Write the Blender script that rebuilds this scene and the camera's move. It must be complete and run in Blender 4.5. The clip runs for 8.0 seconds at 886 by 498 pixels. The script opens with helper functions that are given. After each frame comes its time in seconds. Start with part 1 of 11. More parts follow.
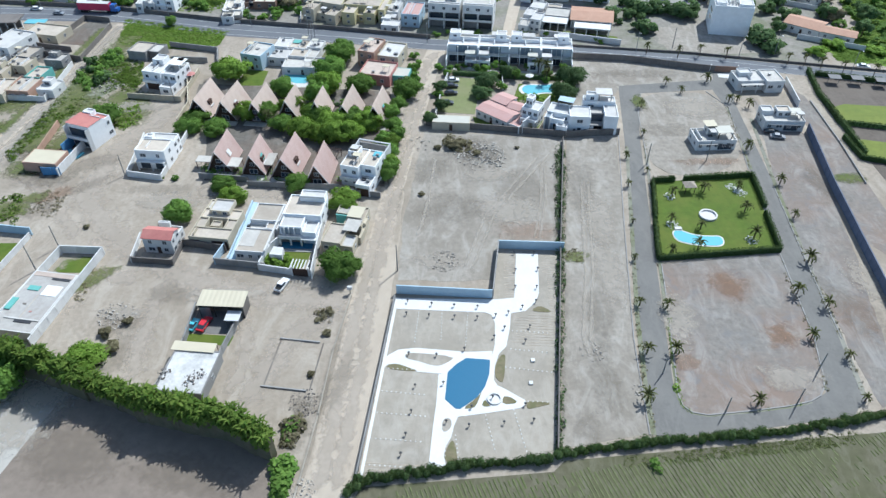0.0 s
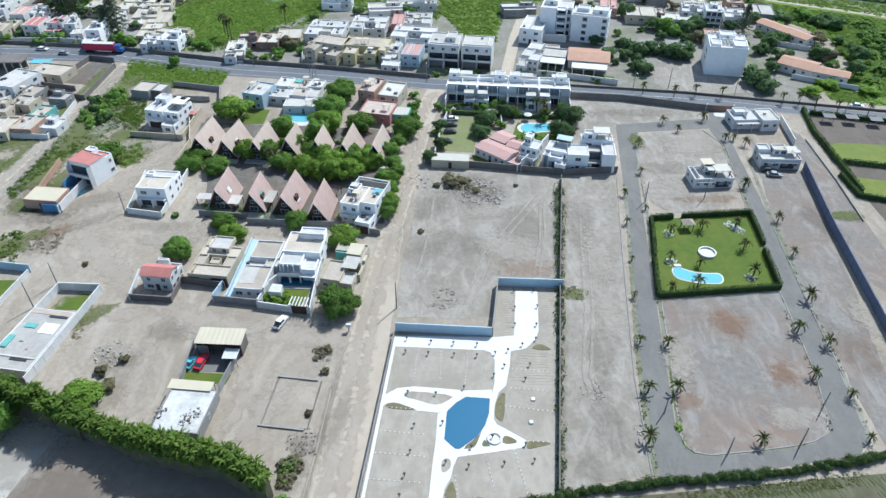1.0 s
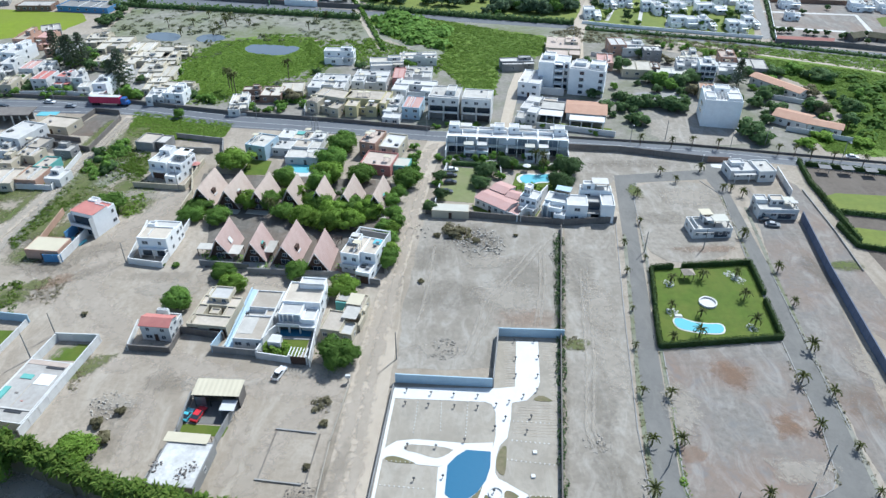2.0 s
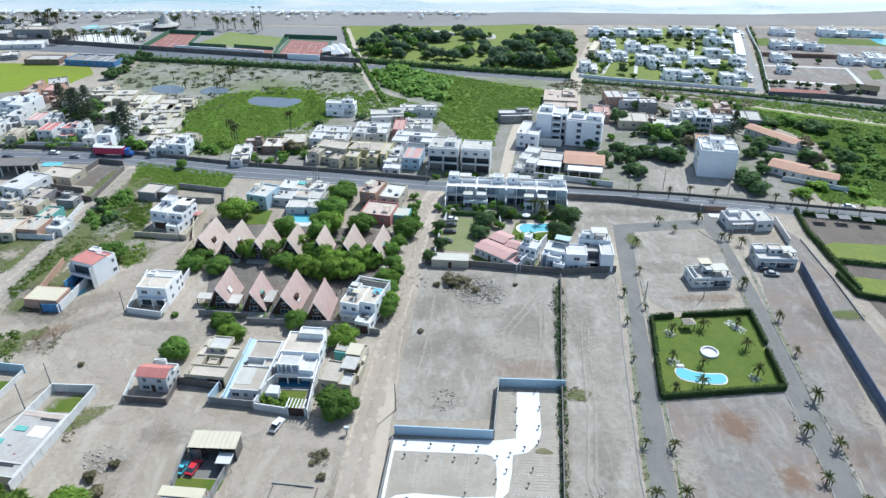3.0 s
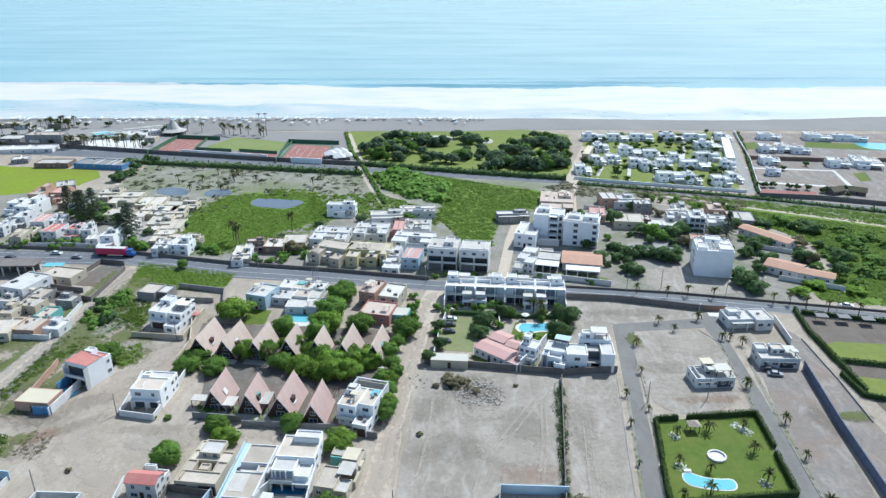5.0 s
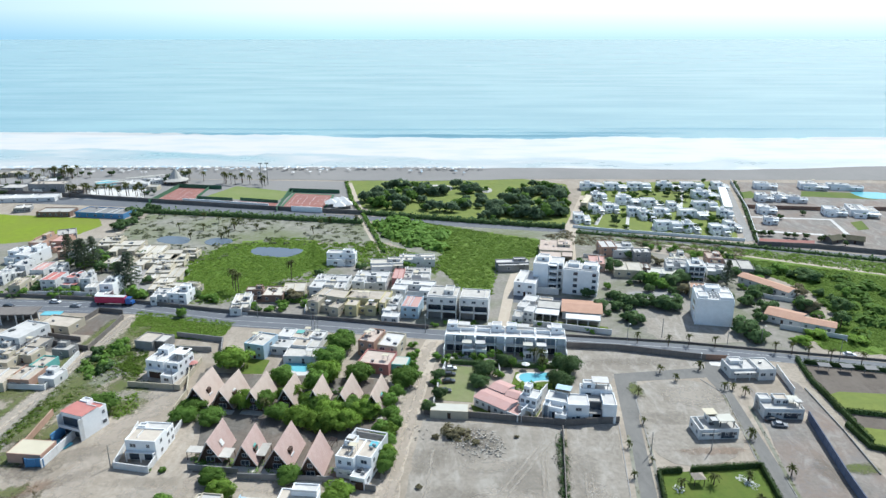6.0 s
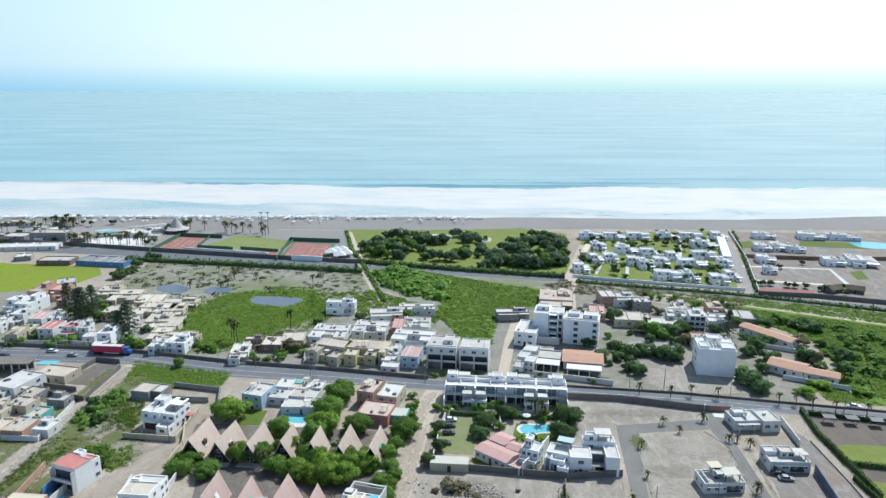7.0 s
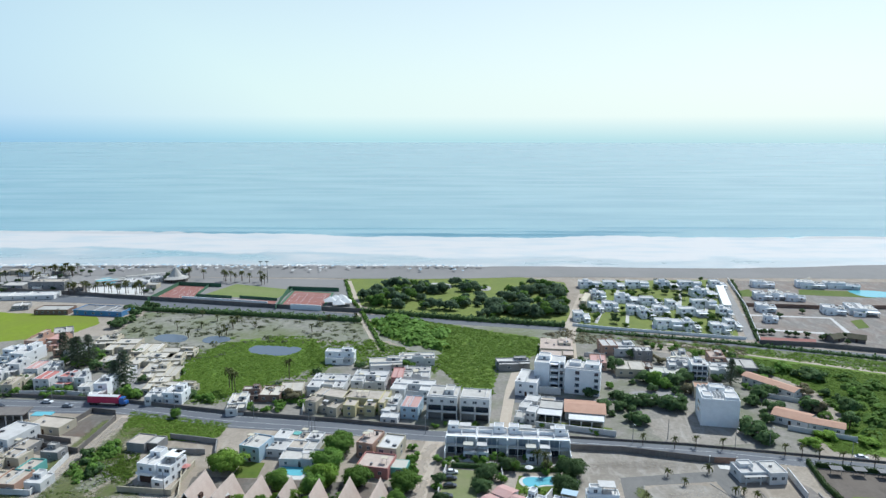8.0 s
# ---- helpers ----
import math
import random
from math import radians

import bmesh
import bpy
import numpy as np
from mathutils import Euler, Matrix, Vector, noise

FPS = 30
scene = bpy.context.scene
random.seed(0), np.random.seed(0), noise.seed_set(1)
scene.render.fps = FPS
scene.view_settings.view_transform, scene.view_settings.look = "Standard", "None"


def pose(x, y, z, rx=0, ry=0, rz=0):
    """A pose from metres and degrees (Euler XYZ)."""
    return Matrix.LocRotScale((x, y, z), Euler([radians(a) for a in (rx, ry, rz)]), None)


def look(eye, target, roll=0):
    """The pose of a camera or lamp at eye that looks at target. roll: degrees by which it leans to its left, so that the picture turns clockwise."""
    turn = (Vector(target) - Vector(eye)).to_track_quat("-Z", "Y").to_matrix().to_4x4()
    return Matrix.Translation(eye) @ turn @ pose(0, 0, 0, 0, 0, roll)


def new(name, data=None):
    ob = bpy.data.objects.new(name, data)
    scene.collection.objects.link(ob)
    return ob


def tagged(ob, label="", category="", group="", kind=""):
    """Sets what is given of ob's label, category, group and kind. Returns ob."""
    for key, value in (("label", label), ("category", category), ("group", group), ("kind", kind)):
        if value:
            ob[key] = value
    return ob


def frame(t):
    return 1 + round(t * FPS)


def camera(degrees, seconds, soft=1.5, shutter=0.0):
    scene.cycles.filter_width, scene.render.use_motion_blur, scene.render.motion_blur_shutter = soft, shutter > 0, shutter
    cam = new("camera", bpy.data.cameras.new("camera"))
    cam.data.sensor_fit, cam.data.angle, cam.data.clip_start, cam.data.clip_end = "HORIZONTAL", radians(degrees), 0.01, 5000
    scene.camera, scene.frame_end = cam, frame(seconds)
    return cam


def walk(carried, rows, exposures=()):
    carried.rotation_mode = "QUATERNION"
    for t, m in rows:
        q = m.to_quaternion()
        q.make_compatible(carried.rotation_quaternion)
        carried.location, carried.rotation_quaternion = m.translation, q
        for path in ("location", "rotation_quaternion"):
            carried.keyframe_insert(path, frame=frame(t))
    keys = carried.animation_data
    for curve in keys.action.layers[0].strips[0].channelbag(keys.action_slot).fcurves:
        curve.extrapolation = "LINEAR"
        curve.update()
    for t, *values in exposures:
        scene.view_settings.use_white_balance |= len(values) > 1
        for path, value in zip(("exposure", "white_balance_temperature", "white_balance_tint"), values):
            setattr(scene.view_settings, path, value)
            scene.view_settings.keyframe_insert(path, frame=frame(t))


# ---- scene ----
cam = camera(65.2, 8.0, soft=1.45)
PATH = [
    (0, (0.80, 6.46, 114.20), (0.7755, 8.2585, 112.6130), -0.1),
    (0.5, (0.77, 6.51, 114.24), (0.7471, 8.3447, 112.6947), -0.1),
    (1, (0.74, 6.61, 114.31), (0.7177, 8.4943, 112.8163), -0),
    (1.5, (0.69, 6.63, 114.40), (0.6672, 8.5611, 112.9777), -0),
    (3, (0.59, 6.54, 114.80), (0.5676, 8.6145, 113.5875), 0),
    (3.5, (0.57, 6.54, 114.86), (0.548, 8.651, 113.725), 0),
    (4, (0.54, 6.50, 114.93), (0.5173, 8.6513, 113.8705), 0.1),
    (4.5, (0.47, 6.42, 115.00), (0.4500, 8.6140, 114.0160), 0),
    (6, (0.33, 6.20, 115.39), (0.3128, 8.4759, 114.6436), 0),
    (6.5, (0.29, 6.14, 115.46), (0.2718, 8.4480, 114.7916), 0.1),
    (7, (0.06, 6.05, 115.51), (0.0446, 8.3783, 114.9251), 0.1),
    (7.5, (-0.39, 5.89, 115.54), (-0.4037, 8.2348, 115.0368), 0.1),
    (8, (-0.89, 5.66, 115.55), (-0.8990, 8.0275, 115.1299), 0.1),
]
EXPO = [(0.0, 0.22, 5680, 4), (3.5, 0.26, 5680, 4), (4.7, 0.24, 5680, 4), (6.0, 0.23, 5960, 4), (6.5, 0.19, 5960, 4), (7.5, 0.02, 5840, 4), (8.0, -0.06, 5800, 4)]
walk(cam, [(t, look(eye, target, roll)) for t, eye, target, roll in PATH], EXPO)

# ---- sky and sun ----
SUN_AZ, SUN_EL = 38.0, 51.0          # degrees right of straight ahead (the sea), and above the horizon
world = bpy.data.worlds.new("world")
scene.world = world
world.use_nodes = True
wn, wl = world.node_tree.nodes, world.node_tree.links
sky = wn.new("ShaderNodeTexSky")
sky.sky_type, sky.sun_disc = "NISHITA", False
sky.sun_elevation, sky.sun_rotation = radians(SUN_EL), radians(SUN_AZ)
sky.air_density, sky.dust_density, sky.ozone_density = 1.0, 1.2, 2.0
wcoord = wn.new("ShaderNodeTexCoord")
wsep = wn.new("ShaderNodeSeparateXYZ")
wl.new(wcoord.outputs["Generated"], wsep.inputs[0])
wramp = wn.new("ShaderNodeValToRGB")     # haze over the sea: strong at the horizon, gone higher up
wramp.color_ramp.elements[0].position, wramp.color_ramp.elements[0].color = 0.0, (0.9, 0.9, 0.9, 1)
wramp.color_ramp.elements[1].position, wramp.color_ramp.elements[1].color = 0.45, (0.05, 0.05, 0.05, 1)
wl.new(wsep.outputs["Z"], wramp.inputs[0])
wmix = wn.new("ShaderNodeMix")
wmix.data_type = "RGBA"
wl.new(wramp.outputs[0], wmix.inputs["Factor"])
wl.new(sky.outputs[0], wmix.inputs["A"])
wdot = wn.new("ShaderNodeVectorMath")     # the haze is brighter and paler towards the sun
wdot.operation = "DOT_PRODUCT"
wl.new(wcoord.outputs["Generated"], wdot.inputs[0])
wdot.inputs[1].default_value = (math.sin(radians(SUN_AZ)) * math.cos(radians(SUN_EL)), math.cos(radians(SUN_AZ)) * math.cos(radians(SUN_EL)), math.sin(radians(SUN_EL)))
wglow = wn.new("ShaderNodeValToRGB")
wglow.color_ramp.elements[0].position, wglow.color_ramp.elements[0].color = 0.12, (0.45, 0.645, 0.86, 1)
wglow.color_ramp.elements[1].position, wglow.color_ramp.elements[1].color = 0.68, (0.98, 1.0, 0.90, 1)
wmidst = wglow.color_ramp.elements.new(0.42)
wmidst.color = (0.84, 0.96, 0.90, 1)
wl.new(wdot.outputs["Value"], wglow.inputs[0])
wscale = wn.new("ShaderNodeVectorMath")
wscale.operation = "SCALE"
wscale.inputs["Scale"].default_value = 8.8
wl.new(wglow.outputs[0], wscale.inputs[0])
wl.new(wscale.outputs[0], wmix.inputs["B"])
wsea = wn.new("ShaderNodeMix")           # below the horizon the sea goes on
wsea.data_type = "RGBA"
wstep = wn.new("ShaderNodeMapRange")
wstep.inputs["From Min"].default_value, wstep.inputs["From Max"].default_value = -0.026, 0.014
wl.new(wsep.outputs["Z"], wstep.inputs["Value"])
wl.new(wstep.outputs[0], wsea.inputs["Factor"])
wdeep = wn.new("ShaderNodeVectorMath")
wdeep.operation = "MULTIPLY"
wdeep.inputs[1].default_value = (0.53, 0.72, 0.80)
wl.new(wscale.outputs[0], wdeep.inputs[0])
wl.new(wdeep.outputs[0], wsea.inputs["A"])
wl.new(wmix.outputs["Result"], wsea.inputs["B"])
wl.new(wsea.outputs["Result"], wn["Background"].inputs["Color"])
wn["Background"].inputs["Strength"].default_value = 0.122

sun_data = bpy.data.lights.new("sun", "SUN")
sun_data.energy, sun_data.angle, sun_data.color = 4.8, radians(0.6), (1.0, 0.965, 0.91)
sun = new("sun", sun_data)
sun.matrix_world = look((math.sin(radians(SUN_AZ)) * 300, math.cos(radians(SUN_AZ)) * 300, math.tan(radians(SUN_EL)) * 300), (0, 0, 0))


# ---- materials ----
def material(name, colour, rough=0.85, vary=0.18, grain=1.5, patch_size=0.12, second=None, mixing=0.5, bump=0.2, metal=0.0, each=0.0, spec=0.3, mid=None, streak=None):
    """A surface with grain and large patches; second: a colour that shows in the patches; each: how much single pieces differ."""
    m = bpy.data.materials.new(name)
    m.use_nodes = True
    n, l = m.node_tree.nodes, m.node_tree.links
    b = n["Principled BSDF"]
    b.inputs["Roughness"].default_value, b.inputs["Metallic"].default_value = rough, metal
    b.inputs["Specular IOR Level"].default_value = spec
    co = n.new("ShaderNodeTexCoord")
    fine, big = n.new("ShaderNodeTexNoise"), n.new("ShaderNodeTexNoise")
    for q, s, d in ((fine, grain, 8), (big, patch_size, 5)):
        q.inputs["Scale"].default_value, q.inputs["Detail"].default_value, q.inputs["Roughness"].default_value = s, d, 0.62
        l.new(co.outputs["Object"], q.inputs["Vector"])
    dark = tuple(c * (1 - vary) for c in colour) + (1,)
    light = tuple(min(1, c * (1 + vary)) for c in colour) + (1,)
    r1 = n.new("ShaderNodeValToRGB")
    r1.color_ramp.elements[0].position, r1.color_ramp.elements[0].color = 0.3, dark
    r1.color_ramp.elements[1].position, r1.color_ramp.elements[1].color = 0.7, light
    l.new(fine.outputs["Fac"], r1.inputs[0])
    r2 = n.new("ShaderNodeValToRGB")
    r2.color_ramp.elements[0].position, r2.color_ramp.elements[0].color = 0.42, (0, 0, 0, 1)
    r2.color_ramp.elements[1].position, r2.color_ramp.elements[1].color = 0.62, (mixing, mixing, mixing, 1)
    l.new(big.outputs["Fac"], r2.inputs[0])
    mx = n.new("ShaderNodeMix")
    mx.data_type = "RGBA"
    l.new(r2.outputs[0], mx.inputs["Factor"])
    l.new(r1.outputs[0], mx.inputs["A"])
    mx.inputs["B"].default_value = (*(second or tuple(c * 0.72 for c in colour)), 1)
    out = mx.outputs["Result"]
    if mid:
        scale3, colour3, amount3 = mid
        q3, r3, m3 = n.new("ShaderNodeTexNoise"), n.new("ShaderNodeValToRGB"), n.new("ShaderNodeMix")
        q3.inputs["Scale"].default_value, q3.inputs["Detail"].default_value, q3.inputs["Roughness"].default_value, q3.inputs["Distortion"].default_value = scale3, 9, 0.72, 0.2
        l.new(co.outputs["Object"], q3.inputs["Vector"])
        r3.color_ramp.elements[0].position, r3.color_ramp.elements[0].color = 0.5, (0, 0, 0, 1)
        r3.color_ramp.elements[1].position, r3.color_ramp.elements[1].color = 0.66, (amount3, amount3, amount3, 1)
        l.new(q3.outputs["Fac"], r3.inputs[0])
        m3.data_type = "RGBA"
        l.new(r3.outputs[0], m3.inputs["Factor"])
        l.new(out, m3.inputs["A"])
        m3.inputs["B"].default_value = (*colour3, 1)
        out = m3.outputs["Result"]
    if streak:
        angle4, scale4, colour4, amount4 = streak      # scrapes and wheel marks that run one way
        mp4, q4, r4, m4 = n.new("ShaderNodeMapping"), n.new("ShaderNodeTexNoise"), n.new("ShaderNodeValToRGB"), n.new("ShaderNodeMix")
        mp4.inputs["Rotation"].default_value = (0, 0, radians(angle4))
        mp4.inputs["Scale"].default_value = (1.0, 0.38, 1.0)
        l.new(co.outputs["Object"], mp4.inputs["Vector"])
        q4.inputs["Scale"].default_value, q4.inputs["Detail"].default_value, q4.inputs["Roughness"].default_value, q4.inputs["Distortion"].default_value = scale4 * .6, 9, 0.72, 1.1
        l.new(mp4.outputs[0], q4.inputs["Vector"])
        r4.color_ramp.elements[0].position, r4.color_ramp.elements[0].color = 0.48, (0, 0, 0, 1)
        r4.color_ramp.elements[1].position, r4.color_ramp.elements[1].color = 0.64, (amount4, amount4, amount4, 1)
        l.new(q4.outputs["Fac"], r4.inputs[0])
        m4.data_type = "RGBA"
        l.new(r4.outputs[0], m4.inputs["Factor"])
        l.new(out, m4.inputs["A"])
        m4.inputs["B"].default_value = (*colour4, 1)
        out = m4.outputs["Result"]
    if each:
        oi, hs, ad = n.new("ShaderNodeObjectInfo"), n.new("ShaderNodeHueSaturation"), n.new("ShaderNodeMapRange")
        l.new(oi.outputs["Random"], ad.inputs["Value"])
        ad.inputs["To Min"].default_value, ad.inputs["To Max"].default_value = 1 - each, 1 + each
        l.new(ad.outputs[0], hs.inputs["Value"])
        l.new(out, hs.inputs["Color"])
        out = hs.outputs[0]
    l.new(out, b.inputs["Base Color"])
    if bump:
        bp = n.new("ShaderNodeBump")
        bp.inputs["Strength"].default_value, bp.inputs["Distance"].default_value = bump, 0.1
        l.new(fine.outputs["Fac"], bp.inputs["Height"])
        l.new(bp.outputs[0], b.inputs["Normal"])
    return m


def leafy(name, colour, second, thin=0.42):
    """Foliage: every leaf clump a little different, thin enough to let some light through."""
    m = bpy.data.materials.new(name)
    m.use_nodes = True
    n, l = m.node_tree.nodes, m.node_tree.links
    b = n["Principled BSDF"]
    b.inputs["Roughness"].default_value, b.inputs["Specular IOR Level"].default_value = 0.7, 0.08
    geo, ramp, oi = n.new("ShaderNodeNewGeometry"), n.new("ShaderNodeValToRGB"), n.new("ShaderNodeObjectInfo")
    ramp.color_ramp.elements[0].color, ramp.color_ramp.elements[1].color = (*colour, 1), (*second, 1)
    l.new(geo.outputs["Random Per Island"], ramp.inputs[0])
    hs, mr = n.new("ShaderNodeHueSaturation"), n.new("ShaderNodeMapRange")
    mr.inputs["To Min"].default_value, mr.inputs["To Max"].default_value = 0.75, 1.25
    l.new(oi.outputs["Random"], mr.inputs["Value"])
    l.new(mr.outputs[0], hs.inputs["Value"])
    l.new(ramp.outputs[0], hs.inputs["Color"])
    l.new(hs.outputs[0], b.inputs["Base Color"])
    tr, mx, outn = n.new("ShaderNodeBsdfTranslucent"), n.new("ShaderNodeMixShader"), n["Material Output"]
    l.new(hs.outputs[0], tr.inputs["Color"])
    mx.inputs[0].default_value = thin
    l.new(b.outputs[0], mx.inputs[1])
    l.new(tr.outputs[0], mx.inputs[2])
    l.new(mx.outputs[0], outn.inputs["Surface"])
    return m


def worn(name, colour, second, strength=1.0, grain=0.35):
    """A thin layer of dust, stain or growth that frays out into the ground: it thins towards its edge (the first UV coordinate) and in spots."""
    m = material(name, colour, 0.95, 0.16, 0.8, 0.08, second, 0.8, 0.3)
    n, l = m.node_tree.nodes, m.node_tree.links
    co, uv, q = n.new("ShaderNodeTexCoord"), n.new("ShaderNodeSeparateXYZ"), n.new("ShaderNodeTexNoise")
    l.new(co.outputs["UV"], uv.inputs[0])
    q.inputs["Scale"].default_value, q.inputs["Detail"].default_value, q.inputs["Roughness"].default_value, q.inputs["Distortion"].default_value = grain, 9, 0.68, 0.5
    l.new(co.outputs["Object"], q.inputs["Vector"])
    mr, ad, rp = n.new("ShaderNodeMapRange"), n.new("ShaderNodeMath"), n.new("ShaderNodeMapRange")
    mr.inputs["To Min"].default_value, mr.inputs["To Max"].default_value = -1.5, 1.5
    l.new(q.outputs["Fac"], mr.inputs["Value"])
    l.new(mr.outputs[0], ad.inputs[0])
    l.new(uv.outputs["X"], ad.inputs[1])
    rp.inputs["From Min"].default_value, rp.inputs["From Max"].default_value = 0.15, 0.75
    rp.inputs["To Max"].default_value = strength
    l.new(ad.outputs[0], rp.inputs["Value"])
    l.new(rp.outputs[0], n["Principled BSDF"].inputs["Alpha"])
    return m


PALE = worn("pale_driven_dirt", (0.441, 0.381, 0.315), (0.390, 0.335, 0.273), 0.6)
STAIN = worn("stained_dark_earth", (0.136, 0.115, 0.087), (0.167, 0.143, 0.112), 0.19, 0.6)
REDDISH = worn("reddish_earth", (0.290, 0.180, 0.116), (0.262, 0.172, 0.120), 0.34, 0.5)
WEEDY = worn("thin_weeds", (0.136, 0.146, 0.058), (0.102, 0.129, 0.034), 0.8, 0.7)
DUST = worn("pale_dust", (0.416, 0.371, 0.313), (0.371, 0.329, 0.272), 0.55, 0.6)
DIRT = material("dry_dirt", (0.325, 0.279, 0.226), 0.95, 0.20, 0.9, 0.03, (0.246, 0.206, 0.160), 0.8, 0.5, mid=(0.22, (0.195, 0.159, 0.116), 0.4), streak=(14, 0.30, (0.425, 0.378, 0.318), 0.5))
LOT = material("levelled_gravel", (0.268, 0.239, 0.202), 0.95, 0.22, 0.7, 0.045, (0.207, 0.181, 0.148), 0.8, 0.5, mid=(0.3, (0.350, 0.319, 0.275), 0.5), streak=(-7, 0.42, (0.405, 0.378, 0.336), 0.5))
LOTS = material("mottled_plot_gravel", (0.203, 0.184, 0.163), 0.95, 0.22, 0.8, 0.05, (0.222, 0.160, 0.124), 0.8, 0.5, mid=(0.2, (0.165, 0.166, 0.166), 0.7), streak=(-9, 0.36, (0.330, 0.313, 0.288), 0.5))
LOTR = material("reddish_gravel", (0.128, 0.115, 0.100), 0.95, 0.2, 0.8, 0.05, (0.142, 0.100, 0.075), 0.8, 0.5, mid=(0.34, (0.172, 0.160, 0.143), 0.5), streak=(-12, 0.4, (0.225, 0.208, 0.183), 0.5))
TRACK = material("compacted_track", (0.420, 0.358, 0.287), 0.95, 0.08, 0.6, 0.05, (0.365, 0.306, 0.240), 0.6, 0.3, streak=(-6, 0.5, (0.470, 0.410, 0.335), 0.5))
PLOT = material("raked_grey_soil", (0.330, 0.295, 0.245), 0.95, 0.10, 0.8, 0.09, (0.262, 0.232, 0.190), 0.7, 0.3, mid=(0.12, (0.218, 0.202, 0.172), 0.4), streak=(84, 0.5, (0.400, 0.366, 0.316), 0.5))
ASPHALT = material("worn_asphalt", (0.152, 0.146, 0.136), 0.9, 0.10, 1.2, 0.1, (0.182, 0.174, 0.160), 0.7, 0.2, streak=(-8, 0.5, (0.212, 0.202, 0.184), 0.5))
HIGHWAY = material("highway_asphalt", (0.120, 0.127, 0.141), 0.8, 0.08, 1.0, 0.06, (0.153, 0.158, 0.165), 0.5, 0.15)
FIELD = material("ploughed_soil", (0.212, 0.175, 0.143), 0.95, 0.14, 0.5, 0.04, (0.169, 0.137, 0.111), 0.6, 0.6)
CROP = material("young_crop_soil", (0.112, 0.103, 0.066), 0.95, 0.18, 0.6, 0.05, (0.078, 0.084, 0.036), 0.7, 0.5, streak=(-20, 0.6, (0.160, 0.149, 0.106), 0.6))
BED = material("weedy_brown_bed", (0.175, 0.150, 0.092), 0.95, 0.2, 0.8, 0.3, (0.120, 0.125, 0.055), 0.7, 0.4)
CROPLEAF = material("crop_leaves", (0.088, 0.104, 0.040), 0.9, 0.3, 0.5, 0.05, (0.128, 0.132, 0.064), 0.8, 0.2)
TOWN = material("trodden_yard_earth", (0.228, 0.209, 0.182), 0.95, 0.2, 0.7, 0.06, (0.130, 0.142, 0.078), 0.7, 0.4, mid=(0.25, (0.305, 0.284, 0.254), 0.5))
BROWNG = material("brown_gravel_paving", (0.118, 0.098, 0.081), 0.95, 0.18, 0.8, 0.08, (0.150, 0.126, 0.105), 0.7, 0.3, streak=(20, 0.3, (0.172, 0.148, 0.126), 0.5))
LAWN = material("mown_lawn", (0.080, 0.122, 0.014), 0.9, 0.18, 0.6, 0.1, (0.115, 0.136, 0.022), 0.7, 0.4, mid=(0.35, (0.064, 0.098, 0.013), 0.5))
DRYLAWN = material("dry_mown_lawn", (0.165, 0.190, 0.075), 0.9, 0.15, 0.5, 0.1, (0.205, 0.205, 0.105), 0.7, 0.4)
OLIVE = material("sunlit_olive_lawn", (0.155, 0.184, 0.036), 0.9, 0.15, 0.4, 0.08, (0.122, 0.160, 0.034), 0.7, 0.4)
PITCH = material("sports_turf", (0.172, 0.225, 0.012), 0.9, 0.12, 0.3, 0.03, (0.165, 0.195, 0.024), 0.7, 0.3)
TURF = material("worn_olive_turf", (0.158, 0.200, 0.056), 0.9, 0.12, 0.3, 0.04, (0.195, 0.212, 0.085), 0.7, 0.3)
MARSH = material("marsh_green", (0.112, 0.182, 0.024), 0.95, 0.25, 0.5, 0.03, (0.150, 0.200, 0.036), 0.8, 0.3)
DRYMARSH = material("dry_marsh", (0.232, 0.222, 0.186), 0.95, 0.25, 0.3, 0.03, (0.132, 0.150, 0.066), 0.9, 0.6, mid=(0.06, (0.290, 0.282, 0.255), 0.6))
SAND = material("dark_beach_sand", (0.205, 0.196, 0.186), 0.9, 0.06, 0.4, 0.015, (0.245, 0.232, 0.220), 0.6, 0.2)
WHITE = material("white_plaster", (0.610, 0.603, 0.590), 0.8, 0.06, 1.2, 0.35, (0.480, 0.472, 0.458), 0.5, 0.1, each=0.07)
# White paint, its bright tone also standing in for bounce light on fronts.
BRIGHTW = material("bright_white_paint", (0.790, 0.790, 0.785), 0.75, 0.04, 1.2, 0.35, (0.70, 0.70, 0.695), 0.5, 0.1, each=0.03)
PAVEW = material("white_path_paving", (0.625, 0.618, 0.600), 0.85, 0.04, 1.2, 0.3, (0.560, 0.550, 0.530), 0.5, 0.15, mid=(0.6, (0.66, 0.655, 0.64), 0.5))
CREAM = material("cream_plaster", (0.471, 0.418, 0.319), 0.85, 0.07, 1.2, 0.3, (0.380, 0.334, 0.258), 0.5, 0.1, each=0.08)
GREYW = material("grey_plaster", (0.258, 0.252, 0.245), 0.9, 0.10, 1.2, 0.3, (0.190, 0.184, 0.177), 0.6, 0.15, each=0.12)
BLUEW = material("blue_paint", (0.091, 0.228, 0.418), 0.7, 0.06, 1.0, 0.3, None, 0.3, 0.1)
SKYW = material("pale_blue_plaster", (0.395, 0.502, 0.578), 0.8, 0.05, 1.0, 0.3, None, 0.2, 0.1)
YELW = material("pale_yellow_plaster", (0.502, 0.441, 0.251), 0.8, 0.06, 1.0, 0.3, None, 0.3, 0.1)
SALMON = material("salmon_plaster", (0.422, 0.272, 0.204), 0.8, 0.08, 1.0, 0.3, None, 0.3, 0.1)
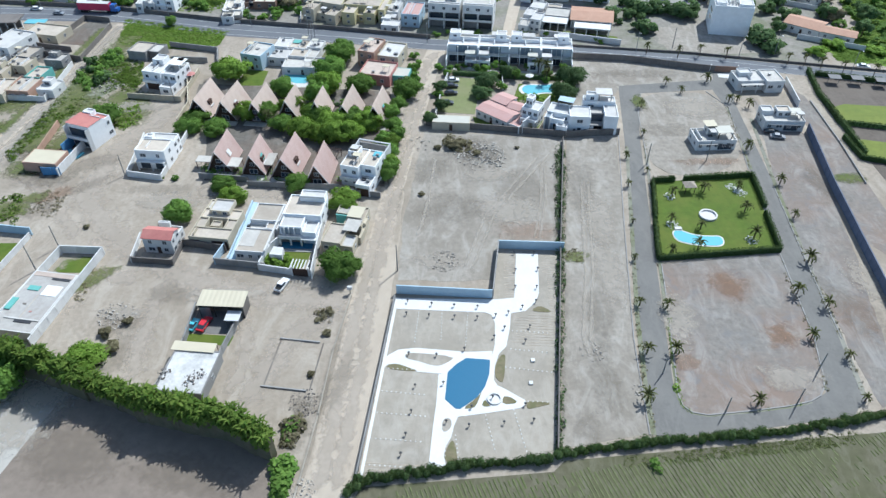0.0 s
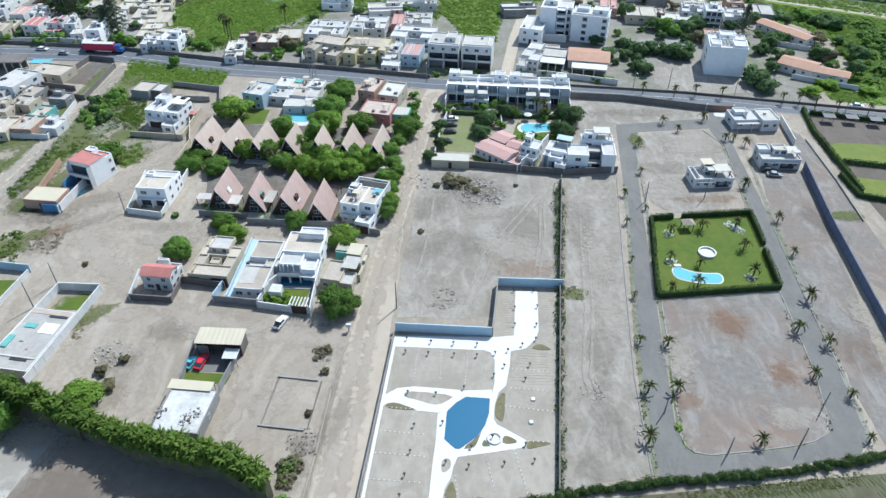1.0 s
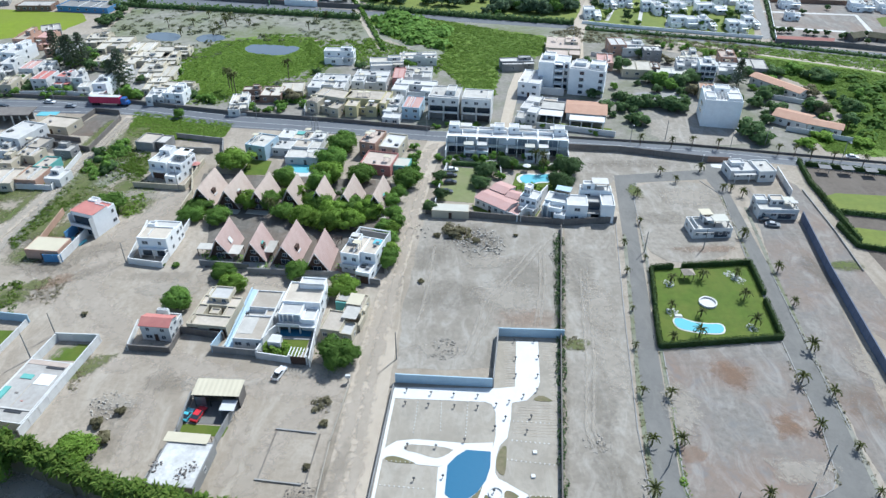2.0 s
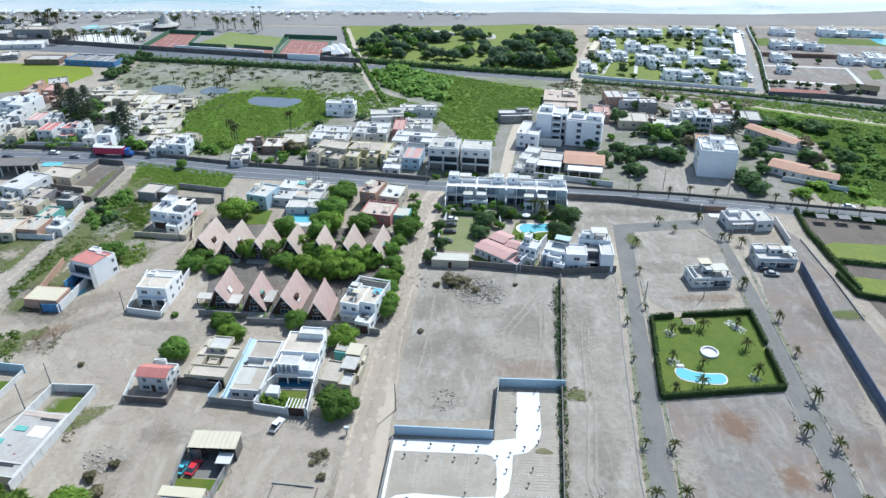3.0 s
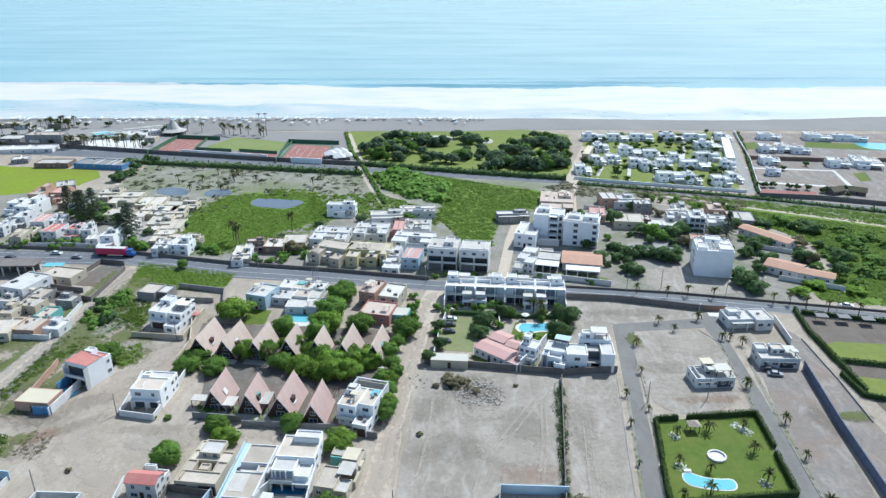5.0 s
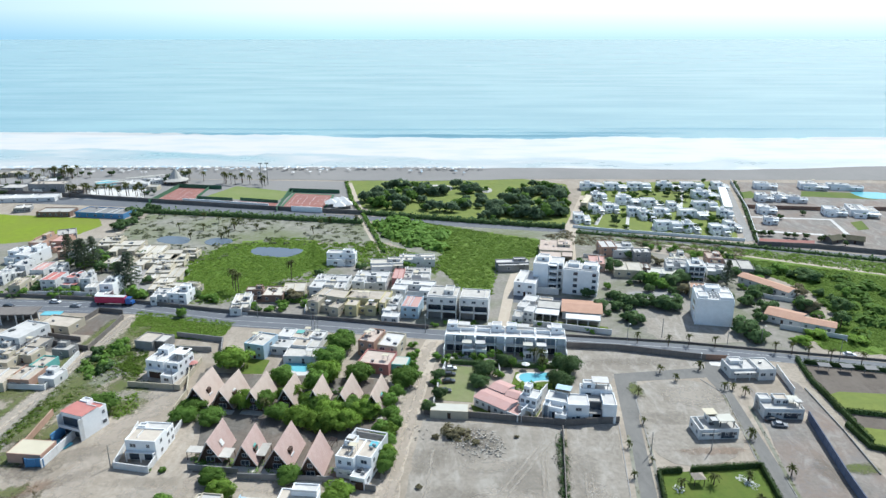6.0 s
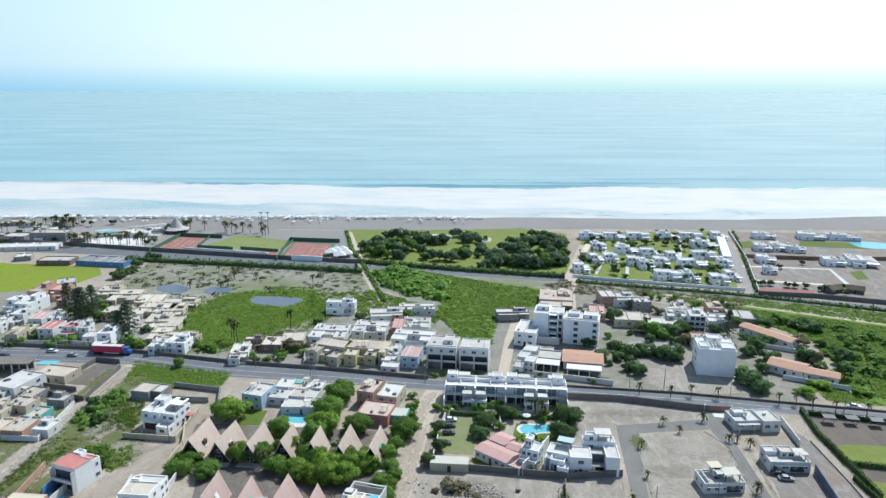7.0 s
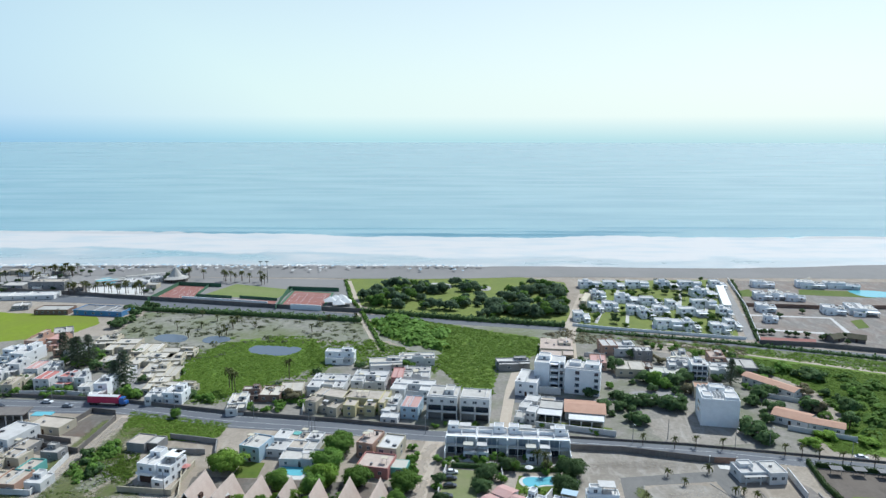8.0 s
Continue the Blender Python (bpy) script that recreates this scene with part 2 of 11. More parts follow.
REDROOF = material("red_painted_roof", (0.425, 0.164, 0.143), 0.75, 0.10, 1.0, 0.3, (0.510, 0.229, 0.190), 0.5, 0.1)
PINKROOF = material("faded_pink_tiles", (0.462, 0.293, 0.265), 0.85, 0.08, 2.0, 0.3, (0.447, 0.247, 0.211), 0.5, 0.25, each=0.06)
TERRA = material("terracotta_tiles", (0.430, 0.262, 0.185), 0.85, 0.10, 2.0, 0.3, (0.370, 0.210, 0.145), 0.5, 0.25, each=0.1)
AROOF = material("pinkish_tile_roof", (0.455, 0.340, 0.305), 0.85, 0.10, 3.0, 0.3, (0.400, 0.280, 0.248), 0.6, 0.3, each=0.10)
AROOFB = material("beige_tile_roof", (0.470, 0.385, 0.330), 0.85, 0.10, 3.0, 0.3, (0.410, 0.320, 0.272), 0.6, 0.3, each=0.10)
ROOF = material("pale_roof_screed", (0.456, 0.433, 0.395), 0.9, 0.10, 0.9, 0.25, (0.342, 0.319, 0.289), 0.6, 0.2, each=0.12)
ROOFT = material("tan_roof_screed", (0.450, 0.395, 0.330), 0.9, 0.10, 0.9, 0.25, (0.350, 0.300, 0.245), 0.6, 0.2, each=0.14)
HUTROOF = material("stained_white_roof", (0.560, 0.552, 0.535), 0.9, 0.12, 0.9, 0.28, (0.340, 0.330, 0.315), 0.8, 0.2, mid=(0.5, (0.660, 0.655, 0.640), 0.6))
LOWROOF = material("worn_grey_roof", (0.400, 0.382, 0.358), 0.9, 0.12, 0.9, 0.2, (0.300, 0.275, 0.250), 0.7, 0.2, mid=(0.3, (0.455, 0.430, 0.405), 0.6))
ROOFC = material("cream_roof_screed", (0.500, 0.462, 0.398), 0.9, 0.10, 0.9, 0.25, (0.400, 0.362, 0.305), 0.6, 0.2, each=0.12)
ROOFP = material("pinkish_roof_screed", (0.500, 0.410, 0.350), 0.9, 0.10, 0.9, 0.25, (0.405, 0.325, 0.272), 0.6, 0.2, each=0.12)
REDWALL = material("brick_red_plaster", (0.430, 0.195, 0.175), 0.85, 0.1, 1.0, 0.3, None, 0.3, 0.1)
ROOFW = material("whitewashed_roof", (0.515, 0.498, 0.475), 0.85, 0.08, 0.9, 0.25, (0.385, 0.368, 0.345), 0.5, 0.15, each=0.08)
TIMBER = material("dark_timber", (0.068, 0.041, 0.031), 0.8, 0.25, 2.5, 0.5, None, 0.4, 0.2)
SHEET = material("pale_sheet_roof", (0.471, 0.456, 0.395), 0.6, 0.06, 0.8, 0.2, (0.380, 0.357, 0.304), 0.4, 0.1)
CREAMSHEET = material("cream_sheet_roof", (0.531, 0.477, 0.357), 0.7, 0.05, 0.8, 0.2, (0.442, 0.389, 0.289), 0.4, 0.1)
CONCRETE = material("bare_concrete", (0.286, 0.275, 0.262), 0.9, 0.10, 1.0, 0.3, (0.218, 0.207, 0.197), 0.6, 0.2, each=0.08)
PALELOT = material("pale_levelled_ground", (0.470, 0.455, 0.430), 0.95, 0.10, 0.8, 0.05, (0.360, 0.325, 0.265), 0.6, 0.3, streak=(40, 0.3, (0.330, 0.310, 0.280), 0.5))
BLOCKW = material("dark_blockwork", (0.170, 0.153, 0.139), 0.92, 0.15, 1.4, 0.3, (0.116, 0.102, 0.095), 0.6, 0.3, each=0.1)
# Dark grey blockwork with the blue shade of its near face in the colour.
SHADEW = material("shade_blue_block_wall", (0.118, 0.137, 0.195), 0.9, 0.12, 1.4, 0.25, (0.090, 0.102, 0.145), 0.6, 0.3, each=0.1)
BRICKW = material("brown_brickwork", (0.224, 0.146, 0.112), 0.92, 0.15, 2.0, 0.3, (0.177, 0.116, 0.088), 0.6, 0.3, each=0.1)
TILE = material("pale_terrace_paving", (0.572, 0.558, 0.530), 0.75, 0.05, 1.0, 0.2, (0.516, 0.495, 0.460), 0.5, 0.1)
KERB = material("painted_white_stone", (0.631, 0.624, 0.599), 0.8, 0.08, 2.0, 0.5, None, 0.3, 0.1, each=0.1)
FRAME = material("white_window_frame", (0.546, 0.546, 0.546), 0.5, 0.05, 2.0, 0.5, None, 0.2, 0.0)
DARKMETAL = material("dark_grey_metal", (0.07, 0.07, 0.075), 0.5, 0.1, 2.0, 0.4, None, 0.3, 0.1, metal=0.4)
STEEL = material("galvanised_steel", (0.306, 0.313, 0.320), 0.45, 0.08, 2.0, 0.4, None, 0.3, 0.1, metal=0.7)
POLEM = material("grey_pole_concrete", (0.245, 0.238, 0.224), 0.85, 0.1, 2.0, 0.4, None, 0.3, 0.1)
BARK = material("rough_bark", (0.109, 0.078, 0.054), 0.95, 0.25, 3.0, 0.6, None, 0.5, 0.5)
PALMBARK = material("palm_bark", (0.136, 0.105, 0.078), 0.95, 0.25, 4.0, 0.6, None, 0.5, 0.5)
RUBBLE = material("broken_stone", (0.370, 0.338, 0.296), 0.95, 0.2, 2.0, 0.5, None, 0.5, 0.4, each=0.2)
CLAY = material("red_clay_court", (0.262, 0.122, 0.104), 0.95, 0.08, 0.5, 0.05, (0.285, 0.128, 0.100), 0.5, 0.1, streak=(10, .2, (0.305, 0.165, 0.145), .5))
COURTG = material("green_court_surround", (0.068, 0.150, 0.088), 0.9, 0.06, 0.5, 0.05, None, 0.4, 0.1)
BLACK = material("black_rubber", (0.02, 0.02, 0.02), 0.8, 0.1, 2.0, 0.5, None, 0.2, 0.1)
LINEP = material("white_road_paint", (0.616, 0.616, 0.598), 0.7, 0.08, 1.5, 0.3, None, 0.5, 0.0)
GREENT = material("turquoise_paint", (0.152, 0.395, 0.357), 0.7, 0.06, 1.0, 0.3, None, 0.3, 0.1)
LEAF = leafy("broad_leaves", (0.100, 0.190, 0.036), (0.190, 0.305, 0.068))
LEAF2 = leafy("bright_leaves", (0.122, 0.215, 0.031), (0.235, 0.345, 0.064))
DARKLEAF = leafy("dark_leaves", (0.066, 0.118, 0.046), (0.128, 0.190, 0.076))
BANANA = leafy("banana_leaves", (0.066, 0.131, 0.021), (0.197, 0.271, 0.057))
SCRUB = leafy("scrub_leaves", (0.098, 0.165, 0.024), (0.160, 0.240, 0.040))
# Park foliage, lightened so that its colour holds the distance haze.
PARKLEAF = leafy("hazy_park_leaves", (0.126, 0.190, 0.112), (0.212, 0.290, 0.168), 0.6)
DRYSCRUB = leafy("dry_scrub", (0.139, 0.127, 0.070), (0.238, 0.213, 0.131))
FIELDWEED = leafy("olive_field_weeds", (0.066, 0.084, 0.024), (0.110, 0.126, 0.042))
MARSHSCRUB = leafy("grey_olive_scrub", (0.098, 0.112, 0.058), (0.160, 0.170, 0.100))
DRYSKIRT = material("dry_hanging_leaves", (0.120, 0.105, 0.070), 0.95, 0.3, 1.2, 0.3, (0.075, 0.080, 0.045), 0.7, 0.5)
HEDGELEAF = leafy("clipped_hedge_leaves", (0.033, 0.060, 0.018), (0.070, 0.102, 0.030))
NEEDLES = leafy("grey_green_needles", (0.092, 0.122, 0.080), (0.155, 0.188, 0.125), 0.6)
PALMLEAF = leafy("palm_leaves", (0.061, 0.074, 0.025), (0.156, 0.164, 0.066))


def plain(name, colour, rough, metal=0.0, coat=0.0, each=0.0):
    m = bpy.data.materials.new(name)
    m.use_nodes = True
    b = m.node_tree.nodes["Principled BSDF"]
    b.inputs["Base Color"].default_value = (*colour, 1)
    b.inputs["Roughness"].default_value, b.inputs["Metallic"].default_value = rough, metal
    b.inputs["Coat Weight"].default_value = coat
    return m


GLASS = plain("dark_window_glass", (0.045, 0.058, 0.075), 0.08)
VEILED = plain("curtained_window_glass", (0.27, 0.31, 0.35), 0.15)
CARS = {c: plain(c + "_car_paint", v, 0.35, 0.0, 0.8) for c, v in dict(white=(0.75, 0.75, 0.75), red=(0.55, 0.02, 0.03), black=(0.02, 0.02, 0.024), grey=(0.25, 0.26, 0.28), blue=(0.03, 0.12, 0.38), teal=(0.10, 0.45, 0.55)).items()}
TRAILER = plain("red_trailer_panels", (0.46, 0.025, 0.085), 0.45)


def water(name, deep, rough, wave_scale, wave):
    m = bpy.data.materials.new(name)
    m.use_nodes = True
    n, l = m.node_tree.nodes, m.node_tree.links
    b = n["Principled BSDF"]
    b.inputs["Base Color"].default_value = (*deep, 1)
    b.inputs["Roughness"].default_value, b.inputs["IOR"].default_value = rough, 1.33
    co, q, bp = n.new("ShaderNodeTexCoord"), n.new("ShaderNodeTexNoise"), n.new("ShaderNodeBump")
    q.inputs["Scale"].default_value, q.inputs["Detail"].default_value = wave_scale, 4
    l.new(co.outputs["Object"], q.inputs["Vector"])
    bp.inputs["Strength"].default_value, bp.inputs["Distance"].default_value = wave, 0.3
    l.new(q.outputs["Fac"], bp.inputs["Height"])
    l.new(bp.outputs[0], b.inputs["Normal"])
    return m


POOLW = water("blue_pool_water", (0.15, 0.43, 0.50), 0.08, 1.2, 0.15)
BIGPOOL = water("deep_blue_pool_water", (0.035, 0.135, 0.235), 0.3, 0.8, 0.08)
PONDW = water("pond_water", (0.10, 0.125, 0.16), 0.25, 0.4, 0.15)


def sea_material():
    """Open sea with a broad white surf zone along the beach; the edge wanders, and thinner foam streaks lie inside it."""
    m = bpy.data.materials.new("sea_and_surf")
    m.use_nodes = True
    n, l = m.node_tree.nodes, m.node_tree.links
    b = n["Principled BSDF"]
    co, sep = n.new("ShaderNodeTexCoord"), n.new("ShaderNodeSeparateXYZ")
    l.new(co.outputs["Object"], sep.inputs[0])
    mp = n.new("ShaderNodeMapping")
    mp.inputs["Scale"].default_value = (0.35, 1.0, 1.0)      # streaks lie along the shore
    l.new(co.outputs["Object"], mp.inputs["Vector"])
    n1, n2, n3 = (n.new("ShaderNodeTexNoise") for _ in range(3))
    for q, s in ((n1, 0.02), (n2, 0.05), (n3, 0.012)):
        q.inputs["Scale"].default_value, q.inputs["Detail"].default_value = s, 7
        l.new(mp.outputs[0], q.inputs["Vector"])

    def maths(op, a, c, clamp=False):
        q = n.new("ShaderNodeMath")
        q.operation, q.use_clamp = op, clamp
        for i, v in ((0, a), (1, c)):
            if isinstance(v, (int, float)):
                q.inputs[i].default_value = v
            else:
                l.new(v, q.inputs[i])
        return q.outputs[0]
    y, x = sep.outputs["Y"], sep.outputs["X"]
    along = n.new("ShaderNodeMapping")
    along.inputs["Scale"].default_value = (1.0, 0.25, 1.0)      # edges that wander with the way along the shore
    l.new(co.outputs["Object"], along.inputs["Vector"])
    e1, e2, thin = (n.new("ShaderNodeTexNoise") for _ in range(3))
    for q, sc, v in ((e1, 0.0065, along), (e2, 0.011, along), (thin, 0.03, mp)):
        q.inputs["Scale"].default_value, q.inputs["Detail"].default_value, q.inputs["Roughness"].default_value = sc, 6, 0.6
        l.new(v.outputs[0], q.inputs["Vector"])
    yy = maths("ADD", y, maths("MULTIPLY", maths("SUBTRACT", e1.outputs["Fac"], 0.5), 105.0))
    yi = maths("ADD", y, maths("MULTIPLY", maths("SUBTRACT", e2.outputs["Fac"], 0.5), 95.0))
    lull = maths("MULTIPLY", maths("MULTIPLY", maths("SUBTRACT", 30.0, x), 0.0035, True), 46.0)     # calmer inshore water along one end
    reach = maths("ADD", SURF_OUT + 3.0, maths("MULTIPLY", maths("MULTIPLY", maths("SUBTRACT", -40.0, x), 0.002, True), 44.0))     # the surf begins farther out along that end
    outer = maths("MULTIPLY", maths("SUBTRACT", reach, yy), 0.3, True)
    inner = maths("MULTIPLY", maths("SUBTRACT", maths("SUBTRACT", yi, lull), SURF_IN), 0.07, True)
    wash = maths("MULTIPLY", maths("SUBTRACT", thin.outputs["Fac"], 0.40), 3.6, True)
    edge = maths("MULTIPLY", maths("SUBTRACT", COAST + 14.0, yi), 0.07, True)                            # a last white line where the waves run out
    foam = maths("MULTIPLY", outer, maths("MAXIMUM", inner, maths("MAXIMUM", maths("MULTIPLY", wash, 0.85), maths("MULTIPLY", edge, 0.8))))
    mx = n.new("ShaderNodeMix")
    mx.data_type = "RGBA"
    ramp = n.new("ShaderNodeValToRGB")
    ramp.color_ramp.elements[0].color, ramp.color_ramp.elements[1].color = (0.140, 0.280, 0.331, 1), (0.206, 0.352, 0.388, 1)
    ramp.color_ramp.elements[0].position, ramp.color_ramp.elements[1].position = 0.40, 0.60
    sw, smap = n.new("ShaderNodeTexNoise"), n.new("ShaderNodeMapping")      # long swells parallel to the shore
    smap.inputs["Scale"].default_value = (0.06, 1.0, 1.0)
    l.new(co.outputs["Object"], smap.inputs["Vector"])
    sw.inputs["Scale"].default_value, sw.inputs["Detail"].default_value = 0.035, 5
    l.new(smap.outputs[0], sw.inputs["Vector"])
    l.new(maths("ADD", maths("MULTIPLY", n3.outputs["Fac"], 0.64), maths("MULTIPLY", sw.outputs["Fac"], 0.36)), ramp.inputs[0])
    shal = n.new("ShaderNodeMix")
    shal.data_type = "RGBA"
    l.new(maths("MULTIPLY", maths("SUBTRACT", SURF_IN + 50.0, yi), 0.02, True), shal.inputs["Factor"])
    l.new(ramp.outputs[0], shal.inputs["A"])
    shal.inputs["B"].default_value = (0.34, 0.39, 0.40, 1)
    l.new(foam, mx.inputs["Factor"])
    l.new(shal.outputs["Result"], mx.inputs["A"])
    churn = n.new("ShaderNodeValToRGB")          # foam is uneven: thin grey-blue streaks in the white
    churn.color_ramp.elements[0].position, churn.color_ramp.elements[0].color = 0.34, (0.43, 0.465, 0.47, 1)
    churn.color_ramp.elements[1].position, churn.color_ramp.elements[1].color = 0.54, (0.520, 0.507, 0.487, 1)
    l.new(n2.outputs["Fac"], churn.inputs[0])
    l.new(churn.outputs[0], mx.inputs["B"])
    l.new(mx.outputs["Result"], b.inputs["Base Color"])
    l.new(maths("ADD", maths("MULTIPLY", foam, 0.5), 0.24), b.inputs["Roughness"])
    b.inputs["IOR"].default_value = 1.33
    bp = n.new("ShaderNodeBump")
    bp.inputs["Strength"].default_value, bp.inputs["Distance"].default_value = 0.3, 1.2
    wv = n.new("ShaderNodeTexNoise")
    wv.inputs["Scale"].default_value, wv.inputs["Detail"].default_value = 0.12, 6
    l.new(mp.outputs[0], wv.inputs["Vector"])
    l.new(wv.outputs["Fac"], bp.inputs["Height"])
    l.new(bp.outputs[0], b.inputs["Normal"])
    return m


# ---- helpers for building ----
def mesh_ob(name, verts, faces, mat, parent=None, label=""):
    me = bpy.data.meshes.new(name)
    me.from_pydata(verts, [], faces)
    me.materials.append(mat)
    ob = new(name, me)
    ob.parent = parent
    if label:
        ob["label"] = label
    return ob


def part(name, bm, mat, parent, label=""):
    me = bpy.data.meshes.new(name)
    bm.to_mesh(me)
    bm.free()
    me.materials.append(mat)
    ob = new(name, me)
    ob.parent = parent
    if label:
        ob["label"] = label
    return ob


def box(bm, x0, y0, z0, x1, y1, z1):
    v = [bm.verts.new(p) for p in ((x0, y0, z0), (x1, y0, z0), (x1, y1, z0), (x0, y1, z0), (x0, y0, z1), (x1, y0, z1), (x1, y1, z1), (x0, y1, z1))]
    for f in ((0, 3, 2, 1), (4, 5, 6, 7), (0, 1, 5, 4), (1, 2, 6, 5), (2, 3, 7, 6), (3, 0, 4, 7)):
        bm.faces.new([v[i] for i in f])
    return v


def boxes(*rows):
    bm = bmesh.new()
    for r in rows:
        box(bm, *r)
    return bm


def tube(bm, p, q, r0, r1, n=7):
    """A tapered round bar from p to q."""
    p, q = Vector(p), Vector(q)
    u = (q - p).normalized()
    a = u.orthogonal().normalized()
    c = u.cross(a)
    rings = [[bm.verts.new(o + r * (math.cos(k * 2 * math.pi / n) * a + math.sin(k * 2 * math.pi / n) * c)) for k in range(n)] for o, r in ((p, r0), (q, r1))]
    for k in range(n):
        bm.faces.new((rings[0][k], rings[0][(k + 1) % n], rings[1][(k + 1) % n], rings[1][k]))
    bm.faces.new(rings[1])
    bm.faces.new(rings[0][::-1])


def thing(name, x, y, rot, label, category, group="", kind="", z=0.0):
    ob = new(name)
    ob.empty_display_size = 0.5
    ob.matrix_world = pose(x, y, z, 0, 0, rot)
    return tagged(ob, label, category, group, kind)


def inside(x, y, poly):
    hit = False
    for (ax, ay), (bx, by) in zip(poly, poly[1:] + poly[:1]):
        if (ay > y) != (by > y) and x < (bx - ax) * (y - ay) / (by - ay) + ax:
            hit = not hit
    return hit


def smooth_outline(pts, steps):
    """Rounds a closed outline off."""
    for _ in range(steps):
        pts = [q for (ax, ay), (bx, by) in zip(pts, pts[1:] + pts[:1]) for q in ((ax * .75 + bx * .25, ay * .75 + by * .25), (ax * .25 + bx * .75, ay * .25 + by * .75))]
    return pts


def rough_outline(pts, amount, step=3.0):
    """Cuts a closed outline into short lengths and makes it uneven."""
    out = []
    for (ax, ay), (bx, by) in zip(pts, pts[1:] + pts[:1]):
        n = max(1, int(math.hypot(bx - ax, by - ay) / step))
        for k in range(n):
            x, y = ax + (bx - ax) * k / n, ay + (by - ay) * k / n
            out.append((x + amount * noise.noise((x * .31, y * .31, 1.7)) * 1.6, y + amount * noise.noise((x * .31, y * .31, 9.2)) * 1.6))
    return out


def slab(name, pts, mat, z0, z1, label, category, kind="structure", rounding=0, uneven=0.0):
    """A flat sheet or kerbed slab with the outline pts, from z0 up to z1."""
    if rounding:
        pts = smooth_outline(pts, rounding)
    if uneven:
        pts = rough_outline(pts, uneven)
    bm = bmesh.new()
    top = [bm.verts.new((x, y, z1)) for x, y in pts]
    low = [bm.verts.new((x, y, z0)) for x, y in pts]
    f = bm.faces.new(top)
    f.normal_update()
    if f.normal.z < 0:
        f.normal_flip()
    for k in range(len(pts)):
        bm.faces.new((top[k], low[k], low[(k + 1) % len(pts)], top[(k + 1) % len(pts)]))
    bmesh.ops.triangulate(bm, faces=[f])
    bmesh.ops.recalc_face_normals(bm, faces=bm.faces)
    return tagged(part(name, bm, mat, None), label, category, "", kind)


def strip(name, pts, width, mat, z0, z1, label, category, kind="structure", uneven=0.0):
    """A band of the given width along a line of points."""
    left, right = [], []
    for i, (x, y) in enumerate(pts):
        ax, ay = pts[max(0, i - 1)]
        bx, by = pts[min(len(pts) - 1, i + 1)]
        d = math.hypot(bx - ax, by - ay)
        nx, ny = -(by - ay) / d * width / 2, (bx - ax) / d * width / 2
        left.append((x + nx, y + ny))
        right.append((x - nx, y - ny))
    return slab(name, left + right[::-1], mat, z0, z1, label, category, kind, 0, uneven)


def soft_mesh(name, verts, faces, us, mat, label, category):
    me = bpy.data.meshes.new(name)
    me.from_pydata(verts, [], faces)
    uv = me.uv_layers.new(name="uv")
    for lp in me.loops:
        uv.data[lp.index].uv = (us[lp.vertex_index], 0.0)
    me.materials.append(mat)
    return tagged(new(name, me), label, category, "", "structure")


soft_level = [0]


def soft_height():
    """Every thin layer lies a little above the one before it."""
    soft_level[0] += 1
    return 0.065 + 0.0015 * soft_level[0]


def soft_strip(name, pts, width, mat, label, category="track"):
    """A band of dust or wear along a line, fading to both sides."""
    fine = [pts[0]]
    for (ax, ay), (bx, by) in zip(pts, pts[1:]):
        k = max(1, int(math.hypot(bx - ax, by - ay) / 3))
        fine += [(ax + (bx - ax) * i / k, ay + (by - ay) * i / k) for i in range(1, k + 1)]
    z = soft_height()
    verts, us, faces = [], [], []
    for i, (x, y) in enumerate(fine):
        ax, ay = fine[max(0, i - 2)]
        bx, by = fine[min(len(fine) - 1, i + 2)]
        d = math.hypot(bx - ax, by - ay) or 1
        nx, ny = -(by - ay) / d * width / 2, (bx - ax) / d * width / 2
        end = 0.0 if i in (0, len(fine) - 1) else 1.0
        verts += [(x + nx, y + ny, z), (x, y, z), (x - nx, y - ny, z)]
        us += [0.0, end, 0.0]
        if i:
            j = 3 * i
            faces += [(j - 3, j - 2, j + 1, j), (j - 2, j - 1, j + 2, j + 1)]
    return soft_mesh(name, verts, faces, us, mat, label, category)


def soft_blob(name, x, y, rx, ry, mat, label, category="ground", rot=0.0):
    """An uneven round patch, fading to its rim."""
    z = soft_height()
    verts, us, faces = [(x, y, z)], [1.0], []
    c, s = math.cos(radians(rot)), math.sin(radians(rot))
    n = 24
    for ring_r, u in ((.55, .7), (1.0, 0.0)):
        for k in range(n):
            a = k * 2 * math.pi / n
            r = ring_r * (1 + .35 * noise.noise((math.cos(a) * 1.3 + x, math.sin(a) * 1.3 + y, 3.3)))
            px, py = rx * r * math.cos(a), ry * r * math.sin(a)
            verts.append((x + px * c - py * s, y + px * s + py * c, z))
            us.append(u)
    for k in range(n):
        k2 = (k + 1) % n
        faces += [(0, 1 + k, 1 + k2), (1 + k, 1 + n + k, 1 + n + k2, 1 + k2)]
    return soft_mesh(name, verts, faces, us, mat, label, category)


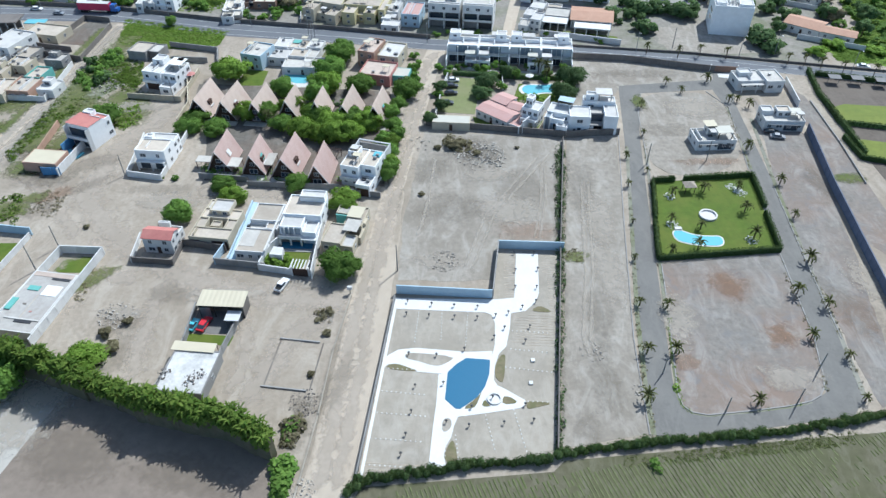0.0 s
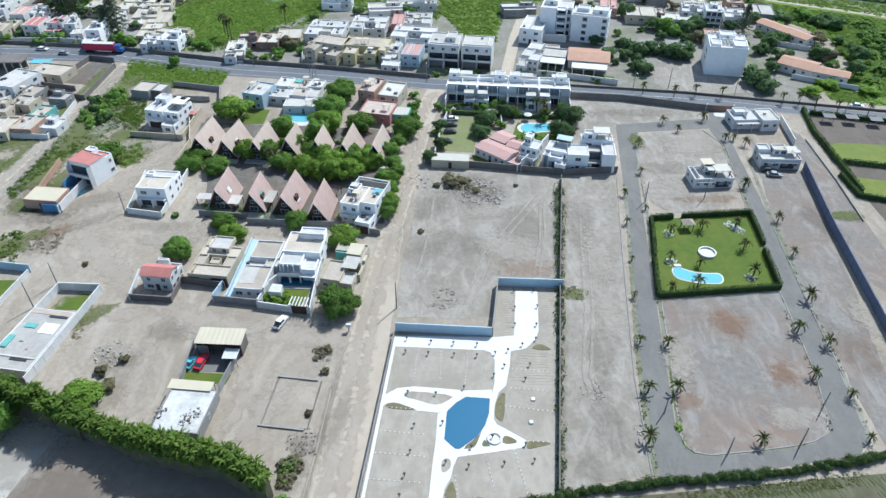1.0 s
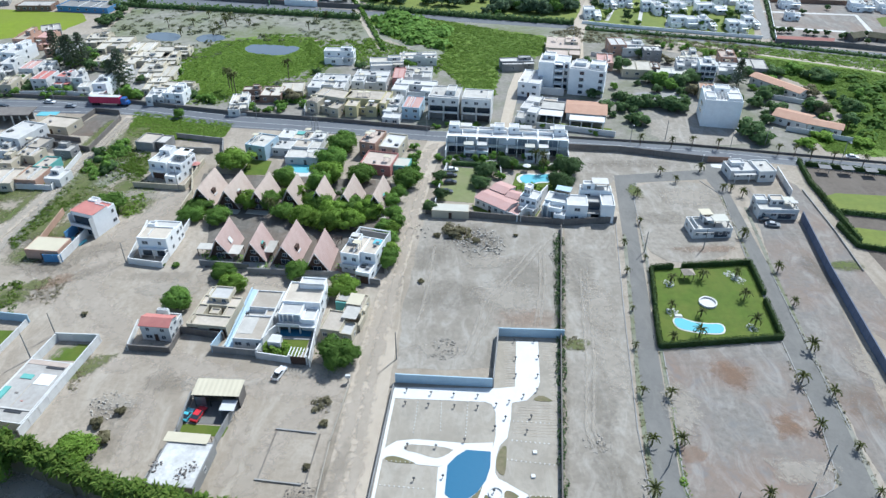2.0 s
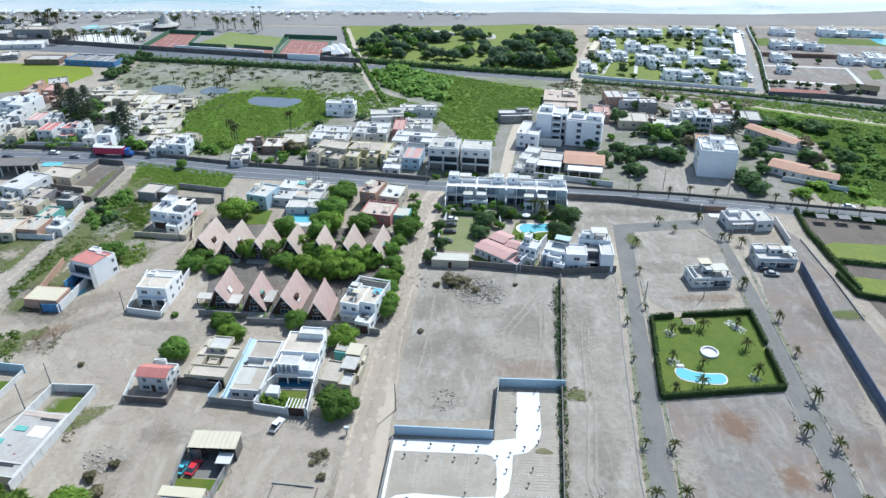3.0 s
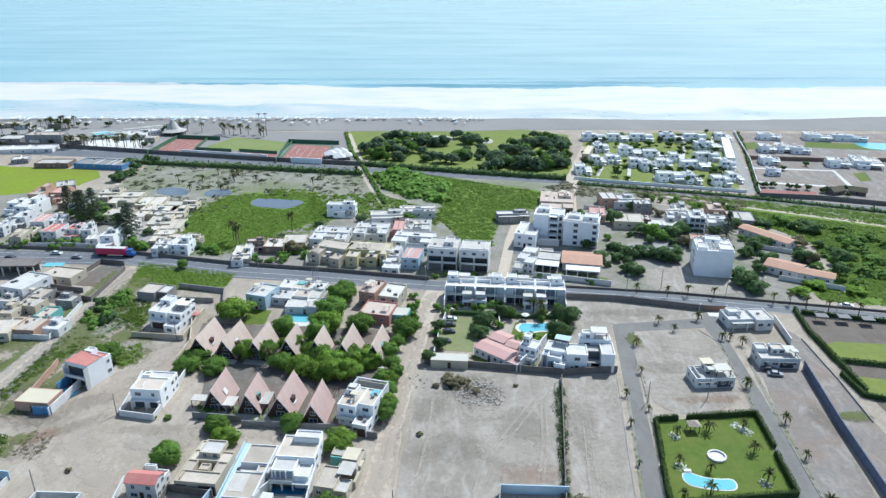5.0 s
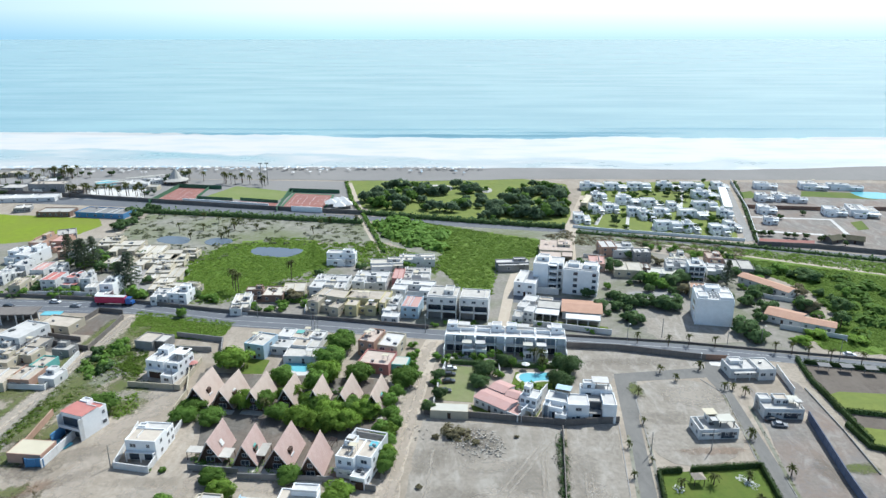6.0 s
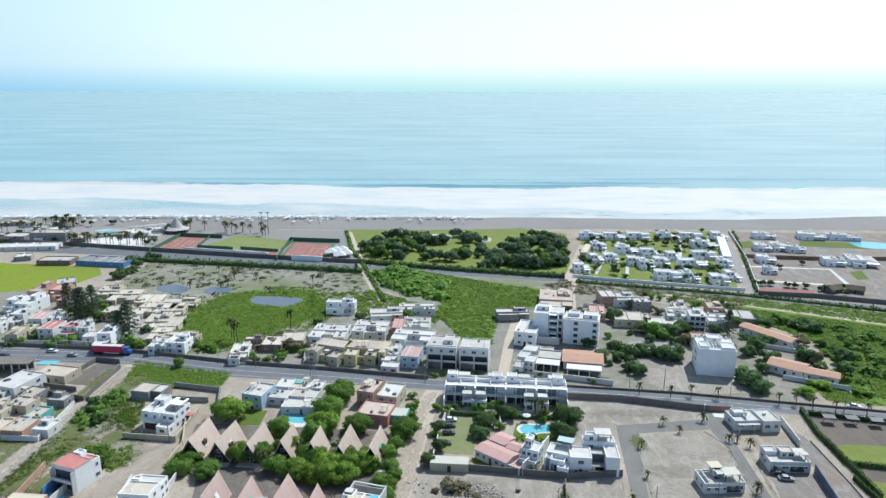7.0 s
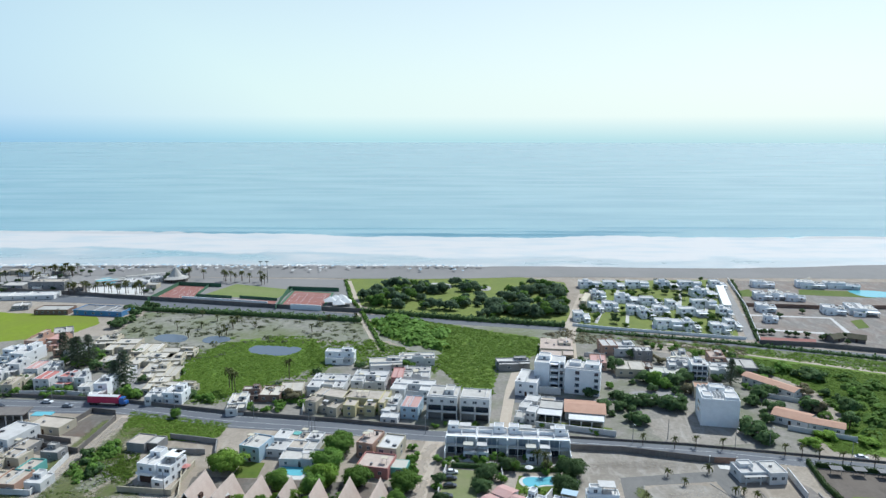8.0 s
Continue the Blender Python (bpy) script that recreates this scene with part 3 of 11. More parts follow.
def wall_run(name, pts, h, mat, label, thick=0.2, posts=3.2, coping=True, category="boundary wall"):
    """A freestanding wall along a line of points, with piers and a coping."""
    root = thing(name, pts[0][0], pts[0][1], 0, label, category, "", "structure")
    ox, oy = pts[0]
    for (ax, ay), (bx, by) in zip(pts, pts[1:]):
        L = math.hypot(bx - ax, by - ay)
        if L < 0.3:
            continue
        m = pose(ax - ox, ay - oy, 0, 0, 0, math.degrees(math.atan2(by - ay, bx - ax)))
        w = part("panel", boxes((-thick / 2, -thick / 2, 0, L + thick / 2, thick / 2, h)), mat, root)
        w.matrix_local = m
        if coping:
            c = part("coping", boxes((-thick / 2 - .04, -thick / 2 - .04, h, L + thick / 2 + .04, thick / 2 + .04, h + .07)), mat, root)
            c.matrix_local = m
        n = max(1, round(L / posts)) if posts else 0
        for k in range(n + 1 if n else 0):
            p = new("pier", shared_mesh(("pier", h, thick, mat.name), lambda: boxes((-.16, -thick / 2 - .05, 0, .16, thick / 2 + .05, h - .01)), mat))
            p.parent = root
            p.matrix_local = m @ pose(k * L / n, 0, 0)
    return root


# ---- plants ----
def leaf_cloud(rng, centres, radii, count, size, flat=0.75):
    """Small leaf sprays over the surface of several lobes: vertices and faces."""
    k = rng.integers(0, len(centres), count)
    d = rng.normal(size=(count, 3))
    d /= np.linalg.norm(d, axis=1)[:, None]
    d[:, 2] = np.where(d[:, 2] < -0.35, -d[:, 2], d[:, 2])
    r = radii[k] * rng.uniform(0.72, 1.08, count)
    c = centres[k] + d * r[:, None] * np.array([1, 1, flat])
    nrm = d + rng.normal(scale=0.28, size=(count, 3))
    nrm /= np.linalg.norm(nrm, axis=1)[:, None]
    a = np.cross(nrm, rng.normal(size=(count, 3)))
    a /= np.linalg.norm(a, axis=1)[:, None]
    b = np.cross(nrm, a)
    s = (size * rng.uniform(0.6, 1.4, count))[:, None]
    quad = np.stack([c - a * s, c - b * s * .6 + nrm * s * .15, c + a * s, c + b * s * .6 + nrm * s * .15], 1).reshape(-1, 3)
    soft = d * .8 + rng.normal(scale=.22, size=d.shape)
    return quad, np.arange(count * 4).reshape(-1, 4), np.repeat(soft, 4, axis=0)


LEAF_NORMALS = {}


def cloud_mesh(name, mat, quad, faces, normals=None):
    """Leaf sprays as one mesh; normals: the leaves of a clump are shaded together, as a soft mass."""
    me = bpy.data.meshes.new(name)
    me.from_pydata(quad.tolist(), [], faces.tolist())
    me.materials.append(mat)
    if normals is not None:
        normals = normals / np.linalg.norm(normals, axis=1)[:, None]
        me.polygons.foreach_set("use_smooth", [True] * len(me.polygons))
        me.normals_split_custom_set_from_vertices(normals.tolist())
        LEAF_NORMALS[me.name] = normals
    return me


def crown_mesh(seed, mat, lobes=40, count=5000, size=0.05, flat=0.8):
    """A crown of unit radius with its base at z = 0: lobes at uneven places, with gaps."""
    rng = np.random.default_rng(seed)
    c = rng.normal(size=(lobes, 3))
    c /= np.linalg.norm(c, axis=1)[:, None]
    c *= rng.uniform(0.25, 0.74, lobes)[:, None]
    c[:, 2] = (c[:, 2] * 0.8 + 0.75) * flat
    rad = rng.uniform(0.24, 0.42, lobes)
    q, f, n0 = leaf_cloud(rng, c, rad, count, size)
    inner, fi, n1 = leaf_cloud(rng, c, rad * 0.75, count // 3, size * 1.9)
    q2 = np.vstack([q, inner])
    out = q2 - np.array([0, 0, 0.55 * flat])
    return cloud_mesh("crown", mat, q2, np.vstack([f, fi + len(q)]), np.vstack([n0, n1]) + out * 0.9)


def trunk_mesh(seed):
    """Trunk and limbs for a crown of unit radius that starts at z = 0.8 of the trunk's unit height."""
    rng = random.Random(seed)
    bm = bmesh.new()
    tube(bm, (0, 0, 0), (0.04, 0.02, 0.9), 0.075, 0.05, 8)
    for k in range(5):
        a = k * 1.26 + rng.uniform(-.4, .4)
        tube(bm, (0.03, 0.02, 0.7), (math.cos(a) * .45, math.sin(a) * .45, 1.25 + rng.uniform(0, .3)), 0.04, 0.015, 5)
    me = bpy.data.meshes.new("trunk")
    bm.to_mesh(me)
    bm.free()
    me.materials.append(BARK)
    return me


CROWNS = {"broad": [crown_mesh(s, LEAF) for s in range(4)], "bright": [crown_mesh(10 + s, LEAF2) for s in range(3)],
          "dark": [crown_mesh(20 + s, DARKLEAF) for s in range(3)], "small": [crown_mesh(30 + s, LEAF, 12, 420, 0.12) for s in range(3)],
          "smalldark": [crown_mesh(40 + s, DARKLEAF, 12, 420, 0.12) for s in range(3)], "smallbright": [crown_mesh(60 + s, LEAF2, 14, 520, 0.105) for s in range(3)], "park": [crown_mesh(70 + s, PARKLEAF, 16, 640, 0.10) for s in range(3)], "dry": [crown_mesh(50, DRYSCRUB, 10, 380, 0.11)]}
TRUNKS = [trunk_mesh(s) for s in range(3)]
tree_rng = random.Random(5)


def tree(x, y, r, h, kind="broad", label="broad-leaved tree with a dense rounded green crown", group="", name="tree"):
    """A tree with a crown of radius r, h high."""
    t = thing(name, x, y, tree_rng.uniform(0, 360), label, "tree", group)
    crown_h = 1.45 * 0.8
    cz = min(r * 0.85, (h * 0.78) / crown_h)
    base = max(0.0, h - cz * crown_h * 1.25)
    a = new("trunk", tree_rng.choice(TRUNKS))
    a.parent, a.scale = t, (r * .8, r * .8, max(0.6, (base + cz * .5)) / 1.2)
    b = new("crown", tree_rng.choice(CROWNS[kind]))
    b.parent, b.scale, b.location = t, (r * 1.06, r * tree_rng.uniform(.95, 1.15), cz * 1.15), (0, 0, base - cz * .1)
    return t


def frond_mesh(seed, length=1.0, droop=0.5):
    """One arching palm leaf: a bent midrib with leaflets on both sides."""
    rng = random.Random(seed)
    verts, faces = [], []
    n = 7
    mid = [(length * k / n * math.cos(0.5 - droop * 1.6 * k / n), 0, length * (0.5 * math.sin(math.pi * .8 * k / n) - droop * (k / n) ** 2)) for k in range(n + 1)]
    for k in range(n):
        (ax, _, az), (bx, _, bz) = mid[k], mid[k + 1]
        w = 0.11 * length * math.sin(math.pi * (k + .8) / (n + 1)) + .03
        for s in (-1, 1):
            i = len(verts)
            verts += [(ax, 0, az), (bx, 0, bz), (bx + .09 * length, s * w, bz - .12 * length * rng.uniform(.5, 1)), (ax + .09 * length, s * w * .8, az - .1 * length)]
            faces.append((i, i + 1, i + 2, i + 3))
    me = bpy.data.meshes.new("frond")
    me.from_pydata(verts, [], faces)
    me.materials.append(PALMLEAF)
    return me


FRONDS = [frond_mesh(k, 1.0, d) for k, d in enumerate((0.25, 0.45, 0.7))]
PALM_TRUNK = bpy.data.meshes.new("trunk")
_bm = bmesh.new()
for _k in range(6):
    tube(_bm, (0, 0, _k / 6), (0, 0, (_k + 1) / 6), 1.0 - .06 * _k, 1.12 - .06 * _k, 8)
_bm.to_mesh(PALM_TRUNK)
_bm.free()
PALM_TRUNK.materials.append(PALMBARK)


def palm(x, y, h, r, n=12, label="young palm tree with long arching green fronds", group="", thick=0.16):
    t = thing("palm_tree", x, y, tree_rng.uniform(0, 360), label, "palm tree", group)
    a = new("trunk", PALM_TRUNK)
    a.parent, a.scale = t, (thick, thick, h)
    for k in range(n):
        f = new("frond", FRONDS[k % 3])
        f.parent = t
        f.matrix_local = pose(0, 0, h - .05, 0, -28 + (k % 3) * 22 + tree_rng.uniform(-8, 8), k * 137.5) @ Matrix.Diagonal((r * tree_rng.uniform(.85, 1.1), r, r, 1))
    return t


def palm_small(x, y, h, r, label, group):
    """A far palm: trunk and one head of leaves."""
    t = thing("palm_tree", x, y, tree_rng.uniform(0, 360), label, "palm tree", group)
    a = new("trunk", PALM_TRUNK)
    a.parent, a.scale = t, (.2, .2, h)
    b = new("crown", PALM_HEAD)
    b.parent, b.scale, b.location = t, (r, r, r), (0, 0, h)
    return t


def head_mesh():
    verts, faces = [], []
    for k in range(14):
        m = pose(0, 0, 0, 0, -25 + (k % 3) * 22, k * 137.5)
        for v in FRONDS[k % 3].vertices:
            verts.append(tuple(m @ v.co))
        off = len(verts) - len(FRONDS[k % 3].vertices)
        faces += [tuple(off + i for i in p.vertices) for p in FRONDS[k % 3].polygons]
    me = bpy.data.meshes.new("crown")
    me.from_pydata(verts, [], faces)
    me.materials.append(PALMLEAF)
    return me


PALM_HEAD = head_mesh()


def hedge(name, pts, h, w, mat, label, density=26, size=0.22, seed=1, wild=0.0, core_mat=None, low=0.05):
    """A hedge along a line: a dark twiggy core inside a skin of leaves, with an uneven top; low: where the leaves begin."""
    rng = np.random.default_rng(seed)
    core = bmesh.new()
    quads, softs = [], []
    for (ax, ay), (bx, by) in zip(pts, pts[1:]):
        L = math.hypot(bx - ax, by - ay)
        ux, uy = (bx - ax) / L, (by - ay) / L
        n = int(L * density * (h + w) / 2)
        s = rng.uniform(0, L, n)
        side = rng.choice([0, 1, 2], n, p=[.3, .3, .4])
        lump = 1 + wild * np.sin(s * 0.9 + ax) * 0.5 + wild * np.sin(s * 2.3 + ay) * 0.35
        off = np.where(side == 0, -w / 2, np.where(side == 1, w / 2, rng.uniform(-w / 2, w / 2, n))) * lump
        z = np.where(side == 2, h * lump, rng.uniform(low, 1, n) * h * lump)
        c = np.stack([ax + ux * s - uy * off, ay + uy * s + ux * off, z], 1) + rng.normal(scale=size * .35, size=(n, 3))
        base = np.stack([np.where(side == 2, 0, -uy * np.sign(off)), np.where(side == 2, 0, ux * np.sign(off)), np.where(side == 2, 1.0, .3)], 1)
        nrm = base + rng.normal(scale=.5, size=(n, 3))
        softs.append(np.repeat(base + nrm * .45, 4, axis=0))
        nrm /= np.linalg.norm(nrm, axis=1)[:, None]
        a = np.cross(nrm, rng.normal(size=(n, 3)))
        a /= np.linalg.norm(a, axis=1)[:, None]
        b = np.cross(nrm, a)
        sz = (size * rng.uniform(.6, 1.5, n))[:, None]
        quads.append(np.stack([c - a * sz, c - b * sz * .7, c + a * sz, c + b * sz * .7], 1).reshape(-1, 3))
        m = max(1, int(L / .9))
        rows = []
        for k in range(m + 1):      # the core: an uneven dark mass, pinched in at both ends
            d = k * L / m
            fat = (.45 if k in (0, m) and len(pts) == 2 else 1) * rng.uniform(.72, .95)
            top = h * rng.uniform(.76, .9)
            rows.append([core.verts.new((ax + ux * d - uy * o * w * .5, ay + uy * d + ux * o * w * .5, z0)) for o, z0 in ((-fat, 0), (-fat * rng.uniform(.85, 1), top * .6), (-fat * .5, top), (fat * .5, top), (fat * rng.uniform(.85, 1), top * .6), (fat, 0))])
        for r0, r1 in zip(rows, rows[1:]):
            for q in range(5):
                core.faces.new((r0[q], r0[q + 1], r1[q + 1], r1[q]))
        core.faces.new(rows[0])
        core.faces.new(rows[-1])
    root = thing(name, 0, 0, 0, label, "hedge", "", "stuff")
    part("core", core, core_mat or DARKLEAF, root)
    q = np.vstack(quads)
    o = new("leaves", cloud_mesh("leaves", mat, q, np.arange(len(q)).reshape(-1, 4), np.vstack(softs)))
    o.parent = root
    return root


def bushy_hedge(name, pts, h, w, mat, label, seed, gap=.75):
    """An untrimmed hedge: overlapping round bushes of uneven size along a line, leafy down to the ground."""
    rng = np.random.default_rng(seed)
    quads, softs = [], []
    root = thing(name, 0, 0, 0, label, "hedge", "", "stuff")
    core = bmesh.new()
    for (ax, ay), (bx, by) in zip(pts, pts[1:]):
        L = math.hypot(bx - ax, by - ay)
        m = max(2, int(L / gap))
        f = (np.arange(m) + rng.uniform(-.3, .3, m)) / m
        off = rng.normal(scale=w * .13, size=m)
        grow = 1 + .2 * np.sin(f * L * .35 + ax) + rng.uniform(-.22, .22, m)
        centres = np.stack([ax + (bx - ax) * f - (by - ay) / L * off, ay + (by - ay) * f + (bx - ax) / L * off, h * .45 * grow], 1)
        radii = w * .5 * grow
        q, fc, nr = leaf_cloud(rng, centres, radii, int(L * 210), .13, h * .55 / (w * .5))
        quads.append(q)
        softs.append(nr)
        for c, r in zip(centres, radii):
            bmesh.ops.create_icosphere(core, subdivisions=1, radius=1, matrix=Matrix.Translation((c[0], c[1], c[2] * .95)) @ Matrix.Diagonal((r * .8, r * .8, c[2] * .95, 1)))
    part("core", core, DARKLEAF, root)
    q = np.vstack(quads)
    o = new("leaves", cloud_mesh("leaves", mat, q, np.arange(len(q)).reshape(-1, 4), np.vstack(softs)))
    o.parent = root
    return root


def scrub(name, poly, count, size, height, mat, label, seed=1, sprays=14, clump=0.0, category="scrub", up=0.9, avoid=()):
    """Low growth of no countable number over the area poly: domes of leaf sprays, gathered where a slow pattern lets them grow."""
    rng = np.random.default_rng(seed)
    xs, ys = [p[0] for p in poly], [p[1] for p in poly]
    cs, tries = [], 0
    while len(cs) < count and tries < count * 30:
        tries += 1
        x, y = rng.uniform(min(xs), max(xs)), rng.uniform(min(ys), max(ys))
        if any(inside(x, y, a) for a in avoid):
            continue
        if inside(x, y, poly) and noise.noise((x * .05, y * .05, seed * 3.1)) > clump - rng.uniform(0, .35):
            cs.append((x, y))
    c = np.array(cs)
    if len(c) == 0:
        return None
    k = np.repeat(np.arange(len(c)), sprays)
    r = (size * rng.uniform(.5, 1.5, len(c)))[k]
    d = rng.normal(size=(len(k), 3))
    d /= np.linalg.norm(d, axis=1)[:, None]
    d[:, 2] = np.abs(d[:, 2])
    p = np.column_stack([c[k], np.zeros(len(k))]) + d * r[:, None] * np.array([1, 1, height / size])
    nrm = d + np.array([0, 0, up]) + rng.normal(scale=.35, size=d.shape)
    nrm /= np.linalg.norm(nrm, axis=1)[:, None]
    a = np.cross(nrm, rng.normal(size=d.shape))
    a /= np.linalg.norm(a, axis=1)[:, None]
    b = np.cross(nrm, a)
    s = (r * .36 * rng.uniform(.7, 1.4, len(k)))[:, None]
    quad = np.stack([p - a * s, p - b * s * .7, p + a * s, p + b * s * .7], 1).reshape(-1, 3)
    quad[:, 2] = np.maximum(quad[:, 2], 0.0)
    soft = d * .75 + np.array([0, 0, .55 + up * .2]) + rng.normal(scale=.25, size=d.shape)
    return tagged(new(name, cloud_mesh(name, mat, quad, np.arange(len(quad)).reshape(-1, 4), np.repeat(soft, 4, axis=0))), label, category, "", "stuff")


# ---- buildings ----
shared = {}


def shared_mesh(key, build, mat):
    """One mesh for all pieces that are alike."""
    if key not in shared:
        me = bpy.data.meshes.new(key[0])
        bm = build()
        bm.to_mesh(me)
        bm.free()
        me.materials.append(mat)
        shared[key] = me
    return shared[key]


def window(root, m, w, h, far=False):
    """A window of w by h metres whose middle is at m; its outer side looks along -y."""
    w, h = round(w * 5) / 5, round(h * 5) / 5

    def ring():
        return boxes((-w / 2, -.05, -h / 2, w / 2, .05, -h / 2 + .09), (-w / 2, -.05, h / 2 - .09, w / 2, .05, h / 2),
                     (-w / 2, -.05, -h / 2 + .09, -w / 2 + .09, .05, h / 2 - .09), (w / 2 - .09, -.05, -h / 2 + .09, w / 2, .05, h / 2 - .09),
                     (-.04, -.045, -h / 2 + .09, .04, .05, h / 2 - .09))
    f = new("window", shared_mesh(("window", w, h), ring, FRAME))
    f.parent, f.matrix_local = root, m
    g = new("pane", shared_mesh(("pane", w, h), lambda: boxes((-w / 2 + .06, -.012, -h / 2 + .06, w / 2 - .06, .02, h / 2 - .06)), GLASS))
    g.parent = f
    return f


def block(root, x0, y0, x1, y1, z0, h, wall, roof, bays=(2, 0, 1, 1), storeys=1, parapet=0.45, door=False, far=False, win=(1.3, 1.2), seed=0):
    """One box of a house from z0 up to h: outer walls with a parapet, a roof deck inside it, windows (front, back, left, right)."""
    t = 0.22
    part("wall", boxes((x0, y0, z0, x1, y0 + t, h), (x0, y1 - t, z0, x1, y1, h), (x0, y0 + t, z0, x0 + t, y1 - t, h), (x1 - t, y0 + t, z0, x1, y1 - t, h)), wall, root)
    part("roof", boxes((x0 + t, y0 + t, h - parapet - .2, x1 - t, y1 - t, h - parapet)), roof, root)
    st = (h - parapet - z0) / storeys
    ww, wh = win
    rng = random.Random(seed * 7 + int(x0 * 10) + int(h * 10))
    for s in range(storeys):
        z = z0 + st * s + st * .56
        for side, n in zip("fblr", bays):
            for k in range(n):
                w2 = ww * rng.choice((0.8, 1.0, 1.0, 1.4))
                if side in "fb":
                    L = x1 - x0
                    if L / max(n, 1) < .9:
                        continue
                    w2 = min(w2, L / n * .72)
                    x = x0 + L * (k + .5) / n
                    m = pose(x, y0 - .02, z) if side == "f" else pose(x, y1 + .02, z, 0, 0, 180)
                else:
                    L = y1 - y0
                    w2 = min(w2, L / n * .6)
                    y = y0 + L * (k + .5) / n
                    m = pose(x0 - .02, y, z, 0, 0, -90) if side == "l" else pose(x1 + .02, y, z, 0, 0, 90)
                window(root, m, w2, wh)
    if door:
        d = part("door", boxes((x0 + (x1 - x0) * .5 - .5, y0 - .05, z0, x0 + (x1 - x0) * .5 + .5, y0 + .03, z0 + 2.1)), TIMBER, root)


def tank(root, x, y, z, mat=None):
    bm = bmesh.new()
    tube(bm, (x, y, z), (x, y, z + 1.0), .55, .55, 10)
    tube(bm, (x, y, z + 1.0), (x, y, z + 1.25), .55, .22, 10)
    part("water_tank", bm, mat or DARKMETAL, root, "round rooftop water tank")


def roof_clutter(root, x0, y0, x1, y1, z, seed):
    """What stands about on flat roofs: cooling units, hatches, low divider walls, a clothes line frame."""
    rng = random.Random(seed)
    for _ in range(rng.randint(1, 4)):
        x, y = rng.uniform(x0 + .8, x1 - .8), rng.uniform(y0 + .8, y1 - .8)
        k = rng.random()
        if k < .35:
            part("cooling_unit", boxes((x - .45, y - .3, z, x + .45, y + .3, z + .75)), STEEL, root)
        elif k < .6:
            part("roof_hatch", boxes((x - .6, y - .6, z, x + .6, y + .6, z + .35)), rng.choice((GREYW, DARKMETAL)), root)
        elif (k < .85 or seed > 552) and x1 - x0 > 5:
            part("roof_divider", boxes((x - .08, y0 + .3, z, x + .08, y1 - .3, z + rng.uniform(.4, .9))), WHITE, root)
        elif seed <= 552:
            part("roof_canopy", boxes((x - 1.1, y - .9, z + 2.0, x + 1.1, y + .9, z + 2.1)), rng.choice((SHEET, ROOFW, CREAMSHEET)), root)
            for sx in (-1, .9):
                for sy in (-.8, .7):
                    part("canopy_post", boxes((x + sx, y + sy, z, x + sx + .08, y + sy + .08, z + 2.0)), STEEL, root)


def house(x, y, w, d, rot, h, storeys=2, wall=None, roof=None, bays=(3, 1, 2, 2), hut=None, tanks=0, label="white plastered house with a flat roof", porch=0.0, extra=(), name="house", parapet=0.45, group="", seed=0, win=(1.3, 1.2), door=True, canopy=None):
    """A house of w by d metres round (x, y), its front turned to -y and then by rot. hut: stairhead on the roof (x0, y0, x1, y1, height) in shares of the roof; extra: more blocks (x0, y0, x1, y1, height, storeys) in metres from the middle."""
    wall, roof = wall or WHITE, roof or ROOFW
    t = thing(name, x, y, rot, label, name.replace("_", " "), group)
    block(t, -w / 2, -d / 2, w / 2, d / 2, 0, h, wall, roof, bays, storeys, parapet, door, False, win, seed)
    if hut:
        a, b, c, e, hh = hut
        block(t, -w / 2 + a * w, -d / 2 + b * d, -w / 2 + c * w, -d / 2 + e * d, h - parapet, h + hh, wall, roof, (1, 0, 1, 0), 1, .12, False, False, (.9, .9), seed)
    for k in range(tanks):
        tank(t, w * (.22 - .17 * k), d * (.25 - .1 * k), h - parapet, DARKMETAL if k % 2 == 0 else STEEL)
    if porch:
        part("terrace", boxes((-w / 2, -d / 2 - porch, 2.55, w / 2, -d / 2, 2.75)), ROOFW, t)
        n = max(2, int(w / 3))
        for k in range(n + 1):
            px = -w / 2 + .12 + (w - .24) * k / n
            part("column", boxes((px - .12, -d / 2 - porch + .02, 0, px + .12, -d / 2 - porch + .26, 2.55)), wall, t)
        part("balustrade", boxes((-w / 2, -d / 2 - porch, 2.75, w / 2, -d / 2 - porch + .1, 3.6), (-w / 2, -d / 2 - porch + .1, 2.75, -w / 2 + .1, -d / 2, 3.6), (w / 2 - .1, -d / 2 - porch + .1, 2.75, w / 2, -d / 2, 3.6)), wall, t)
    if canopy:
        a, b, c, e, z = canopy
        part("canopy", boxes((a, b, z, c, e, z + .12)), SHEET, t, "pale sheet canopy")
        for px in (a + .1, c - .1):
            for py in (b + .1, e - .1):
                part("post", boxes((px - .05, py - .05, z - 2.4 if z > 4 else 0, px + .05, py + .05, z)), DARKMETAL, t)
    if parapet > .3 and w > 5 and d > 5:
        roof_clutter(t, -w / 2 + .4, -d / 2 + .4, w / 2 - .4, d / 2 - .4, h - parapet, seed + 500)
    for r in extra:
        x0, y0, x1, y1, hh, ss = r[:6]
        block(t, x0, y0, x1, y1, 0, hh, r[6] if len(r) > 6 else wall, r[7] if len(r) > 7 else roof, (2, 0, 1, 1), ss, parapet, False, False, win, seed + 3)
    return t


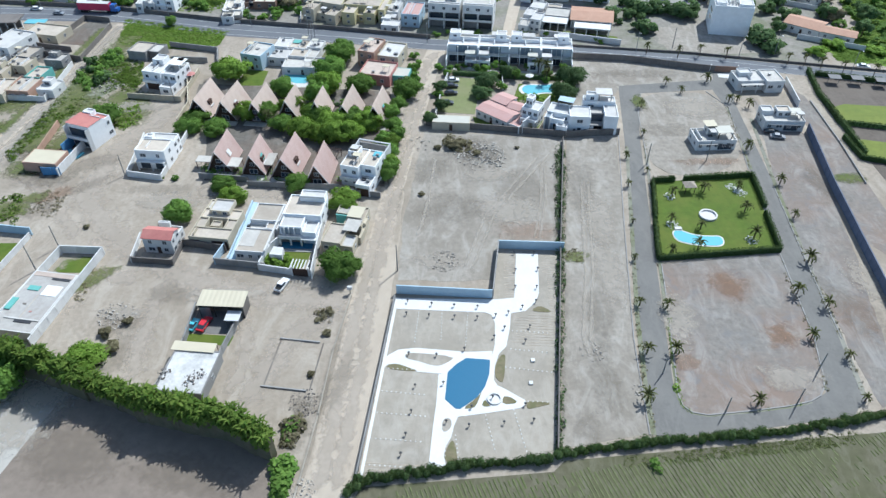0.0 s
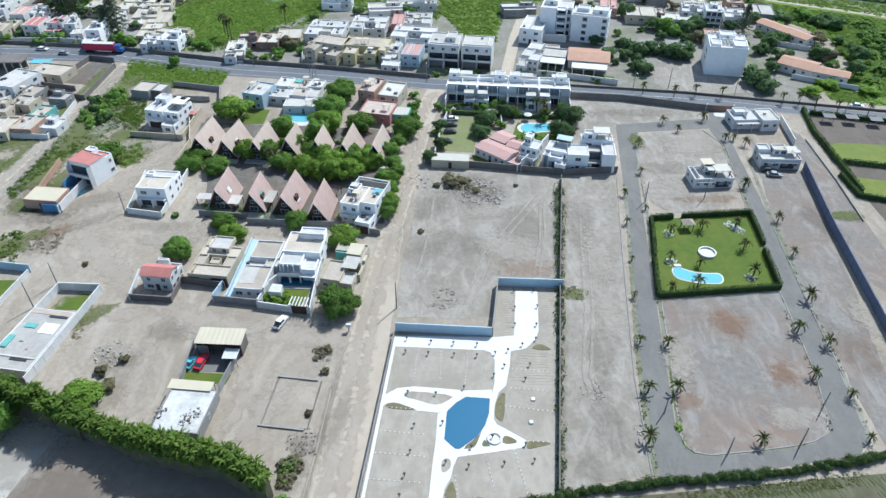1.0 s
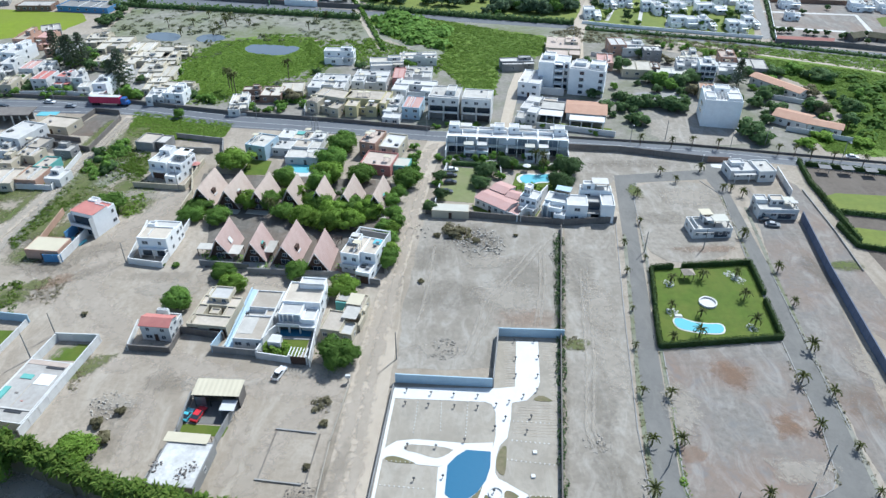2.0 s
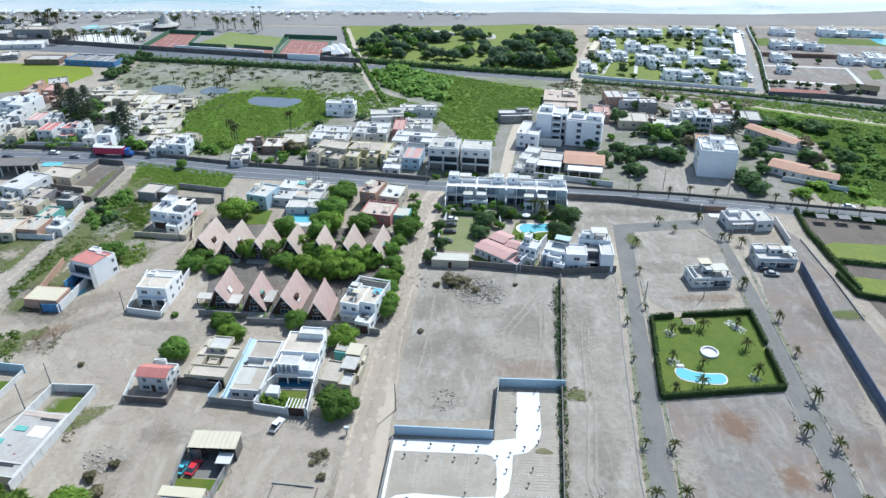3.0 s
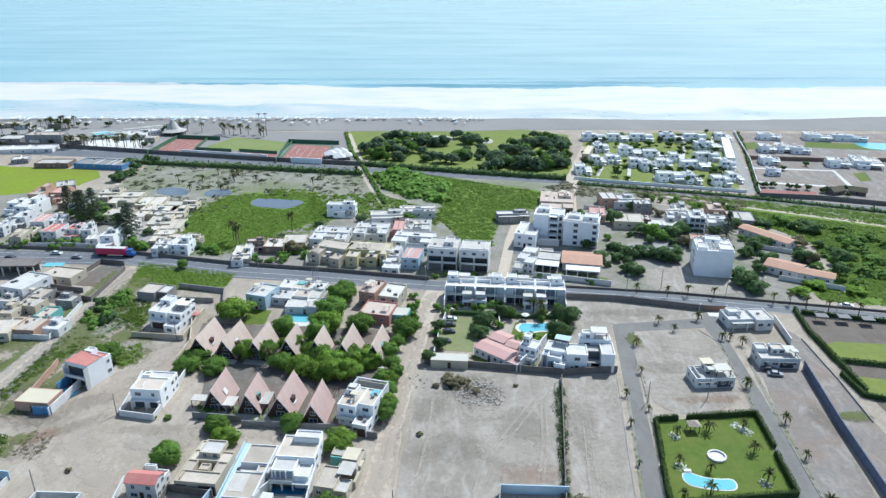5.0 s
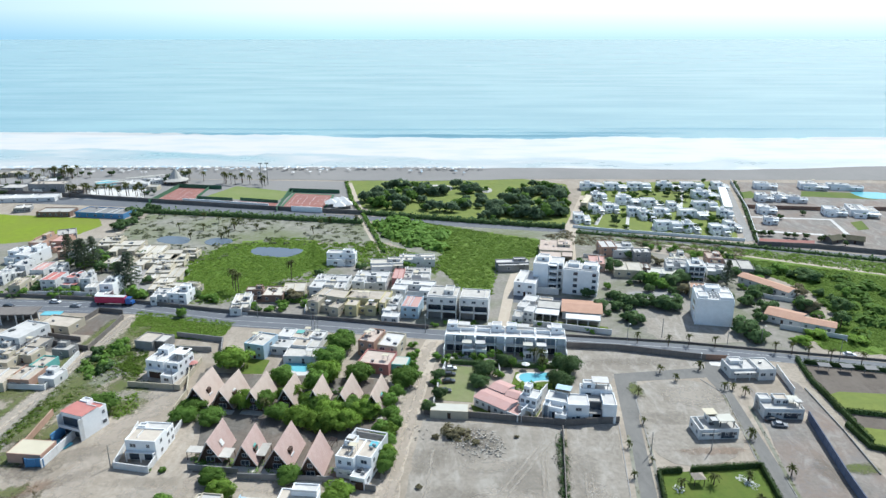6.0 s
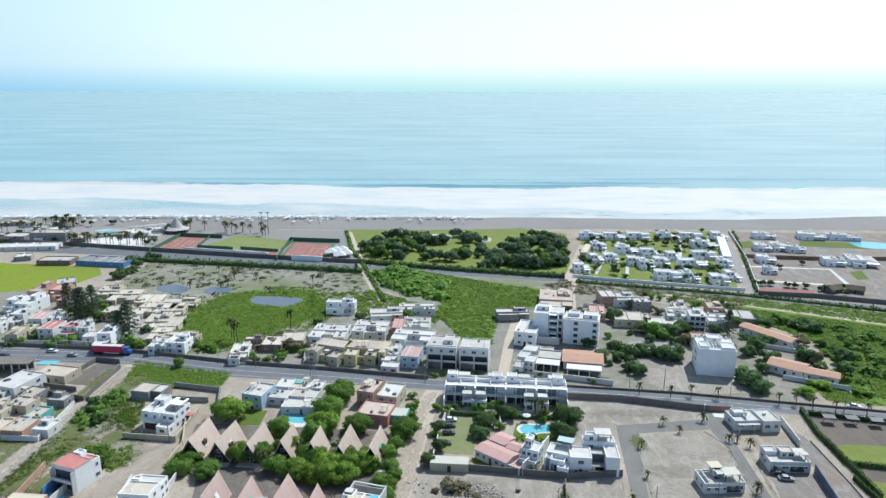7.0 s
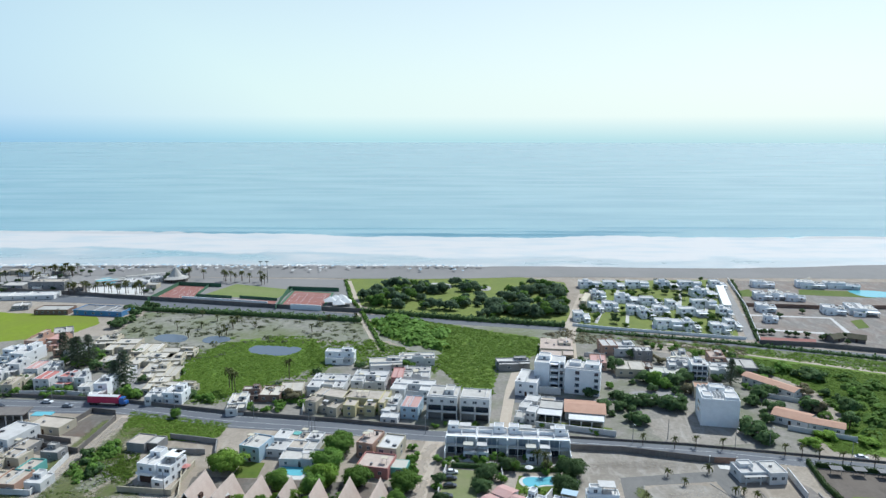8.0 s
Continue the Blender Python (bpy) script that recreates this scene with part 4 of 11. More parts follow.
def massed_house(x, y, w, d, rot, label, rows, bits=(), wall=None, roof=None, name="house", group="", seed=0, clutter=True):
    """A house of several boxes. rows: (x0, y0, x1, y1 in shares of w and d, foot, top, storeys, windows front, back, left, right, wall, roof); bits: (name, x0, y0, x1, y1 in shares, z0, z1, material)."""
    t = thing(name, x, y, rot, label, name.replace("_", " "), group)
    for k, (a, b, c, e, z0, h, storeys, bays, wm, rm) in enumerate(rows):
        block(t, (a - .5) * w + .01, (b - .5) * d + .01, (c - .5) * w - .01, (e - .5) * d - .01, z0, h, wm or wall or WHITE, rm or roof or ROOFW, bays, storeys, .35, False, False, (1.3, 1.2), seed + k)
        if clutter and (c - a) * w > 4 and (e - b) * d > 4:
            roof_clutter(t, (a - .5) * w + .5, (b - .5) * d + .5, (c - .5) * w - .5, (e - .5) * d - .5, h - .35, seed + 40 + k)
    for nm, a, b, c, e, z0, z1, mat in bits:
        part(nm, boxes(((a - .5) * w, (b - .5) * d, z0, (c - .5) * w, (e - .5) * d, z1)), mat, t)
    return t


def conifer_mesh(seed):
    """Whorls of drooping, needle-clad branches round a straight mast: unit height."""
    rng = np.random.default_rng(seed)
    quads = []
    for k in range(15):
        z = .14 + .84 * k / 15
        r = .30 * (1 - z) ** .7 + .02
        for q in range(6):
            a = q * 1.047 + k * .5 + rng.uniform(-.2, .2)
            m = 22
            f = rng.uniform(.1, 1, m)
            c = np.stack([np.cos(a) * f * r, np.sin(a) * f * r, z + .02 * f - .035 * f * f + np.zeros(m)], 1) + rng.normal(scale=.006, size=(m, 3))
            u = rng.normal(size=(m, 3))
            u /= np.linalg.norm(u, axis=1)[:, None]
            v = np.cross(u, rng.normal(size=(m, 3)))
            v /= np.linalg.norm(v, axis=1)[:, None]
            quads.append(np.stack([c - u * .024, c - v * .013, c + u * .024, c + v * .013], 1).reshape(-1, 3))
    q = np.vstack(quads)
    return cloud_mesh("crown", NEEDLES, q, np.arange(len(q)).reshape(-1, 4))


CONIFERS = []


def conifer(x, y, h):
    if not CONIFERS:
        CONIFERS.extend([conifer_mesh(1), conifer_mesh(2)])
    t = thing("conifer_tree", x, y, tree_rng.uniform(0, 360), "tall dark conifer with tiers of drooping branches", "tree")
    a = new("trunk", PALM_TRUNK)
    a.parent, a.scale = t, (.22, .22, h * .96)
    b = new("crown", tree_rng.choice(CONIFERS))
    b.parent, b.scale = t, (h * 1.15, h * 1.15, h)
    return t


def gable_house(x, y, w, d, rot, eave, ridge, wall, roof, label, name="house", over=.5, bays=(2, 2, 1, 1), along=True, group="", storeys=1):
    """A house with a pitched roof, the ridge along its width."""
    t = thing(name, x, y, rot, label, "house", group)
    block(t, -w / 2, -d / 2, w / 2, d / 2, 0, eave, wall, roof, bays, storeys, .05, True)
    for s in (-1, 1):
        bm = bmesh.new()
        v = [(-w / 2 - over, s * (d / 2 + over), eave - .05), (w / 2 + over, s * (d / 2 + over), eave - .05), (w / 2 + over, 0, ridge), (-w / 2 - over, 0, ridge)]
        q = [bm.verts.new(p) for p in v] + [bm.verts.new((p[0], p[1], p[2] + .14)) for p in v]
        for f in ((4, 5, 6, 7), (0, 1, 2, 3), (0, 1, 5, 4), (1, 2, 6, 5), (2, 3, 7, 6), (3, 0, 4, 7)):
            bm.faces.new([q[i] for i in f])
        bmesh.ops.recalc_face_normals(bm, faces=bm.faces)
        part("roof", bm, roof, t)
    for s in (-1, 1):
        bm = bmesh.new()
        a = [bm.verts.new(p) for p in ((s * (w / 2 - .02), -d / 2, eave), (s * (w / 2 - .02), d / 2, eave), (s * (w / 2 - .02), 0, ridge))]
        b = [bm.verts.new(p) for p in ((s * (w / 2 - .22), -d / 2, eave), (s * (w / 2 - .22), d / 2, eave), (s * (w / 2 - .22), 0, ridge))]
        bm.faces.new(a)
        bm.faces.new(b[::-1])
        for k in range(3):
            bm.faces.new((a[k], a[(k + 1) % 3], b[(k + 1) % 3], b[k]))
        bmesh.ops.recalc_face_normals(bm, faces=bm.faces)
        part("gable", bm, wall, t)
    return t


def a_frame(x, y, half, length, rot, ridge, tone, label, skylight=False, overhang=1.2, panel=None):
    """An A-frame cabin: two steep tiled slopes from ridge almost to the ground, dark timber gables with windows, ridge along y; the front is at -y."""
    t = thing("a_frame_cabin", x, y, rot, label, "cabin", "row of A-frame cabins")
    e = 0.7
    hl = length / 2
    for s in (-1, 1):
        bm = bmesh.new()
        nx, nz = (ridge - e), half
        k = .18 / math.hypot(nx, nz)
        v = [(s * half, -hl, e), (s * half, hl, e), (0, hl + .5, ridge), (0, -hl - overhang, ridge)]
        q = [bm.verts.new(p) for p in v] + [bm.verts.new((p[0] - s * nx * k, p[1], p[2] - nz * k)) for p in v]
        for f in ((0, 1, 2, 3), (4, 5, 6, 7), (0, 1, 5, 4), (1, 2, 6, 5), (2, 3, 7, 6), (3, 0, 4, 7)):
            bm.faces.new([q[i] for i in f])
        bmesh.ops.recalc_face_normals(bm, faces=bm.faces)
        slope = part("roof_slope", bm, tone, t)
        # tiled skin: one stepped sheet of overlapping courses
        rows = 12
        bm = bmesh.new()
        prev = None
        for r in range(rows + 1):
            f = r / rows
            for lift in ((.10, .02) if r < rows else (.02,)):
                if r == 0 and lift == .02:
                    continue
                px, pz = s * half * (1 - f), e + (ridge - e) * f
                ox, oz = s * nx * k * lift * 5, nz * k * lift * 5
                cur = [bm.verts.new((px + ox, -hl - overhang * f + .04, pz + oz)), bm.verts.new((px + ox, hl + .5 * f - .04, pz + oz))]
                if prev:
                    bm.faces.new((prev[0], prev[1], cur[1], cur[0]))
                prev = cur
        part("tiling", bm, tone, slope)
    part("ridge_cap", boxes((-.12, -hl - overhang, ridge - .02, .12, hl + .5, ridge + .1)), tone, t)
    for s, yy in ((-1, -hl + .35), (1, hl - .2)):
        bm = bmesh.new()
        hw = half * .93
        a = [bm.verts.new(p) for p in ((-hw, yy, 0), (hw, yy, 0), (hw, yy, e), (0, yy, ridge - .35), (-hw, yy, e))]
        b = [bm.verts.new((p.co.x, yy - s * .15, p.co.z)) for p in a]
        bm.faces.new(a)
        bm.faces.new(b[::-1])
        for k in range(5):
            bm.faces.new((a[k], a[(k + 1) % 5], b[(k + 1) % 5], b[k]))
        bmesh.ops.recalc_face_normals(bm, faces=bm.faces)
        g = part("gable", bm, TIMBER if s < 0 else CREAM, t, "dark timber gable" if s < 0 else "")
        if s < 0:
            window(t, pose(0, yy - .04, 1.35), min(2.4, half), 1.7)
            window(t, pose(0, yy - .04, 3.7), 1.4, 1.2)
    bm = bmesh.new()
    for s in (-1, 1):
        tube(bm, (s * half, -hl - .15, e), (0, -hl - overhang, ridge), .09, .09, 5)
    part("barge_board", bm, FRAME, t, "pale barge boards on the front edge")
    part("deck", boxes((-half, -hl - 2.2, 0, half, -hl + .3, .18)), ROOF, t)
    if skylight:
        dm = part("dormer", boxes((half * .30, -hl * .3 - 1.0, ridge * .34, half * .68, -hl * .3 + 1.0, ridge * .60)), TIMBER, t, "dark recessed roof window")
        part("dormer_sill", boxes((half * .66, -hl * .3 - 1.1, ridge * .32, half * .78, -hl * .3 + 1.1, ridge * .38)), FRAME, dm)
    if panel:
        p = part("roof_panel", boxes((-.9, -.8, 0, .9, .8, .06)), panel, t, "coloured patch on the roof slope")
        p.matrix_local = pose(half * .5 + .22, -hl * .2, e + (ridge - e) * .5 + .12, 0, math.degrees(math.atan2(ridge - e, half)), 0)
    return t


# ---- vehicles ----
def car(x, y, rot, colour, label, length=4.4, pickup=False):
    t = thing("pickup_truck" if pickup else "car", x, y, rot, label, "pickup" if pickup else "car")
    L, W = length / 2, .88
    paint = CARS[colour]
    bm = bmesh.new()
    if pickup:
        prof = [(-L, .45), (L, .45), (L, .85), (L - .9, 1.02), (L - 1.5, 1.05), (-L, 1.05)]
        roofp = [(L - 1.5, 1.05), (L - 2.0, 1.62), (L - 3.1, 1.65), (L - 3.3, 1.05)]
    else:
        prof = [(-L, .4), (L, .4), (L, .72), (L - .8, .9), (-L + .5, .98), (-L, .85)]
        roofp = [(L - 1.1, .9), (L - 1.8, 1.42), (-L + 1.2, 1.45), (-L + .35, .98)]

    def prism(bm, prof, w0, w1=None):
        w1 = w1 or w0
        top = max(z for _, z in prof)
        a = [bm.verts.new((px, -(w1 if pz == top or pz > 1.3 else w0), pz)) for px, pz in prof]
        b = [bm.verts.new((px, (w1 if pz == top or pz > 1.3 else w0), pz)) for px, pz in prof]
        bm.faces.new(a)
        bm.faces.new(b[::-1])
        for k in range(len(prof)):
            bm.faces.new((a[k], b[k], b[(k + 1) % len(prof)], a[(k + 1) % len(prof)]))
        bmesh.ops.recalc_face_normals(bm, faces=bm.faces)
    prism(bm, prof, W)
    body = part("body", bm, paint, t)
    bm = bmesh.new()
    prism(bm, roofp, W - .06, W - .2)
    part("glasshouse", bm, GLASS, t, "dark windows")
    rx0, rx1 = roofp[2][0], roofp[1][0]
    part("roof", boxes((rx0 - .05, -W + .2, roofp[1][1] - .02, rx1 + .05, W - .2, roofp[1][1] + .05)), paint, t)
    if pickup:
        part("load_bed", boxes((-L + .08, -W + .1, 1.0, L - 3.35, W - .1, 1.065)), BLACK, t)
    for sx in (-L + .8, L - .85):
        for sy in (-1, 1):
            bm = bmesh.new()
            tube(bm, (sx, sy * (W - .2), .33), (sx, sy * (W + .01), .33), .33, .33, 12)
            w = part("wheel", bm, BLACK, t)
            bm = bmesh.new()
            tube(bm, (sx, sy * (W), .33), (sx, sy * (W + .02), .33), .18, .18, 10)
            part("rim", bm, STEEL, w)
    for sy in (-1, 1):
        part("headlight", boxes((L - .08, sy * .6 - .16, .62, L + .012, sy * .6 + .16, .78)), FRAME, t)
        part("tail_light", boxes((-L - .012, sy * .68 - .1, .65, -L + .05, sy * .68 + .1, .82)), CARS["red"], t)
    return t


def lorry(x, y, rot, label):
    t = thing("articulated_lorry", x, y, rot, label, "lorry")
    part("trailer", boxes((-8.0, -1.27, 1.2, 5.2, 1.27, 4.0)), TRAILER, t, "long red box trailer")
    part("trailer_roof", boxes((-8.0, -1.27, 4.0, 5.2, 1.27, 4.05)), FRAME, t, "white trailer roof")
    for k in range(0, 16, 2):
        for s in (-1, 1):
            r = new("side_rib", shared_mesh(("side_rib",), lambda: boxes((-.04, -.02, 1.25, .04, .02, 3.95)), TRAILER))
            r.parent, r.location = t, (-7.86 + k * .84, s * 1.29, 0)
    bm = boxes((5.6, -1.22, .9, 7.6, 1.22, 3.5), (7.6, -1.1, .9, 8.6, 1.1, 2.1))
    part("cab", bm, CARS["blue"], t, "blue cab")
    part("windscreen", boxes((7.58, -1.1, 2.3, 7.64, 1.1, 3.2)), GLASS, t)
    part("chassis", boxes((-7.8, -.5, .8, 8.3, .5, 1.15)), DARKMETAL, t)
    for sx in (-6.8, -5.6, -4.4, 4.2, 5.4, 7.9):
        for sy in (-1, 1):
            bm = bmesh.new()
            tube(bm, (sx, sy * .85, .52), (sx, sy * 1.22, .52), .52, .52, 12)
            part("wheel", bm, BLACK, t)
    return t


# ---- street furniture ----
def utility_pole(x, y, h, label="grey concrete utility pole with a short crossarm", arm=True, group="utility poles", rot=0):
    t = thing("utility_pole", x, y, rot, label, "pole", group)
    bm = bmesh.new()
    tube(bm, (0, 0, 0), (0, 0, h), .17, .10, 8)
    part("shaft", bm, POLEM, t)
    if arm:
        part("crossarm", boxes((-.9, -.06, h - .7, .9, .06, h - .58)), POLEM, t)
        bm = bmesh.new()
        for s in (-.8, 0, .8):
            tube(bm, (s, 0, h - .58), (s, 0, h - .35), .05, .04, 6)
        part("insulator", bm, FRAME, t)
    return t


def street_lamp(x, y, rot, h=8.0, label="tall grey street lamp with a single arm", group="highway lamps"):
    t = thing("street_lamp", x, y, rot, label, "street lamp", group)
    bm = bmesh.new()
    tube(bm, (0, 0, 0), (0, 0, h), .14, .08, 8)
    part("pole", bm, STEEL, t)
    bm = bmesh.new()
    tube(bm, (0, 0, h - .1), (0, -1.8, h + .4), .06, .05, 6)
    a = part("arm", bm, STEEL, t)
    part("lamp_head", boxes((-.15, -2.4, h + .34, .15, -1.7, h + .48)), FRAME, a)
    return t


def garden_lamp(x, y, group="garden lamps in the plots"):
    """A knee-high dark bollard lamp with a round cap."""
    t = thing("garden_lamp", x, y, 0, "small dark bollard lamp with a round cap", "garden lamp", group)
    t2 = new("post", shared_mesh(("post",), lambda: boxes((-.06, -.06, 0, .06, .06, .9)), DARKMETAL))
    t2.parent = t

    def cap():
        bm = bmesh.new()
        tube(bm, (0, 0, .9), (0, 0, 1.05), .3, .1, 8)
        return bm
    c = new("cap", shared_mesh(("cap",), cap, DARKMETAL))
    c.parent = t
    return t


def stones(name, pts, step, size, mat, label, category="edging", seed=3, parent=None, limit=400):
    """A row of separate stones along a line."""
    root = thing(name, pts[0][0], pts[0][1], 0, label, category, "", "structure")
    rng = random.Random(seed)
    me = shared_mesh(("stone", size), lambda: boxes((-size / 2, -size / 2, 0, size / 2, size / 2, size * .7)), mat)
    n = 0
    for (ax, ay), (bx, by) in zip(pts, pts[1:]):
        L = math.hypot(bx - ax, by - ay)
        for k in range(int(L / step)):
            f = k * step / L
            o = new("stone", me)
            o.parent = root
            o.matrix_local = pose(ax + (bx - ax) * f - pts[0][0], ay + (by - ay) * f - pts[0][1], 0, 0, 0, rng.uniform(0, 90))
            n += 1
    return root


def ring_wall(bm, r0, r1, h, n):
    """A low round wall of n sides as one closed shell."""
    rows = [[bm.verts.new((r * math.cos(k * 2 * math.pi / n), r * math.sin(k * 2 * math.pi / n), z)) for k in range(n)] for r, z in ((r0, 0), (r0, h), (r1, h), (r1, 0))]
    for a in range(4):
        for k in range(n):
            bm.faces.new((rows[a][k], rows[a][(k + 1) % n], rows[(a + 1) % 4][(k + 1) % n], rows[(a + 1) % 4][k]))


def heap(name, x, y, r, count, size, mat, label, seed=1, flat=.3):
    """Loose rubble of no countable number: broken, angular lumps in a low heap."""
    rng = random.Random(seed)
    verts, faces = [], []
    for _ in range(count):
        a, d = rng.uniform(0, 6.28), r * math.sqrt(rng.random())
        cx, cy = d * math.cos(a), d * math.sin(a)
        cz = max(0, (1 - d / r)) * r * flat * rng.random()
        s = size * rng.choice((.2, .25, .3, .4, .5, .9))
        i = len(verts)
        for sx, sy, sz in ((-1, -1, 0), (1, -1, 0), (1, 1, 0), (-1, 1, 0), (-.7, -.6, 1), (.8, -.7, 1), (.6, .7, 1), (-.8, .6, 1)):
            verts.append((cx + s * sx * rng.uniform(.6, 1.2), cy + s * sy * rng.uniform(.6, 1.2), cz + s * sz * rng.uniform(.5, 1)))
        faces += [(i + 4, i + 5, i + 6, i + 7), (i, i + 1, i + 5, i + 4), (i + 1, i + 2, i + 6, i + 5), (i + 2, i + 3, i + 7, i + 6), (i + 3, i, i + 4, i + 7)]
    ob = mesh_ob(name, verts, faces, mat)
    ob.location = (x, y, 0)
    return tagged(ob, label, "rubble", "", "stuff")


def crop_rows(poly, angle, spacing):
    """Low ridges of young plants, in straight rows with gaps."""
    rng = random.Random(12)
    verts, faces = [], []
    ux, uy = math.cos(radians(angle)), math.sin(radians(angle))
    cx, cy = sum(p[0] for p in poly) / len(poly), sum(p[1] for p in poly) / len(poly)
    for k in range(-170, 170):
        for j in range(-80, 80):
            x, y = cx - uy * k * spacing + ux * j * 1.2, cy + ux * k * spacing + uy * j * 1.2
            if not inside(x, y, poly) or noise.noise((x * .06, y * .06, 2.0)) > rng.uniform(.05, .6):
                continue
            w, h = rng.uniform(.14, .24), rng.uniform(.05, .13)
            L = rng.uniform(.5, .68)
            i = len(verts)
            for a in (-1, 1):
                for o, z in ((-w, 0), (0, h), (w, 0)):
                    verts.append((x + ux * a * L - uy * o + rng.uniform(-.08, .08), y + uy * a * L + ux * o, z + .025))
            faces += [(i, i + 3, i + 4, i + 1), (i + 1, i + 4, i + 5, i + 2)]
    tagged(mesh_ob("crop_rows", verts, faces, CROPLEAF), "straight rows of young green crop plants", "crop", "", "stuff")


def banana_leaves(pts, base, width, step, label):
    """Long arching banana leaves standing out of the top and sides of a tall hedge."""
    rng = random.Random(8)
    verts, faces = [], []
    for (ax, ay), (bx, by) in zip(pts, pts[1:]):
        L = math.hypot(bx - ax, by - ay)
        ux, uy = (bx - ax) / L, (by - ay) / L
        for k in range(int(L / step)):
            s, o = rng.uniform(0, L), rng.uniform(-width / 2, width / 2)
            px, py, pz = ax + ux * s - uy * o, ay + uy * s + ux * o, base * rng.uniform(.72, 1.02)
            a0 = rng.uniform(0, 6.28)
            for q in range(9):
                a, length, rise = a0 + q * .9 + rng.uniform(-.2, .2), rng.uniform(1.1, 2.1), rng.uniform(.6, 1.5)
                ca, sa = math.cos(a), math.sin(a)
                i = len(verts)
                for t in (0, .3, .65, 1.0):
                    r, z = length * t, rise * 1.6 * t - 1.5 * t * t * rng.uniform(.8, 1.1)
                    w = .17 * math.sin(math.pi * min(.97, .12 + .8 * t))
                    for sd in (-1, 1):
                        verts.append((px + ca * r - sa * w * sd, py + sa * r + ca * w * sd, pz + z))
                faces += [(i, i + 1, i + 3, i + 2), (i + 2, i + 3, i + 5, i + 4), (i + 4, i + 5, i + 7, i + 6)]
    tagged(mesh_ob("banana_leaves", verts, faces, BANANA), label, "hedge", "", "stuff")


def terraced_villa(x, y, rot, w, k):
    """One villa of the row: white main block with a glazed front, a projecting bay with terrace and awning, a roof hut and party walls."""
    t = thing("terraced_villa", x, y, rot, "white terraced villa with glazed front and terraces", "house", "row of terraced villas")
    d, h = 8.0, 6.9
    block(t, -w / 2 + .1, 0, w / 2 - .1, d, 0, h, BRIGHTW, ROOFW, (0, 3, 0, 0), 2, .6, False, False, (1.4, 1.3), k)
    part("slab_edge", boxes((-w / 2 + .1, -1.6, 3.3, w / 2 - .1, -.01, 3.5)), BRIGHTW, t)
    part("slab_edge", boxes((-w / 2 + .1, -1.0, 6.7, w / 2 - .1, -.01, 6.95)), BRIGHTW, t)
    for z0, z1 in ((.2, 3.1), (3.6, 6.5)):
        for q in ((0, 1, 2) if (z0 < 1) == (k % 2 == 0) else (1, 2)):
            a = -w / 2 + .6 + q * (w - 1.2) / 4
            g = part("glazing", boxes((a + .06, -.06, z0, a + (w - 1.2) / 4 - .06, -.02, z1)), GLASS if z0 < 1 else VEILED, t)
            part("glazing_frame", boxes((a - .04, -.1, z0, a + .06, -.01, z1)), FRAME, g)
    bx = -w / 2 + .4 if k % 2 else w / 2 - 4.4
    block(t, bx, -5.4, bx + 3.9, -1.7, 0, 3.4, BRIGHTW, ROOFW, (1, 0, 1, 1), 1, .5, False, False, (2.0, 1.8), k)
    part("awning", boxes((bx - .1, -4.8, 5.4, bx + 3.4, -1.7, 5.52)), (SHEET, ROOFW)[k % 2], t, "pale terrace awning")
    for px in (bx, bx + 3.2):
        part("awning_post", boxes((px, -4.75, 2.9, px + .08, -4.67, 5.4)), STEEL, t)
    block(t, -w / 2 + (.5 if k % 2 == 0 else w * .55), 4.2, -w / 2 + (.5 if k % 2 == 0 else w * .55) + 3.6, 7.8, h - .6, h + 2.0, BRIGHTW, ROOFW, (1, 0, 0, 0), 1, .2, False, False, (.9, 1.2), k)
    part("roof_divider", boxes((-.1, .4, h - .6, .1, 4.1, h + .5)), BRIGHTW, t)
    part("roof_terrace_wall", boxes((-w / 2 + .4, 4.0, h - .6, w / 2 - .4, 4.15, h + .6)), BRIGHTW, t)
    for q in range(4):
        px = -w / 2 + q * (w - .25) / 3
        part("upper_fin", boxes((px, -1.9 if q % 3 else -2.6, 0 if q % 3 else 3.5, px + .25, -.11, h - (.4 if q % 3 else 0))), BRIGHTW, t)
    part("balustrade", boxes((-w / 2 + .3, -1.6, 3.5, w / 2 - .3, -1.5, 4.4)), ROOFW, t, "pale balcony balustrade")
    part("roof_hut_canopy", boxes((-w * .1, 4.4, h + 1.5, w * .3, 7.4, h + 1.62)), ROOFW, t)
    for s in (-1, 1):
        part("party_wall", boxes((s * (w / 2 - .04) - .12, -6.6, 0, s * (w / 2 - .04) + .12, -.01, 3.9)), BRIGHTW, t)
    part("garden_floor", boxes((-w / 2 + .2, -6.4, 0, w / 2 - .2, -5.5, .12)), TILE, t)
    return t


stuff_trees = {}


def tree_in_grove(grove, x, y, r, h, kind):
    """A far tree that joins others of its grove in one object."""
    rng = tree_rng
    crown_h = 1.16
    cz = min(r * 0.85, (h * 0.78) / crown_h)
    base = max(0.0, h - cz * crown_h * 1.25)
    m = pose(x, y, 0, 0, 0, rng.uniform(0, 360))
    rows = stuff_trees.setdefault(grove, [])
    rows.append((rng.choice(CROWNS[kind]), m @ Matrix.Translation((0, 0, base - cz * .1)) @ Matrix.Diagonal((r * 1.06, r * rng.uniform(.95, 1.15), cz * 1.15, 1))))
    rows.append((rng.choice(TRUNKS), m @ Matrix.Diagonal((r * .8, r * .8, max(.6, base + cz * .5) / 1.2, 1))))


